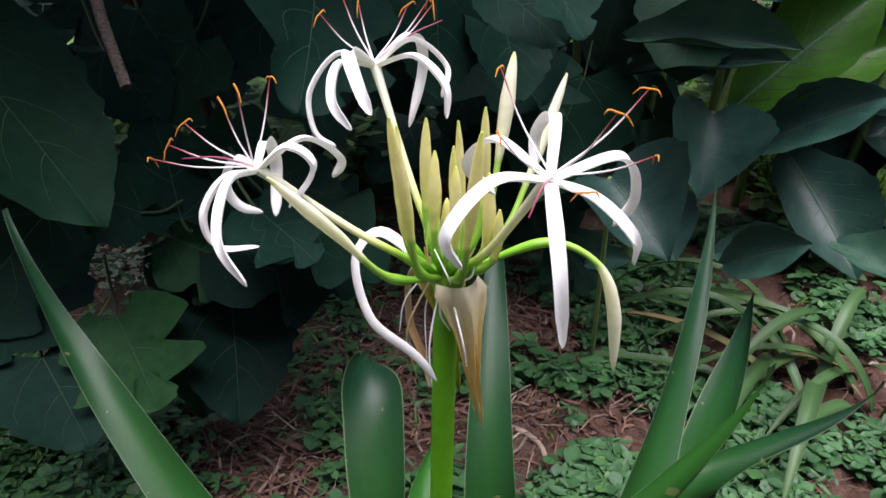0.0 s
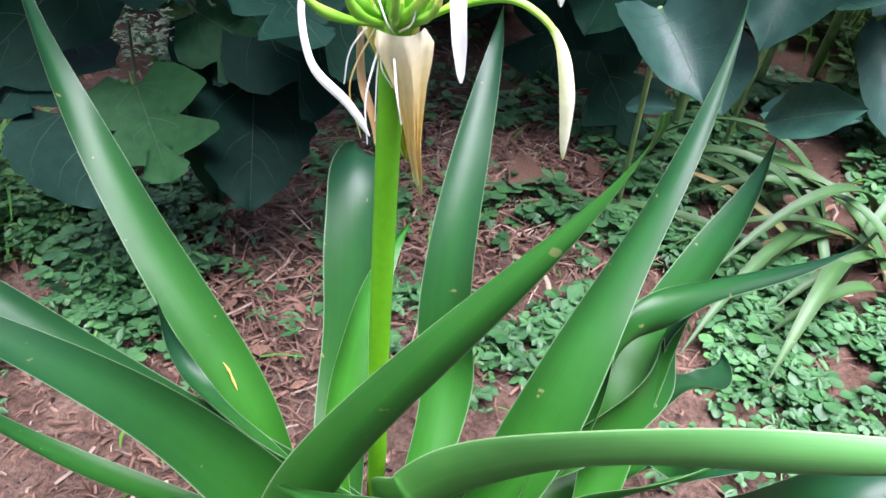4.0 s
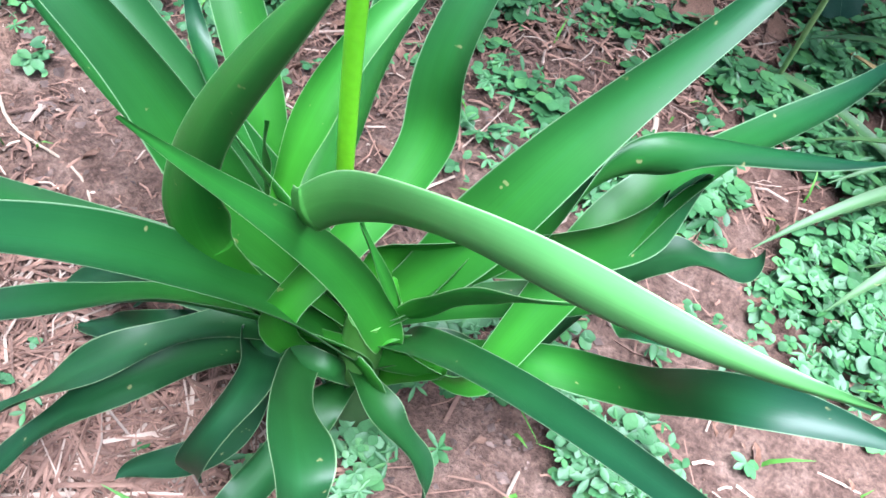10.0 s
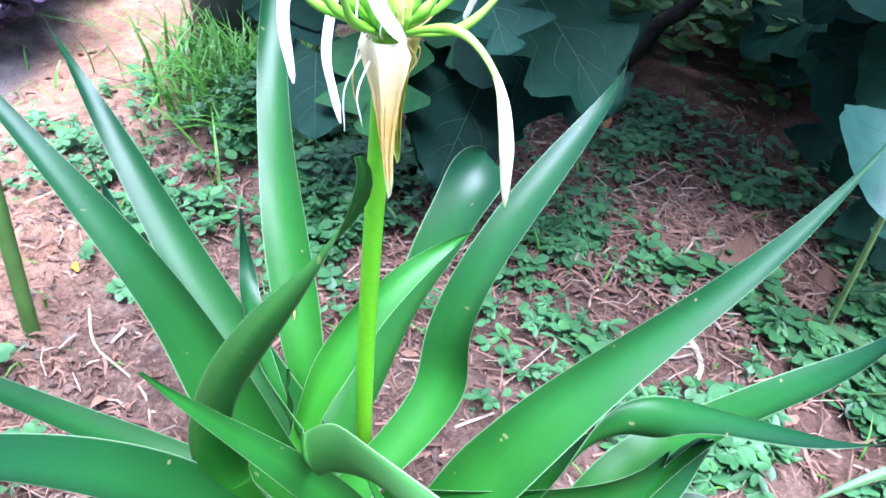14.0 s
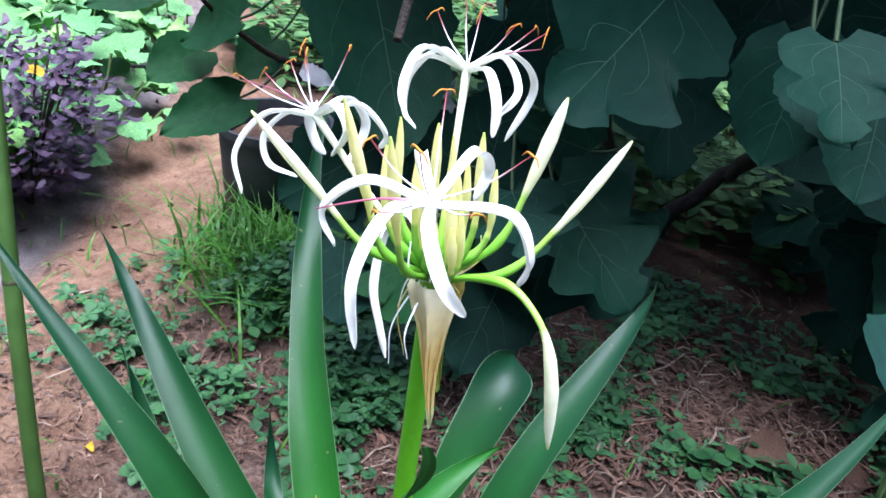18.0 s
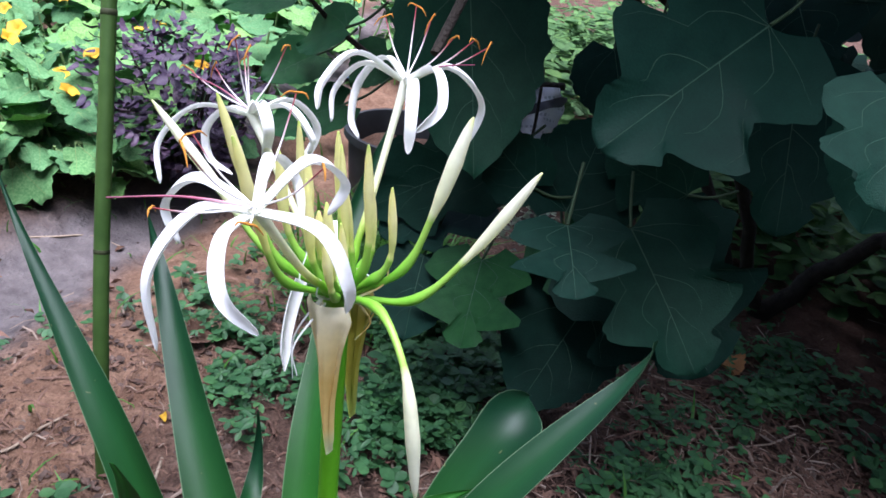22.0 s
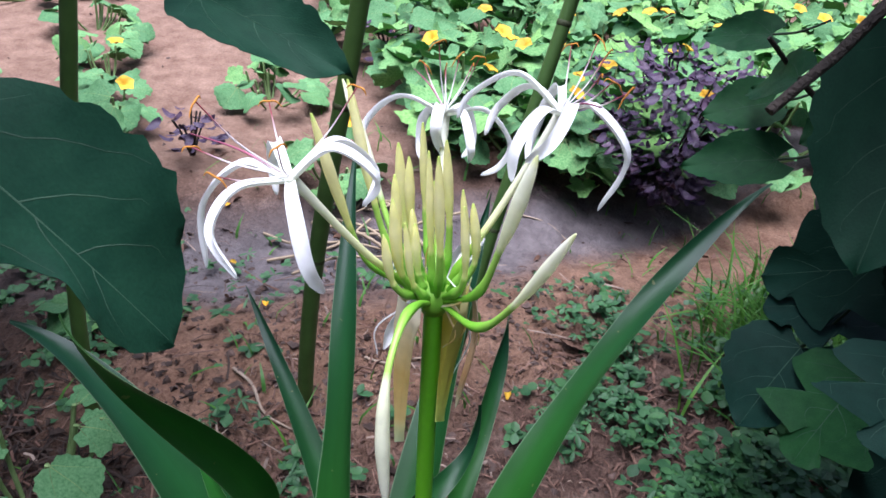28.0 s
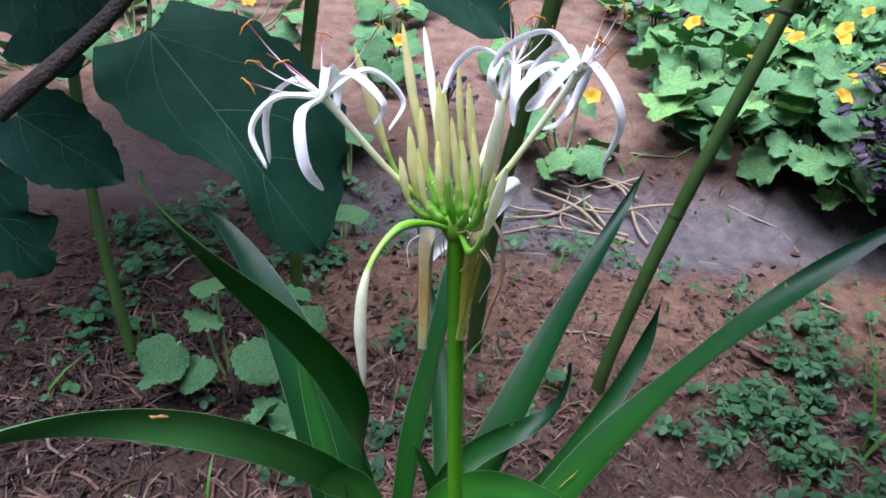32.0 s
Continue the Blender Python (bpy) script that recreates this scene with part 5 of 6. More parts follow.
part("limb", tube_mesh("limb", smooth_line([(-0.214, -0.382, 0.944), (-0.118, -0.422, 0.862), (-0.055, -0.448, 0.807), (0.050, -0.486, 0.741)], np.linspace(0, 1, 20)), np.linspace(0.006, 0.010, 20), BARK, 9), fig2, "thin dark twig")
part("leaf_stalk", tube_mesh("leaf_stalk", smooth_line([(-0.130, -0.466, 0.777), (-0.160, -0.496, 0.797), (-0.087, -0.435, 0.834)], np.linspace(0, 1, 10)), 0.0026, FIGSTALK, 6), fig2)


# plain unseen walls, added to keep out low light from south and east
for name, x0, x1, y0, y1, top in (("blocker_south", -3.0, 3.2, -3.2, -3.05, 1.3), ("blocker_east", 3.05, 3.2, -3.05, 4.0, 3.0)):
    v = [(x, y, z) for z in (-0.1, top) for x, y in ((x0, y0), (x1, y0), (x1, y1), (x0, y1))]
    f = [(0, 3, 2, 1), (4, 5, 6, 7), (0, 1, 5, 4), (1, 2, 6, 5), (2, 3, 7, 6), (3, 0, 4, 7)]
    tagged(new(name, mesh_of(name, v, f, WALL, smooth=False)), "unseen dark wall added to block low side light", "wall", kind="structure")

# ---------------------------------------------------------------- cannas behind, on the other side
CANNAV = [((0, 0), (0.99, 0), 0.012)] + [((0.06 + 0.11 * k, 0), (0.24 + 0.11 * k, 0.9 * side), 0.003) for k in range(7) for side in (1, -1)]
canna_v, canna_f, canna_i = outline_blade([0, 0.08, 0.25, 0.45, 0.65, 0.82, 0.93, 1], [0.04, 0.15, 0.25, 0.28, 0.24, 0.14, 0.055, 0.004], 3, 0.25, 0.02, 1.4, 0.03, 0.22, 0.012, CANNAV)
canna_mesh = mesh_of("leaf", canna_v, canna_f, [CANNA, FIGVEIN], None, canna_i)
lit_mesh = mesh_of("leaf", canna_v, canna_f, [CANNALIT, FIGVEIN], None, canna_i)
canna = root("canna", (0.75, 1.65, 0.0), "clump of cannas with broad blue-green leaves on thick stems", "plant")


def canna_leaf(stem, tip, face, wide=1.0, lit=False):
    part("leaf", lit_mesh if lit else canna_mesh, canna, "leaf coloured brighter as if lit from behind" if lit else "", at=leaf_pose(stem, tip, face, wide))


ov, of, oi = outline_blade([0, 0.05, 0.18, 0.36, 0.55, 0.75, 0.90, 1], [0.16, 0.36, 0.52, 0.56, 0.46, 0.26, 0.10, 0.004], 8, 0.12, 0.10, 0.9, 0.04, 0.3, 0.012, CANNAV)
ovate_mesh = mesh_of("leaf", ov, of, [CANNA, FIGVEIN], None, oi)


def broad_leaf(stem, tip, face, wide=1.0):
    part("leaf", ovate_mesh, canna, "broad pointed blue-green leaf", at=leaf_pose(stem, tip, face, wide))
    s0 = Vector(stem)
    part("leaf_stalk", tube_mesh("leaf_stalk", smooth_line([s0, s0 + Vector((0.02, 0.08, -0.10)), (s0.x + 0.05, s0.y + 0.22, 0.0)], np.linspace(0, 1, 12)), 0.005, STALK, 7), canna)


for x, y, h, lx, ly in ((0.55, 1.55, 1.25, 0.05, -0.1), (0.72, 1.62, 1.5, 0.12, 0.0), (0.9, 1.75, 1.4, 0.1, -0.1), (1.1, 1.6, 1.3, 0.2, -0.15), (0.4, 1.75, 1.4, -0.05, 0.0), (1.3, 1.9, 1.5, 0.1, 0.1), (0.62, 1.42, 0.7, 0.08, -0.1), (0.48, 1.35, 0.55, 0.0, -0.08)):
    c = smooth_line([(x, y, -0.03), (x + lx * 0.4, y + ly * 0.4, h * 0.5), (x + lx, y + ly, h)], np.linspace(0, 1, 12))
    part("stem", tube_mesh("stem", c, np.linspace(0.014, 0.007, 12), STALK, 9), canna)
broad_leaf((0.535, 1.040, 0.559), (0.497, 0.920, 0.440), (-0.10, -0.890, 0.60), 1.00)
broad_leaf((0.275, 0.740, 0.544), (0.343, 0.603, 0.485), (-0.10, -0.850, 0.90), 1.00)
canna_leaf((0.362, 1.085, 0.693), (0.610, 0.902, 0.742), (-0.006, -0.890, 0.756), 0.55, False)
canna_leaf((0.389, 1.163, 0.607), (0.631, 0.994, 0.696), (-0.006, -0.890, 0.756), 0.50, False)
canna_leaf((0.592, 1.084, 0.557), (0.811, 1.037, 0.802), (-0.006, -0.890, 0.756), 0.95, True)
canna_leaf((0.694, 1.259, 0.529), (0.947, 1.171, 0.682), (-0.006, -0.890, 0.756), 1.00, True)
canna_leaf((0.626, 1.047, 0.486), (0.782, 0.902, 0.641), (-0.006, -0.890, 0.756), 0.80, False)
canna_leaf((0.406, 1.094, 0.409), (0.465, 0.920, 0.317), (-0.006, -0.890, 0.756), 1.30, False)
canna_leaf((0.509, 0.801, 0.350), (0.587, 0.694, 0.448), (-0.006, -0.890, 0.756), 1.00, False)
canna_leaf((0.677, 0.754, 0.417), (0.713, 0.613, 0.439), (-0.006, -0.890, 0.756), 1.20, False)
canna_leaf((0.352, 1.273, 0.591), (0.369, 1.201, 0.769), (-0.006, -0.890, 0.756), 1.20, False)
canna_leaf((0.491, 1.279, 0.377), (0.433, 1.261, 0.618), (-0.006, -0.890, 0.756), 0.80, False)
canna_leaf((0.362, 1.184, 0.382), (0.453, 1.017, 0.291), (0.064, -0.783, 0.919), 1.50, False)
canna_leaf((0.524, 1.102, 0.410), (0.582, 1.009, 0.517), (0.064, -0.783, 0.919), 1.20, False)
canna_leaf((0.525, 0.896, 0.322), (0.650, 0.816, 0.382), (0.064, -0.783, 0.919), 1.00, False)
canna_leaf((0.298, 0.977, 0.259), (0.371, 0.928, 0.301), (0.064, -0.783, 0.919), 1.00, False)

rng = random.Random(23)
for k in range(74):
    x, y, z = rng.uniform(0.35, 1.45), rng.uniform(1.45, 2.4), rng.uniform(0.2, 1.4)
    a = rng.uniform(-2.9, 0.2)
    d = Vector((math.cos(a), math.sin(a) * 0.8, rng.uniform(-0.5, 0.6))).normalized()
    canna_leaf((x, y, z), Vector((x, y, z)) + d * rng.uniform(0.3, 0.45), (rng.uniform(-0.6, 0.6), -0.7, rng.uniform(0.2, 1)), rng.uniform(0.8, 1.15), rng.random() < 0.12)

# ---------------------------------------------------------------- green canes
def cane(foot, top, radius, nodes, label):
    foot, top = Vector(foot), Vector(top)
    ob = root("cane", foot, label, "cane", "tall green canes")
    n = 24
    bend = Vector((0.012, -0.008, 0))
    c = np.array([foot + (top - foot) * (i / (n - 1)) + bend * math.sin(i * 0.4) - Vector((0, 0, 0.03 if i == 0 else 0)) for i in range(n)])
    part("stem", tube_mesh("stem", c, np.linspace(radius * 1.12, radius * 0.9, n), CANE, 12), ob)
    for z in nodes:
        i = z * (n - 1)
        k = min(int(i), n - 2)
        p = c[k] + (c[k + 1] - c[k]) * (i - k)
        d = (c[k + 1] - c[k]) / np.linalg.norm(c[k + 1] - c[k])
        part("node", tube_mesh("node", np.array([p - d * 0.006, p - d * 0.002, p + d * 0.002, p + d * 0.006]), radius * np.array([0.98, 1.12, 1.12, 0.98]), NODE, 12), ob)


cane((-0.671, -0.026, 0.000), (-1.132, 0.211, 1.700), 0.0115, (0.22, 0.42, 0.5, 0.62, 0.8), "tall leaning green cane rising from the soil")
cane((-0.637, -0.280, 0.000), (-0.665, -0.140, 1.700), 0.0135, (0.2, 0.36, 0.55, 0.75), "thick dark green cane rising from the soil")
cane((-0.513, -0.633, 0.000), (-0.629, -0.549, 1.700), 0.0115, (0.25, 0.5, 0.7), "straight green cane rising from the soil")
cane((-0.228, -0.803, 0.000), (-0.633, -1.293, 1.700), 0.0095, (0.2, 0.4, 0.6, 0.8), "slender green cane with a bend at its foot")


# ---------------------------------------------------------------- squash patch
sq = []
for k in range(3):
    v, f, ids = blade_data(lobed([(0, 0.52, 0.8), (1.2, 0.5, 0.75), (-1.2, 0.5, 0.75), (2.4, 0.46, 0.7), (-2.4, 0.46, 0.7)], 0.40 + 0.07 * k, 0.28, 1.5), 6, -0.35 + 0.4 * k, 0.14 + 0.03 * k, 40 + k,
                           [((0.02, 0), (0.85, 0), 0.010), ((0.02, 0), (0.6, 0.4), 0.008), ((0.02, 0), (0.6, -0.4), 0.008)])
    sq.append(mesh_of("leaf", v, f, [SQUASH, STALK], None, ids))
v, f, ids = blade_data(lobed([(0, 0.50, 0.9), (1.2, 0.5, 0.8), (-1.2, 0.5, 0.8), (2.4, 0.48, 0.75), (-2.4, 0.48, 0.75)], 0.16, 0.36), 6, -0.2, 0.10, 47,
                       [((0.02, 0), (0.85, 0), 0.008), ((0.02, 0), (0.6, 0.4), 0.006), ((0.02, 0), (0.6, -0.4), 0.006)])
sq.append(mesh_of("leaf", v, f, [SQUASH, STALK], None, ids))


def flower_mesh(name, mat, n=5):
    pieces = []
    for k in range(n):
        a = 2 * math.pi * k / n
        c = np.array([[math.cos(a) * r, math.sin(a) * r, z] for r, z in ((0.03, 0.1), (0.3, 0.34), (0.65, 0.52), (1.0, 0.46))])
        T, V, N = carried_frames(c, (-math.sin(a), math.cos(a), 0))
        v, f, _ = ribbon_data(c, np.array([0.12, 0.42, 0.5, 0.08]), V, N, 4, 0.2, 0.03)
        pieces.append((v, f, 0))
    return joined(name, pieces, [mat], "")


squash_bloom = flower_mesh("flower", SQUASHFLOWER)


def squash_plant(x, y, n, spread, size, seed, blooms=0, high=0.22, label="squash plant with broad pale green lobed leaves"):
    rng = random.Random(seed)
    z0 = hill_at(x, y)
    ob = root("squash_plant", (x, y, z0), label, "squash", "squash plants in the patch")
    for k in range(n):
        a, r = rng.uniform(0, 6.28), spread * math.sqrt(rng.random())
        px, py = x + r * math.cos(a), y + r * math.sin(a)
        pz = hill_at(px, py) + high * rng.uniform(0.45, 1.1) * (1 - 0.35 * r / spread)
        L = size * rng.uniform(0.75, 1.2)
        b = a + rng.uniform(-0.9, 0.9)
        part("leaf", sq[rng.choice((0, 1, 2, 3)) if size > 0.12 or high > 0.19 and n > 9 else rng.choice((0, 3))], ob, at=leaf_pose((px, py, pz), (px + L * math.cos(b), py + L * math.sin(b), pz - L * rng.uniform(-0.1, 0.45)), (rng.uniform(-0.6, 0.9), rng.uniform(-0.8, 0.8), 1), rng.uniform(0.95, 1.15)))
        if k % 2 == 0 or n < 20:
            c = smooth_line([(x + 0.25 * (px - x), y + 0.25 * (py - y), hill_at(px, py) - 0.01), ((x + 3 * px) / 4, (y + 3 * py) / 4, hill_at(px, py) + 0.4 * (pz - hill_at(px, py))), (px, py, pz)], np.linspace(0, 1, 7))
            part("stalk", tube_mesh("stalk", c, 0.004, STALK, 6), ob)
    for k in range(blooms):
        a, r = rng.uniform(0, 6.28), spread * rng.uniform(0.3, 0.95)
        px, py = x + r * math.cos(a), y + r * math.sin(a)
        part("flower", squash_bloom, ob, "yellow squash flower", at=pose(px, py, hill_at(px, py) + high * rng.uniform(0.9, 1.25), rng.uniform(-30, 30), rng.uniform(-10, 40), 0) @ Matrix.Diagonal((0.028, 0.028, 0.03, 1)))


squash_plant(-2.00, 0.10, 38, 0.31, 0.125, 101, 2, 0.30)
squash_plant(-2.05, 0.38, 38, 0.31, 0.125, 102, 2, 0.30)
squash_plant(-2.25, -0.15, 38, 0.31, 0.125, 103, 1, 0.30)
squash_plant(-2.35, 0.20, 38, 0.31, 0.125, 104, 2, 0.30)
squash_plant(-2.40, 0.55, 38, 0.31, 0.125, 105, 2, 0.30)
squash_plant(-2.65, -0.05, 38, 0.31, 0.125, 106, 1, 0.30)
squash_plant(-2.70, 0.35, 38, 0.31, 0.125, 107, 2, 0.30)
squash_plant(-2.75, 0.75, 38, 0.31, 0.125, 108, 2, 0.30)
squash_plant(-2.95, 0.00, 38, 0.31, 0.125, 109, 1, 0.30)
squash_plant(-3.05, 0.50, 38, 0.31, 0.125, 110, 2, 0.30)
squash_plant(-3.10, 0.95, 38, 0.31, 0.125, 111, 2, 0.30)
squash_plant(-2.75, 1.10, 38, 0.31, 0.125, 112, 1, 0.30)
squash_plant(-3.30, 0.15, 38, 0.31, 0.125, 113, 2, 0.30)
squash_plant(-3.40, 0.70, 38, 0.31, 0.125, 114, 2, 0.30)
squash_plant(-3.50, 1.20, 38, 0.31, 0.125, 115, 1, 0.30)
squash_plant(-3.05, 1.40, 38, 0.31, 0.125, 116, 2, 0.30)
squash_plant(-3.70, 0.40, 38, 0.31, 0.125, 117, 2, 0.30)
squash_plant(-3.80, -0.10, 38, 0.31, 0.125, 118, 1, 0.30)
squash_plant(-3.90, 0.90, 38, 0.31, 0.125, 119, 2, 0.30)
squash_plant(-4.25, 0.10, 38, 0.31, 0.125, 120, 2, 0.30)
squash_plant(-4.30, 0.70, 38, 0.31, 0.125, 121, 1, 0.30)
squash_plant(-4.20, 1.30, 38, 0.31, 0.125, 122, 2, 0.30)
squash_plant(-3.70, 1.70, 38, 0.31, 0.125, 123, 2, 0.30)
squash_plant(-3.35, -0.25, 38, 0.31, 0.125, 124, 1, 0.30)
squash_plant(-2.10, 0.75, 38, 0.31, 0.125, 125, 2, 0.30)
squash_plant(-2.45, 0.95, 38, 0.31, 0.125, 126, 2, 0.30)
squash_plant(-4.50, -0.40, 38, 0.31, 0.125, 127, 1, 0.30)
squash_plant(-2.60, 1.50, 38, 0.31, 0.125, 128, 2, 0.30)
squash_plant(-2.00, -0.12, 38, 0.31, 0.125, 129, 2, 0.30)
squash_plant(-1.95, 0.27, 38, 0.31, 0.125, 130, 1, 0.30)
squash_plant(-2.55, -0.35, 38, 0.31, 0.125, 131, 2, 0.30)
squash_plant(-2.95, -0.58, 38, 0.31, 0.125, 132, 2, 0.30)
squash_plant(-3.35, -0.72, 38, 0.31, 0.125, 133, 1, 0.30)
squash_plant(-3.90, -0.60, 38, 0.31, 0.125, 134, 2, 0.30)
squash_plant(-1.84, 0.04, 26, 0.17, 0.115, 152, 1, 0.22)
squash_plant(-1.82, 0.24, 26, 0.17, 0.115, 153, 1, 0.22)
squash_plant(-1.90, -0.12, 22, 0.15, 0.115, 154, 1, 0.20)
squash_plant(-1.50, -0.46, 8, 0.11, 0.10, 135, 1, 0.14, "young squash plant on the bare soil")
squash_plant(-1.98, -0.81, 14, 0.16, 0.10, 136, 0, 0.14, "young squash plant on the bare soil")
squash_plant(-1.58, -1.14, 6, 0.09, 0.10, 137, 1, 0.14, "young squash plant on the bare soil")
squash_plant(-1.75, -1.25, 7, 0.10, 0.10, 138, 0, 0.14, "young squash plant on the bare soil")
squash_plant(-1.93, -1.36, 8, 0.11, 0.10, 139, 1, 0.14, "young squash plant on the bare soil")
squash_plant(-2.15, -1.50, 8, 0.12, 0.10, 140, 0, 0.14, "young squash plant on the bare soil")
squash_plant(-2.40, -1.66, 10, 0.14, 0.10, 141, 1, 0.14, "young squash plant on the bare soil")
squash_plant(-1.07, -0.92, 5, 0.08, 0.10, 142, 0, 0.14, "young squash plant on the bare soil")
squash_plant(-1.62, -1.85, 18, 0.24, 0.10, 143, 1, 0.14, "young squash plant on the bare soil")
squash_plant(-1.22, -1.66, 14, 0.20, 0.10, 144, 0, 0.14, "young squash plant on the bare soil")
squash_plant(-0.96, -2.07, 16, 0.24, 0.10, 145, 1, 0.14, "young squash plant on the bare soil")
squash_plant(-1.40, -2.15, 16, 0.24, 0.10, 146, 0, 0.14, "young squash plant on the bare soil")
squash_plant(-2.00, -2.10, 16, 0.26, 0.10, 147, 1, 0.14, "young squash plant on the bare soil")
squash_plant(-2.75, -1.25, 10, 0.16, 0.10, 148, 0, 0.14, "young squash plant on the bare soil")
squash_plant(-3.30, -1.60, 14, 0.30, 0.10, 149, 1, 0.14, "young squash plant on the bare soil")
squash_plant(-2.70, -2.10, 16, 0.30, 0.10, 150, 0, 0.14, "young squash plant on the bare soil")
squash_plant(-2.90, -0.95, 12, 0.18, 0.10, 151, 1, 0.14, "young squash plant on the bare soil")
squash_plant(-0.30, -0.62, 9, 0.13, 0.075, 140, 0, 0.20, "young squash vine with pale leaves near the lily")
squash_plant(-0.16, -0.45, 5, 0.08, 0.095, 141, 0, 0.10, "young squash vine with pale leaves near the lily")
squash_plant(-0.75, -0.70, 6, 0.10, 0.09, 142, 0, 0.09, "young squash vine with pale leaves near the lily")


# ---------------------------------------------------------------- purple-leaved bush
oval_v, oval_f, oval_i = blade_data(ellipse_edge(0.54, 0.26, 0.35), 3, 0.5, 0.12, 5)
purple_mesh = mesh_of("leaf", oval_v, oval_f, [PURPLE], None, oval_i)


def purple_bush(x, y, r, h, n, seed):
    rng = random.Random(seed)
    z0 = hill_at(x, y)
    ob = root("purple_bush", (x, y, z0), "bushy herb with dark purple leaves", "bush", "purple-leaved herbs")
    for k in range(9):
        a = rng.uniform(0, 6.28)
        c = smooth_line([(x, y, z0 - 0.02), (x + 0.35 * r * math.cos(a), y + 0.35 * r * math.sin(a), z0 + h * 0.5), (x + 0.7 * r * math.cos(a), y + 0.7 * r * math.sin(a), z0 + h * 0.9)], np.linspace(0, 1, 7))
        part("stem", tube_mesh("stem", c, 0.003, BARK, 6), ob)
    for k in range(n):
        a, q, t = rng.uniform(0, 6.28), math.sqrt(rng.random()), rng.random()
        z = z0 + h * (0.15 + 0.85 * t)
        rr = r * q * (0.35 + 0.65 * math.sin(math.pi * min(0.95, 0.05 + 0.72 * t))) * (1 + 0.25 * math.sin(3 * a + 9 * t)) + 0.02
        px, py = x + rr * math.cos(a), y + rr * math.sin(a)
        L = rng.uniform(0.022, 0.044)
        b = a + rng.uniform(-1, 1)
        part("leaf", purple_mesh, ob, at=leaf_pose((px, py, z), (px + L * math.cos(b), py + L * math.sin(b), z - L * rng.uniform(-0.3, 0.6)), (rng.uniform(-0.5, 0.5) + 0.3 * math.cos(b), rng.uniform(-0.5, 0.5) + 0.3 * math.sin(b), 1)))


purple_bush(-1.51, -0.88, 0.07, 0.13, 34, 9)
purple_bush(-1.745, 0.465, 0.205, 0.46, 760, 7)
purple_bush(-2.45, -0.50, 0.13, 0.22, 60, 8)


# ---------------------------------------------------------------- strap-leaved clump beside the lily
daylily = root("daylily", (0.80, 0.88, hill_at(0.80, 0.88)), "clump of arching strap leaves, yellowing at the tips", "plant")
rng = random.Random(31)
for k in range(24):
    az = rng.uniform(0, 360) if k > 14 else rng.uniform(140, 260)
    a = radians(az)
    d = np.array([math.cos(a), math.sin(a), 0])
    f = np.array([0.80 + rng.uniform(-0.12, 0.12), 0.88 + rng.uniform(-0.1, 0.15), hill_at(0.8, 0.88) - 0.01])
    R, hh = rng.uniform(0.26, 0.48), rng.uniform(0.08, 0.22)
    P = [f, f + d * R * 0.15 + [0, 0, hh * 0.9], f + d * R * 0.55 + [0, 0, hh * 1.15], f + d * R * 0.9 + [0, 0, hh * 0.75], f + d * R * 1.1 + [0, 0, hh * rng.uniform(0.1, 0.45)]]
    part("leaf", strap_leaf("leaf", P, rng.uniform(0.024, 0.038), 2.2, (0, 0, rng.uniform(-0.6, 0.6)), a, DRYTIP if k % 9 == 0 else DAYLILY, 0.3, n=18, nw=4), daylily)

# ---------------------------------------------------------------- small things of the bed
tuft = []


def blade_piece(x, y, z, a, L, w, lean, k=0):
    d = np.array([math.cos(a), math.sin(a), 0])
    c = np.array([[x, y, z] + d * lean * L * t * t + np.array([0, 0, L * t * (1 - 0.3 * lean * t)]) for t in (0, 0.35, 0.7, 1)])
    T, V, N = carried_frames(c, (-d[1], d[0], 0))
    h = w * np.array([0.8, 1, 0.7, 0.08])[:, None]
    v = np.vstack([c - V * h, c + V * h])
    return v, [(0, 4, 5, 1), (1, 5, 6, 2), (2, 6, 7, 3)], k


rng = random.Random(41)
for k in range(3000):
    if k < 620:
        x, y = rng.gauss(-1.00, 0.11), rng.gauss(0.72, 0.10)
        L = rng.uniform(0.1, 0.26)
    elif k < 2400:
        x, y = rng.uniform(0.9, 3.0), rng.uniform(1.5, 3.8)
        L = rng.uniform(0.10, 0.28)
    else:
        x, y = rng.uniform(-2.6, 1.4), rng.uniform(-0.9, 1.6)
        if x * x + y * y < 0.05:
            continue
        L = rng.uniform(0.03, 0.09)
    tuft.append(blade_piece(x, y, hill_at(x, y) - 0.005, rng.uniform(0, 6.28), L, rng.uniform(0.002, 0.005) if k < 620 else rng.uniform(0.0015, 0.004), rng.uniform(0.3, 1.2)))
tagged(new("grass", joined("grass", tuft, [GRASS], "")), "tufts of fresh green grass on the bed", "grass", kind="stuff")

# ground cover: sprigs of three or five small leaflets
leaflet = [(0, 0, 0), (0.3, 0.24, 0.03), (0.62, 0.30, 0.02), (0.9, 0.14, -0.02), (1, 0, -0.05), (0.9, -0.14, -0.02), (0.62, -0.30, 0.02), (0.3, -0.24, 0.03), (0.35, 0, -0.03), (0.68, 0, -0.05)]
LEAFLET = np.array(leaflet)
LEAFLET_FACES = [(0, 1, 8), (1, 2, 9, 8), (2, 3, 9), (3, 4, 9), (4, 5, 9), (5, 6, 9), (6, 7, 8, 9), (7, 0, 8)]


def spot(x, y, cx, cy, rx, ry):
    return math.exp(-(((x - cx) / rx) ** 2 + ((y - cy) / ry) ** 2))


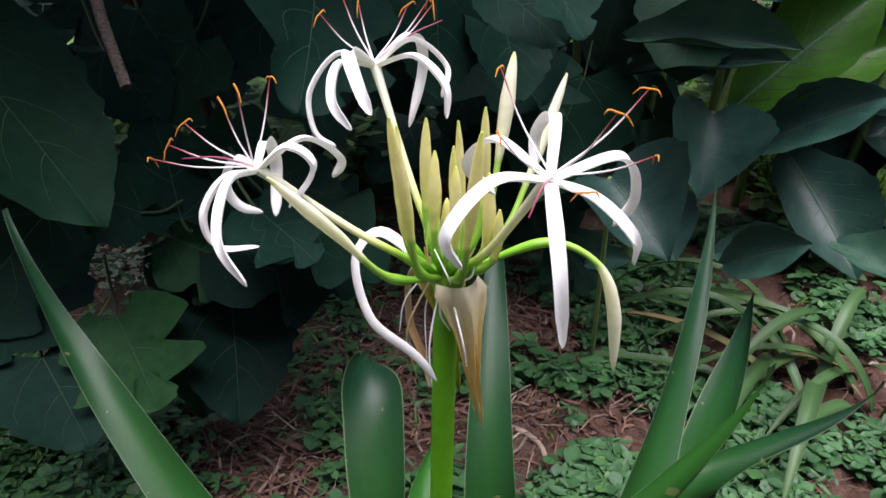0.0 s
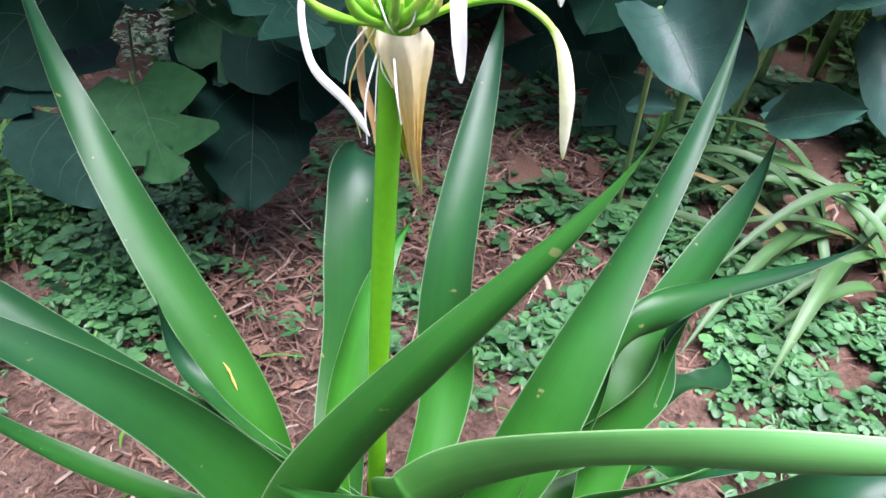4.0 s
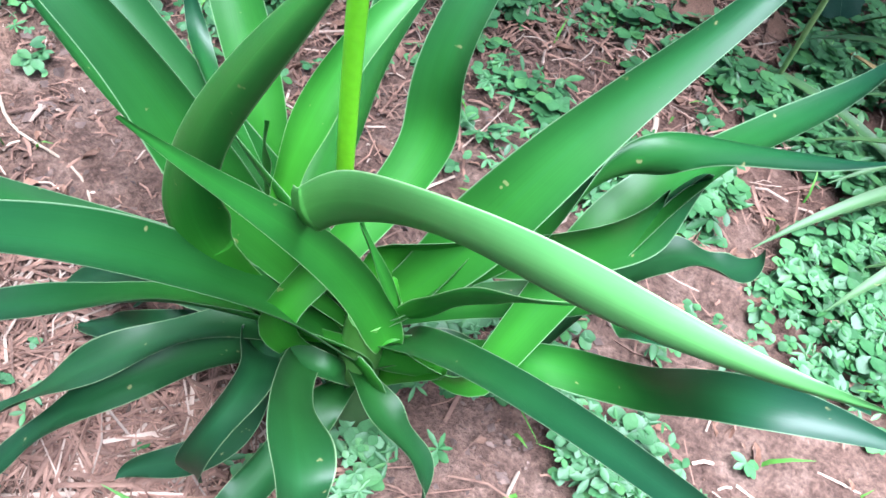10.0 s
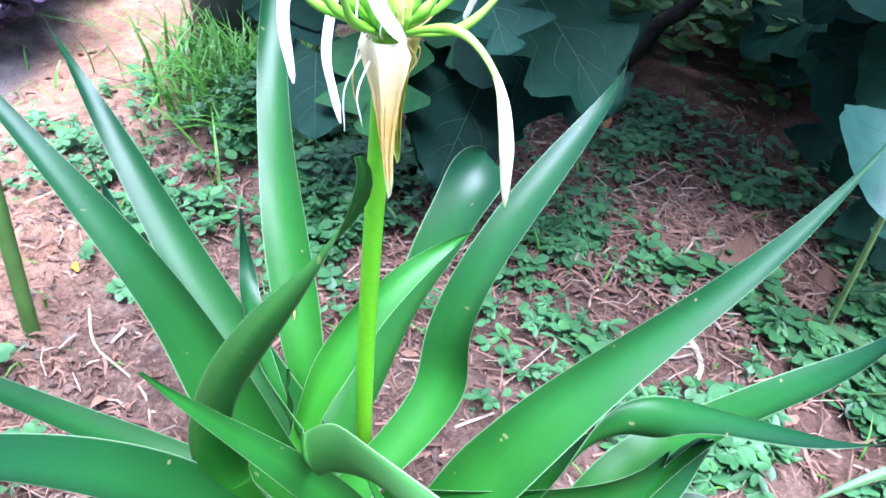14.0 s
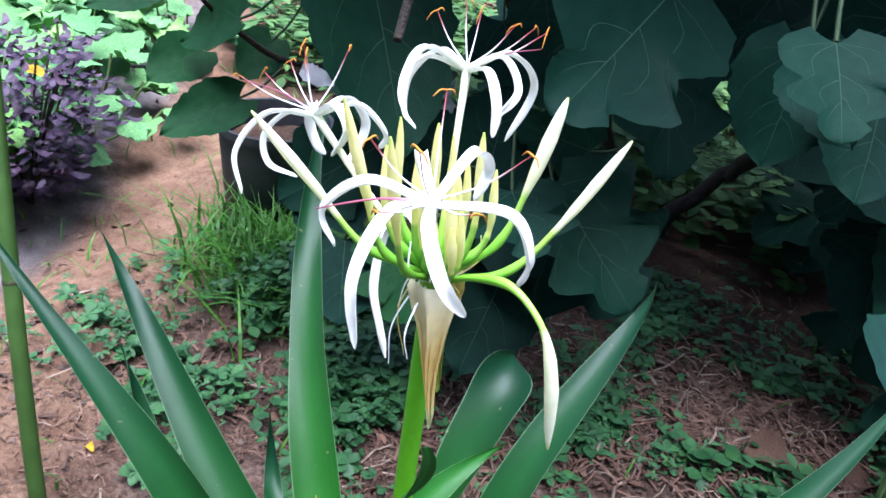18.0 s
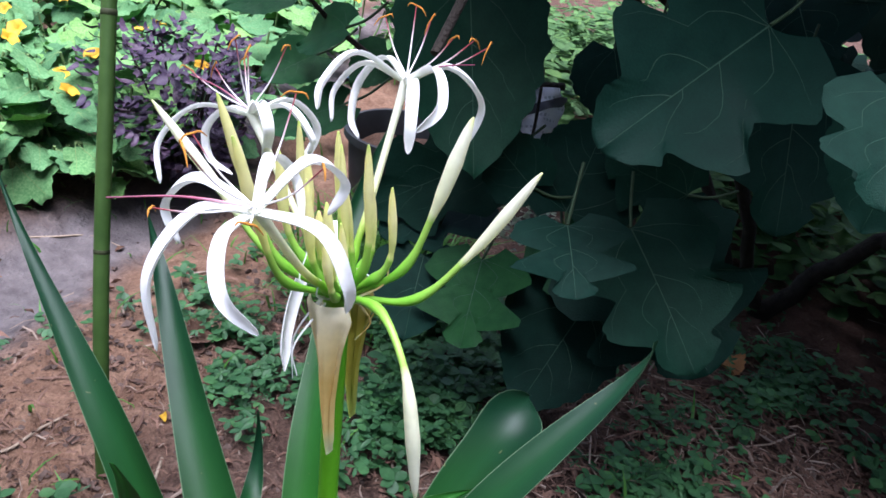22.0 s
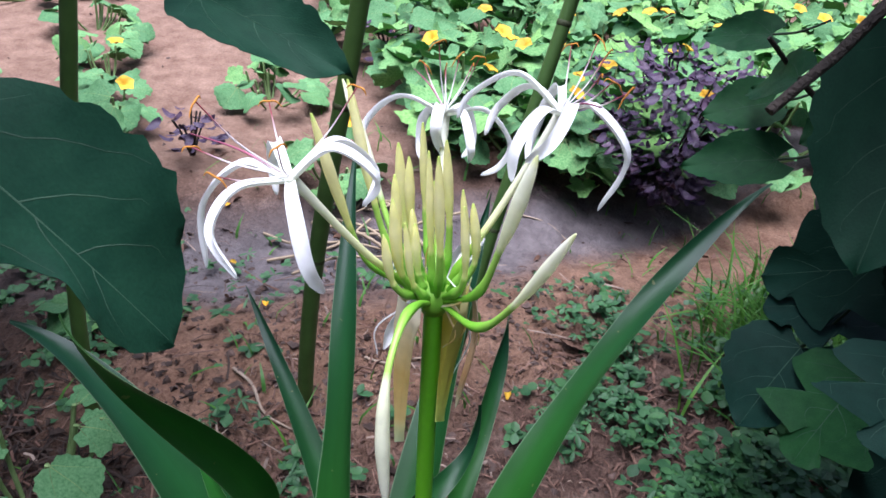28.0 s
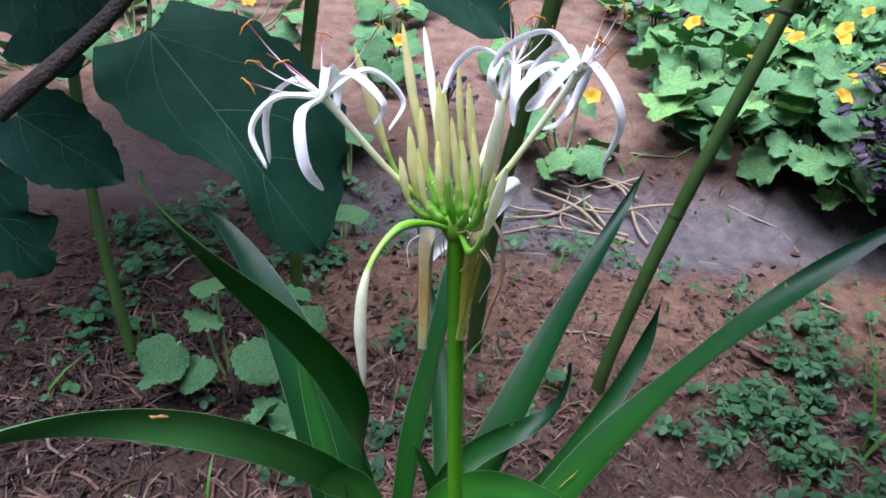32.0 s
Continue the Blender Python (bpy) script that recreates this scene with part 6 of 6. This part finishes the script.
def green_density(x, y):
    """How thickly the small weeds grow."""
    d = 0.035 if y < 0.45 and x < 0.1 else 0.08 if x > -0.7 else 0.045
    for h, cx, cy, rx, ry in ((1.0, 0.30, 0.86, 0.22, 0.20), (0.9, -0.10, 0.80, 0.16, 0.14), (0.75, 0.55, 0.74, 0.24, 0.22), (0.9, 0.78, 1.0, 0.30, 0.28), (0.35, 0.62, 0.48, 0.26, 0.22),
                              (1.3, 0.24, -0.02, 0.22, 0.16), (1.0, 0.45, -0.15, 0.22, 0.20), (1.2, -0.88, 0.66, 0.22, 0.18), (0.8, -0.58, 0.50, 0.18, 0.17), (0.6, -0.62, 0.80, 0.22, 0.16),
                              (0.25, -0.85, 0.35, 0.16, 0.22), (0.2, -0.35, -0.30, 0.14, 0.16), (0.5, -0.30, 1.25, 0.25, 0.15), (0.3, -0.62, -0.95, 0.25, 0.16), (0.9, 0.15, 0.62, 0.16, 0.14), (0.45, -0.92, 0.30, 0.12, 0.10), (0.9, 0.88, 1.45, 0.32, 0.30)):
        d += h * spot(x, y, cx, cy, rx, ry)
    patch = 0.26 + 1.6 * noise.noise(Vector((x * 5, y * 5, 3.3))) + 0.8 * noise.noise(Vector((x * 14, y * 14, 7.3)))
    if x < -0.42 and y > 0.40:
        patch += 0.2
    bare = max(spot(x, y, -0.34, 0.68, 0.13, 0.16), spot(x, y, -0.02, 1.06, 0.17, 0.14), spot(x, y, -0.40, 1.10, 0.16, 0.14), spot(x, y, -0.14, -0.21, 0.16, 0.10))
    return d * max(0.0, patch) * (1 - 0.9 * bare)


def leaf_spray(rng, x, y, z, size, count, pieces):
    a0, slim = rng.uniform(0, 6.28), rng.choice((0.42, 0.65, 0.9, 1.2, 1.4))
    for k in range(count):
        a = a0 + (k - (count - 1) / 2) * (1.25 if count == 3 else 0.95)
        L = size * rng.uniform(0.8, 1.15)
        tilt = rng.uniform(-0.5, 0.35)
        ca, sa = math.cos(a), math.sin(a)
        R = np.array([[ca * math.cos(tilt), -sa, -ca * math.sin(tilt)], [sa * math.cos(tilt), ca, -sa * math.sin(tilt)], [math.sin(tilt), 0, math.cos(tilt)]])
        pieces.append(((LEAFLET * [L, L * slim, L]) @ R.T + [x, y, z], LEAFLET_FACES, 0))


rng = random.Random(53)
cover, tries = [], 0
while len(cover) < 40000 and tries < 150000:
    tries += 1
    x, y = rng.uniform(-1.25, 1.6), rng.uniform(-1.2, 1.7)
    if rng.random() < green_density(x, y):
        size = rng.choice((rng.uniform(0.009, 0.015), rng.uniform(0.012, 0.021), rng.uniform(0.016, 0.026), rng.uniform(0.020, 0.032)))
        size *= 1.25 if x > 0 and y > 0.5 else 1.0
        # taller weeds stand on the bank by the shrub
        tall = 0.13 * max(spot(x, y, -0.88, 0.66, 0.20, 0.17), 0.6 * spot(x, y, -0.60, 0.56, 0.2, 0.2))
        leaf_spray(rng, x, y, hill_at(x, y) + rng.uniform(0.008, 0.050) + tall * rng.random(), size, rng.choice((3, 3, 5, 2)), cover)
tagged(new("ground_cover", joined("ground_cover", cover, [COVER], "")), "low weeds with small three-part green leaves", "ground cover", kind="stuff")

# weeds in the far gaps under the shrub and beyond
rng = random.Random(59)
far = []


def ragged(x, y, cx, cy, hx, hy):
    """Whether a place lies in a patch with an uneven edge."""
    return ((x - cx) / hx) ** 4 + ((y - cy) / hy) ** 4 + 0.9 * noise.noise(Vector((x * 2.3, y * 2.3, 5.1))) < 1


for k in range(7200):
    x, y = rng.uniform(-3.1, 0.6), rng.uniform(1.5, 3.9)
    if not ragged(x, y, -1.25, 2.68, 1.62, 1.08):
        continue
    leaf_spray(rng, x, y, hill_at(x, y) + rng.uniform(0.01, 0.28), rng.uniform(0.04, 0.085), 3, far)
for k in range(3600):
    x, y = rng.uniform(0.1, 3.0), rng.uniform(1.9, 4.9)
    if not ragged(x, y, 1.7, 3.35, 1.45, 1.32):
        continue
    leaf_spray(rng, x, y, hill_at(x, y) + rng.uniform(0.01, 0.35), rng.uniform(0.04, 0.09), 3, far)
for k in range(600):
    x, y = rng.uniform(0.95, 2.4), rng.uniform(1.25, 2.2)
    leaf_spray(rng, x, y, hill_at(x, y) + rng.uniform(0.01, 0.12), rng.uniform(0.025, 0.055), 3, far)
lawn = []
for k in range(2600):
    x, y = rng.uniform(1.02, 2.5), rng.uniform(1.55, 3.4)
    z, a, L = hill_at(x, y), rng.uniform(0, 6.28), rng.uniform(0.09, 0.20)
    d = np.array([math.cos(a), math.sin(a), 0])
    c = np.array([[x, y, z - 0.005], np.array([x, y, z + 0.7 * L]) + d * 0.2 * L, np.array([x, y, z + 0.85 * L]) + d * 0.7 * L])
    T, V, N = carried_frames(c, (-d[1], d[0], 0))
    v, f, _ = ribbon_data(c, np.array([0.004, 0.0035, 0.0006]), V, N, 2, 0.2, 0.001)
    lawn.append((v, f, 0))
tagged(new("lawn_grass", joined("lawn_grass", lawn, [BRIGHTGRASS], "")), "bright fresh grass growing beyond the cannas", "grass", kind="stuff")
tagged(new("far_weeds", joined("far_weeds", far, [WEED], "")), "bright weeds growing in the open beyond the shrub", "weeds", kind="stuff")

# dry stalks and straw
rng = random.Random(61)
straw = []
for k in range(13600):
    if k >= 10400:
        x, y = rng.uniform(-0.95, -0.02), rng.uniform(-0.40, 0.50)
    elif k >= 8000:
        x, y = rng.gauss(-0.18, 0.22), rng.gauss(-0.82, 0.2)
    elif k < 2200:
        x, y = rng.gauss(0.0, 0.40), rng.gauss(0.98, 0.30)
    elif k < 3700:
        x, y = rng.gauss(0.0, 0.14), rng.gauss(1.04, 0.11)
    elif k < 5000:
        x, y = rng.gauss(-0.38, 0.13), rng.gauss(0.78, 0.22)
    elif k < 6600:
        x, y = rng.gauss(-0.14, 0.15), rng.gauss(-0.23, 0.09)
    else:
        x, y = rng.uniform(-1.3, 1.2), rng.uniform(-0.9, 1.5)
    near = 5000 <= k < 6600
    a, L = rng.uniform(0, 3.14), rng.uniform(0.012, 0.080) * (2.0 if k % 11 == 0 or near else 1)
    if k >= 10400:
        L = 0.006 + 0.034 * rng.random() ** 2
    z = hill_at(x, y) + (rng.uniform(0.001, 0.006) if k >= 10400 else rng.uniform(0.002, 0.018))
    d = np.array([math.cos(a), math.sin(a), rng.uniform(-0.12, 0.12)])
    b = np.array([-math.sin(a), math.cos(a), 0]) * rng.uniform(-0.14, 0.14) * L
    c = np.array([[x, y, z] - d * L / 2, np.array([x, y, z + 0.004]) + b, [x, y, z] + d * L / 2])
    v, f, _ = tube_data(c, rng.choice((rng.uniform(0.0006, 0.0014), rng.uniform(0.001, 0.0030))), 4, rng.uniform(0.25, 0.8))
    # most pieces below the smaller shrub take the straw with shade in its colour
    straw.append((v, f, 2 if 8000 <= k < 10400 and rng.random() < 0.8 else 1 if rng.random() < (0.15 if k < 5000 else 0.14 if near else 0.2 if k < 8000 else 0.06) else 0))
tagged(new("straw", joined("straw", straw, [STRAW, PALESTRAW, SHADESTRAW], "")), "dry brown stalks and straw scattered on the soil", "straw", kind="stuff")

# flakes of dead leaves and bark
rng = random.Random(64)
litter = []
for k in range(5400):
    if k < 1500:
        x, y = rng.gauss(0.05, 0.40), rng.gauss(0.85, 0.38)
    elif k < 4400:
        x, y = rng.gauss(-0.22, 0.26), rng.gauss(-0.72, 0.24)
    else:
        x, y = rng.uniform(-1.6, 0.9), rng.uniform(-0.9, 1.3)
    L, a, tilt = 0.005 + 0.035 * rng.random() ** 2.5, rng.uniform(0, 6.28), rng.uniform(-0.6, 0.6)
    ca, sa = math.cos(a), math.sin(a)
    R = np.array([[ca * math.cos(tilt), -sa, -ca * math.sin(tilt)], [sa * math.cos(tilt), ca, -sa * math.sin(tilt)], [math.sin(tilt), 0, math.cos(tilt)]])
    q = LEAFLET * [L, L * rng.uniform(0.2, 0.9), L * rng.uniform(1, 5)] + np.array([[0, 0, rng.uniform(-0.12, 0.12) * L] for _ in range(10)])
    # flakes below the smaller shrub mostly get the shade-darkened colour too
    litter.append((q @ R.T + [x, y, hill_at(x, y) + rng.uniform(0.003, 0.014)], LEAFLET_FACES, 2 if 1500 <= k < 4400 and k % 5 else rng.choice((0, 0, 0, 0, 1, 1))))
tagged(new("leaf_litter", joined("leaf_litter", litter, [DEADLEAF, STRAW, SHADESTRAW], "")), "brown flakes of dead leaves and bark on the soil", "leaf litter", kind="stuff")

# crumbs of soil and small stones
rng = random.Random(67)
crumbs = []
base_v = np.array([(1, 0, 0), (-1, 0, 0), (0, 1, 0), (0, -1, 0), (0, 0, 1), (0, 0, -1)], float)
base_f = [(0, 2, 4), (2, 1, 4), (1, 3, 4), (3, 0, 4), (2, 0, 5), (1, 2, 5), (3, 1, 5), (0, 3, 5)]
for k in range(13000):
    if k < 11400:
        x, y = rng.uniform(-1.2, 0.3), rng.uniform(-0.8, 0.9)
    else:
        x, y = rng.uniform(-2.6, 1.2), rng.uniform(-1.8, 1.6)
    r = 0.0016 + 0.010 * rng.random() ** 5
    q = base_v * r * np.array([rng.uniform(0.7, 1.3), rng.uniform(0.7, 1.3), rng.uniform(0.5, 0.9)]) + np.array([[rng.uniform(-0.3, 0.3) * r for _ in range(3)] for _ in range(6)])
    crumbs.append((q + [x, y, hill_at(x, y) + r * 0.1], base_f, 0))
tagged(new("soil_crumbs", joined("soil_crumbs", crumbs, [STONE], "")), "loose crumbs of soil and small stones", "gravel", kind="stuff")

orange_bloom = flower_mesh("bloom", ORANGE, 8)
PALEWOOD = plain_material("pale_wood", (0.24, 0.18, 0.13), (0.40, 0.32, 0.24), 0.85, 40, 0.5, 0.002)
ORANGELEAF = plain_material("orange_leaf", (0.36, 0.15, 0.05), (0.52, 0.25, 0.09), 0.8, 40, 0.5, 0.004)
DRYVINE = plain_material("dry_vine", (0.30, 0.23, 0.15), (0.48, 0.38, 0.26), 0.85, 40, 0.5, 0.002)
SCAR = plain_material("scar", (0.42, 0.22, 0.06), (0.60, 0.38, 0.12), 0.8, 200)


# a black plastic pot by the ditch
def pot(x, y, r, h):
    z = hill_at(x, y)
    ob = root("plant_pot", (x, y, z), "black plastic pot standing by the ditch", "pot")
    prof = [(0.78, 0.0), (0.80, 0.01), (0.97, 0.92), (1.05, 0.93), (1.06, 1.0), (0.99, 1.0), (0.95, 0.93), (0.78, 0.06)]
    n = 28
    v = [(x + r * a * math.cos(2 * math.pi * j / n), y + r * a * math.sin(2 * math.pi * j / n), z + h * b) for a, b in prof for j in range(n)]
    f = [(i * n + j, i * n + (j + 1) % n, (i + 1) * n + (j + 1) % n, (i + 1) * n + j) for i in range(len(prof) - 1) for j in range(n)]
    f.append(tuple(range(n - 1, -1, -1)))
    part("wall", mesh_of("wall", v, f, DARKPLASTIC), ob)
    m = [(x, y, z + h * 0.8)] + [(x + r * 0.9 * math.cos(2 * math.pi * j / n), y + r * 0.9 * math.sin(2 * math.pi * j / n), z + h * (0.78 + 0.02 * math.sin(5 * j))) for j in range(n)]
    part("potting_soil", mesh_of("potting_soil", m, [(0, 1 + j, 1 + (j + 1) % n) for j in range(n)], SOIL), ob)


pot(-1.22, 0.87, 0.145, 0.30)


# a torn piece of white plastic caught on a twig of the shrub
def plastic(x, y, z):
    ob = root("plastic_sheet", (x, y, z), "torn white plastic sheet with a grey band, caught on a twig", "plastic sheet")
    n = 14
    face = Vector((0.72, -0.48, 0.5)).normalized()
    r = face.cross(Vector((0, 0, 1))).normalized() * -1
    u = face.cross(r) * -1
    rng = random.Random(3)

    def at(a, b, lift=0.0):
        d = 0.010 * math.sin(5 * a + 2 * b) + 0.006 * math.sin(11 * b - 4 * a)
        return Vector((x, y, z)) + r * (0.052 * a) + u * (0.056 * b) + face * (d + lift)

    for name, mat, lo, hi, lift in (("sheet", PAPER, -1.0, 1.0, 0.0), ("band", BAND, -0.42, -0.10, 0.003)):
        v = []
        for i in range(n + 1):
            for j in range(n + 1):
                a, b = 2 * i / n - 1, lo + (hi - lo) * j / n
                edge = 1 - 0.35 * max(0, abs(b + 0.1 * a) - 0.35) - 0.10 * math.sin(7 * b + 1)
                v.append(at(a * edge, b - 0.35 * a * (name == "band"), lift))
        f = [(i * (n + 1) + j, (i + 1) * (n + 1) + j, (i + 1) * (n + 1) + j + 1, i * (n + 1) + j + 1) for i in range(n) for j in range(n)]
        k = len(v)
        v += [p - face * 0.001 for p in v]
        f += [tuple(k + q for q in reversed(g)) for g in f]
        part(name, mesh_of(name, v, f, mat), ob)
    part("twig", tube_mesh("twig", smooth_line([at(0.1, -1.5, 0.008), at(0.0, 0.1, 0.012), at(-0.15, 1.3, 0.01)], np.linspace(0, 1, 10)), 0.003, BARK, 6), ob)


BAND = plain_material("grey_band", (0.13, 0.13, 0.16), (0.18, 0.18, 0.21), 0.6, 20)
plastic(-0.635, 0.754, 0.584)
shred_v, shred_f, _ = outline_blade([0, 0.2, 0.6, 1], [0.15, 0.30, 0.26, 0.08], 4, 0, 0, 0.2, 0.06, 0.1, 0.06)
shred = new("plastic_shred", mesh_of("plastic_shred", shred_v, shred_f, PAPER))
shred.matrix_basis = leaf_pose((-0.735, 0.520, 0.628), (-0.690, 0.560, 0.612), (0.7, -0.5, 0.7))
tagged(shred, "small shred of pale mauve plastic caught on a twig", "plastic scrap")

# faded flower head low in the shrub
head = root("flower_head", (-0.560, 0.800, 0.0), "faded greyish green flower head on a thin stem", "flower head")
part("stem", tube_mesh("stem", smooth_line([(-0.560, 0.800, -0.02), (-0.545, 0.760, 0.20), (-0.522, 0.690, 0.40)], np.linspace(0, 1, 10)), 0.004, STALK, 6), head)
rng = random.Random(77)
florets = []
for k in range(120):
    a, b, q = rng.uniform(0, 6.28), rng.uniform(-0.6, 1), 0.058 * rng.uniform(0.35, 1.3)
    c = math.sqrt(1 - min(1, b * b))
    leaf_spray(rng, -0.515 + q * c * math.cos(a), 0.675 + q * c * math.sin(a), 0.420 + 1.2 * q * b, rng.uniform(0.007, 0.013), 3, florets)
part("inflorescence", joined("inflorescence", florets, [HYDRA], ""), head, "faded greyish florets")


def curled_leaf(name, x, y, size, turn, mat, label, lift=0.012):
    v, f, ids = outline_blade([0, 0.1, 0.3, 0.6, 0.85, 1], [0.1, 0.3, 0.42, 0.34, 0.18, 0.01], int(turn), 0.1, 0.05, 0.9, 0.09, 0.3, 0.06)
    ob = new(name, mesh_of(name, v, f, mat))
    ob.matrix_basis = pose(x, y, hill_at(x, y) + lift, 8, -6, turn) @ Matrix.Diagonal((size, size, size, 1))
    tagged(ob, label, "dead leaf", "dead leaves on the bed")


curled_leaf("dead_leaf", 0.10, 0.97, 0.11, 40, DEADLEAF, "curled brown dead leaf lying on the straw", 0.03)
curled_leaf("dead_leaf", -0.33, 1.24, 0.09, 160, ORANGELEAF, "orange-brown dead leaf lying on the soil")
curled_leaf("dead_leaf", 0.30, 1.12, 0.08, 250, DEADLEAF, "curled brown dead leaf lying on the straw")
curled_leaf("dead_leaf", -0.55, 0.55, 0.06, 20, DEADLEAF, "small brown dead leaf lying on the soil")
curled_leaf("dead_leaf", -0.20, 0.70, 0.06, 110, DEADLEAF, "small brown dead leaf lying on the soil")
curled_leaf("dead_leaf", -0.95, 0.20, 0.07, 75, DEADLEAF, "small brown dead leaf lying on the soil")
for k, (x, y) in enumerate(((-0.76, 0.10), (-0.15, 0.02), (-1.12, -0.62), (-1.30, -0.70), (-0.9, -0.45))):
    curled_leaf("fallen_petal", x, y, 0.018, 50 * k, SQUASHFLOWER, "withered orange petal lying on the soil", 0.012)


def stick(name, x, y, length, turn, radius, mat, label, arch=0.012, bend=0.1):
    a = radians(turn)
    d, t = np.array([math.cos(a), math.sin(a), 0]), np.array([-math.sin(a), math.cos(a), 0])
    pts = []
    for s in (-0.5, -0.2, 0.15, 0.5):
        p = np.array([x, y, 0]) + d * length * s + t * bend * length * math.sin(5 * s + turn)
        pts.append([p[0], p[1], hill_at(p[0], p[1]) + radius * 0.8 + arch * (0.25 - s * s)])
    ob = new(name, tube_mesh(name, smooth_line(pts, np.linspace(0, 1, 14)), radius * np.linspace(1, 0.6, 14), mat, 7, 0.7))
    tagged(ob, label, "stick", "dry sticks on the bed")


stick("wood_chip", 0.165, 0.72, 0.13, -55, 0.008, PALEWOOD, "pale split wood chip lying on the soil")
stick("dry_stick", -0.50, 0.02, 0.34, -25, 0.003, PALEWOOD, "long thin pale dry stick on bare soil")
stick("dry_stick", -0.35, 0.30, 0.26, 15, 0.003, STRAW, "thin brown dry stick on the soil")
stick("dry_stick", -0.05, 0.86, 0.30, 5, 0.0035, STRAW, "thin brown dry stick on the soil")
stick("dry_stick", -0.30, 0.80, 0.24, -20, 0.003, STRAW, "thin brown dry stick on the soil")
stick("dry_stick", -0.62, -0.36, 0.20, 60, 0.004, PALEWOOD, "short pale dry stick on bare soil")
stick("dry_stick", -0.80, -0.12, 0.16, 100, 0.004, PALEWOOD, "short pale dry stick on bare soil")
stick("dry_stick", -0.62, -0.72, 0.16, 30, 0.005, PALEWOOD, "short pale dry stick on bare soil")
stick("dry_stick", 0.40, 0.85, 0.22, 30, 0.003, STRAW, "thin brown dry stick on the soil")
stick("dry_stick", -0.12, -0.26, 0.20, 20, 0.008, STRAW, "weathered grey-brown stick by the foot of the lily")
stick("dry_stick", -1.55, 0.12, 0.22, 70, 0.004, PALEWOOD, "short pale dry stick by the ditch")
stick("dry_stick", -1.65, -0.22, 0.18, 130, 0.004, PALEWOOD, "short pale dry stick by the ditch")
# pale dry vine by the ditch
vine = root("dry_vine", (-1.33, -0.31, hill_at(-1.33, -0.31)), "tangle of pale dry vine stems on the bare soil", "dry vine")
rng = random.Random(88)
for k in range(13):
    a, L = rng.gauss(1.9, 0.8), rng.uniform(0.08, 0.34)
    x, y = -1.33 + rng.uniform(-0.12, 0.12), -0.31 + rng.uniform(-0.12, 0.12)
    pts = []
    for s in (-0.5, -0.15, 0.2, 0.5):
        px, py = x + L * s * math.cos(a) + 0.022 * math.sin(6 * s + k), y + L * s * math.sin(a) + 0.012 * math.cos(5 * s + k)
        pts.append((px, py, hill_at(px, py) + 0.006 + 0.02 * rng.random()))
    part("vine_stem", tube_mesh("vine_stem", smooth_line(pts, np.linspace(0, 1, 14)), rng.uniform(0.002, 0.0048), DRYVINE, 6), vine)

# orange blooms beyond the patch
for k, (x, y, h) in enumerate(((-2.55, 2.15, 0.35), (-2.7, 2.35, 0.42), (-2.45, 2.4, 0.38), (-2.9, 2.2, 0.4), (-2.3, 2.05, 0.3), (-2.75, 2.6, 0.45))):
    z = hill_at(x, y)
    zin = root("orange_flower", (x, y, z), "orange garden flower on a thin green stem", "flower", "orange flowers beyond the patch")
    part("stem", tube_mesh("stem", smooth_line([(x, y, z - 0.02), (x + 0.02, y, z + h * 0.5), (x + 0.01, y + 0.01, z + h)], np.linspace(0, 1, 8)), 0.004, STALK, 6), zin)
    part("bloom", orange_bloom, zin, at=pose(x + 0.01, y + 0.01, z + h, 20, 20, 40 * k) @ Matrix.Diagonal((0.035, 0.035, 0.02, 1)))
# a scrap of blue plastic on the path
scrap = outline_blade([0, 0.2, 0.6, 1], [0.15, 0.3, 0.28, 0.1], 9, 0, 0, 0.1, 0.05, 0.05, 0.05)
sc = new("plastic_scrap", mesh_of("plastic_scrap", scrap[0], scrap[1], BLUE))
sc.matrix_basis = pose(-2.28, 1.29, hill_at(-2.28, 1.29) + 0.03, 0, 0, 100) @ Matrix.Diagonal((0.15, 0.15, 0.15, 1))
tagged(sc, "scrap of blue plastic lying on the path", "plastic scrap")

# brown scars on two of the lily's leaves
for c, d in (((-0.1728, 0.0806, 0.3452), (-0.008, 0.006, 0.011)), ((0.170, -0.1575, 0.630), (0.006, -0.002, 0.005))):
    c, d = np.array(c), np.array(d)
    part("scar", tube_mesh("scar", smooth_line([c - d, c + [0.001, 0, 0.001], c + d * 0.6 + [0.002, 0, 0], c + d * 1.2], np.linspace(0, 1, 8)), [0.0003, 0.0012, 0.0015, 0.0009, 0.0012, 0.0015, 0.0009, 0.0003], SCAR, 6, 0.4), lily, "dry orange-brown scar")
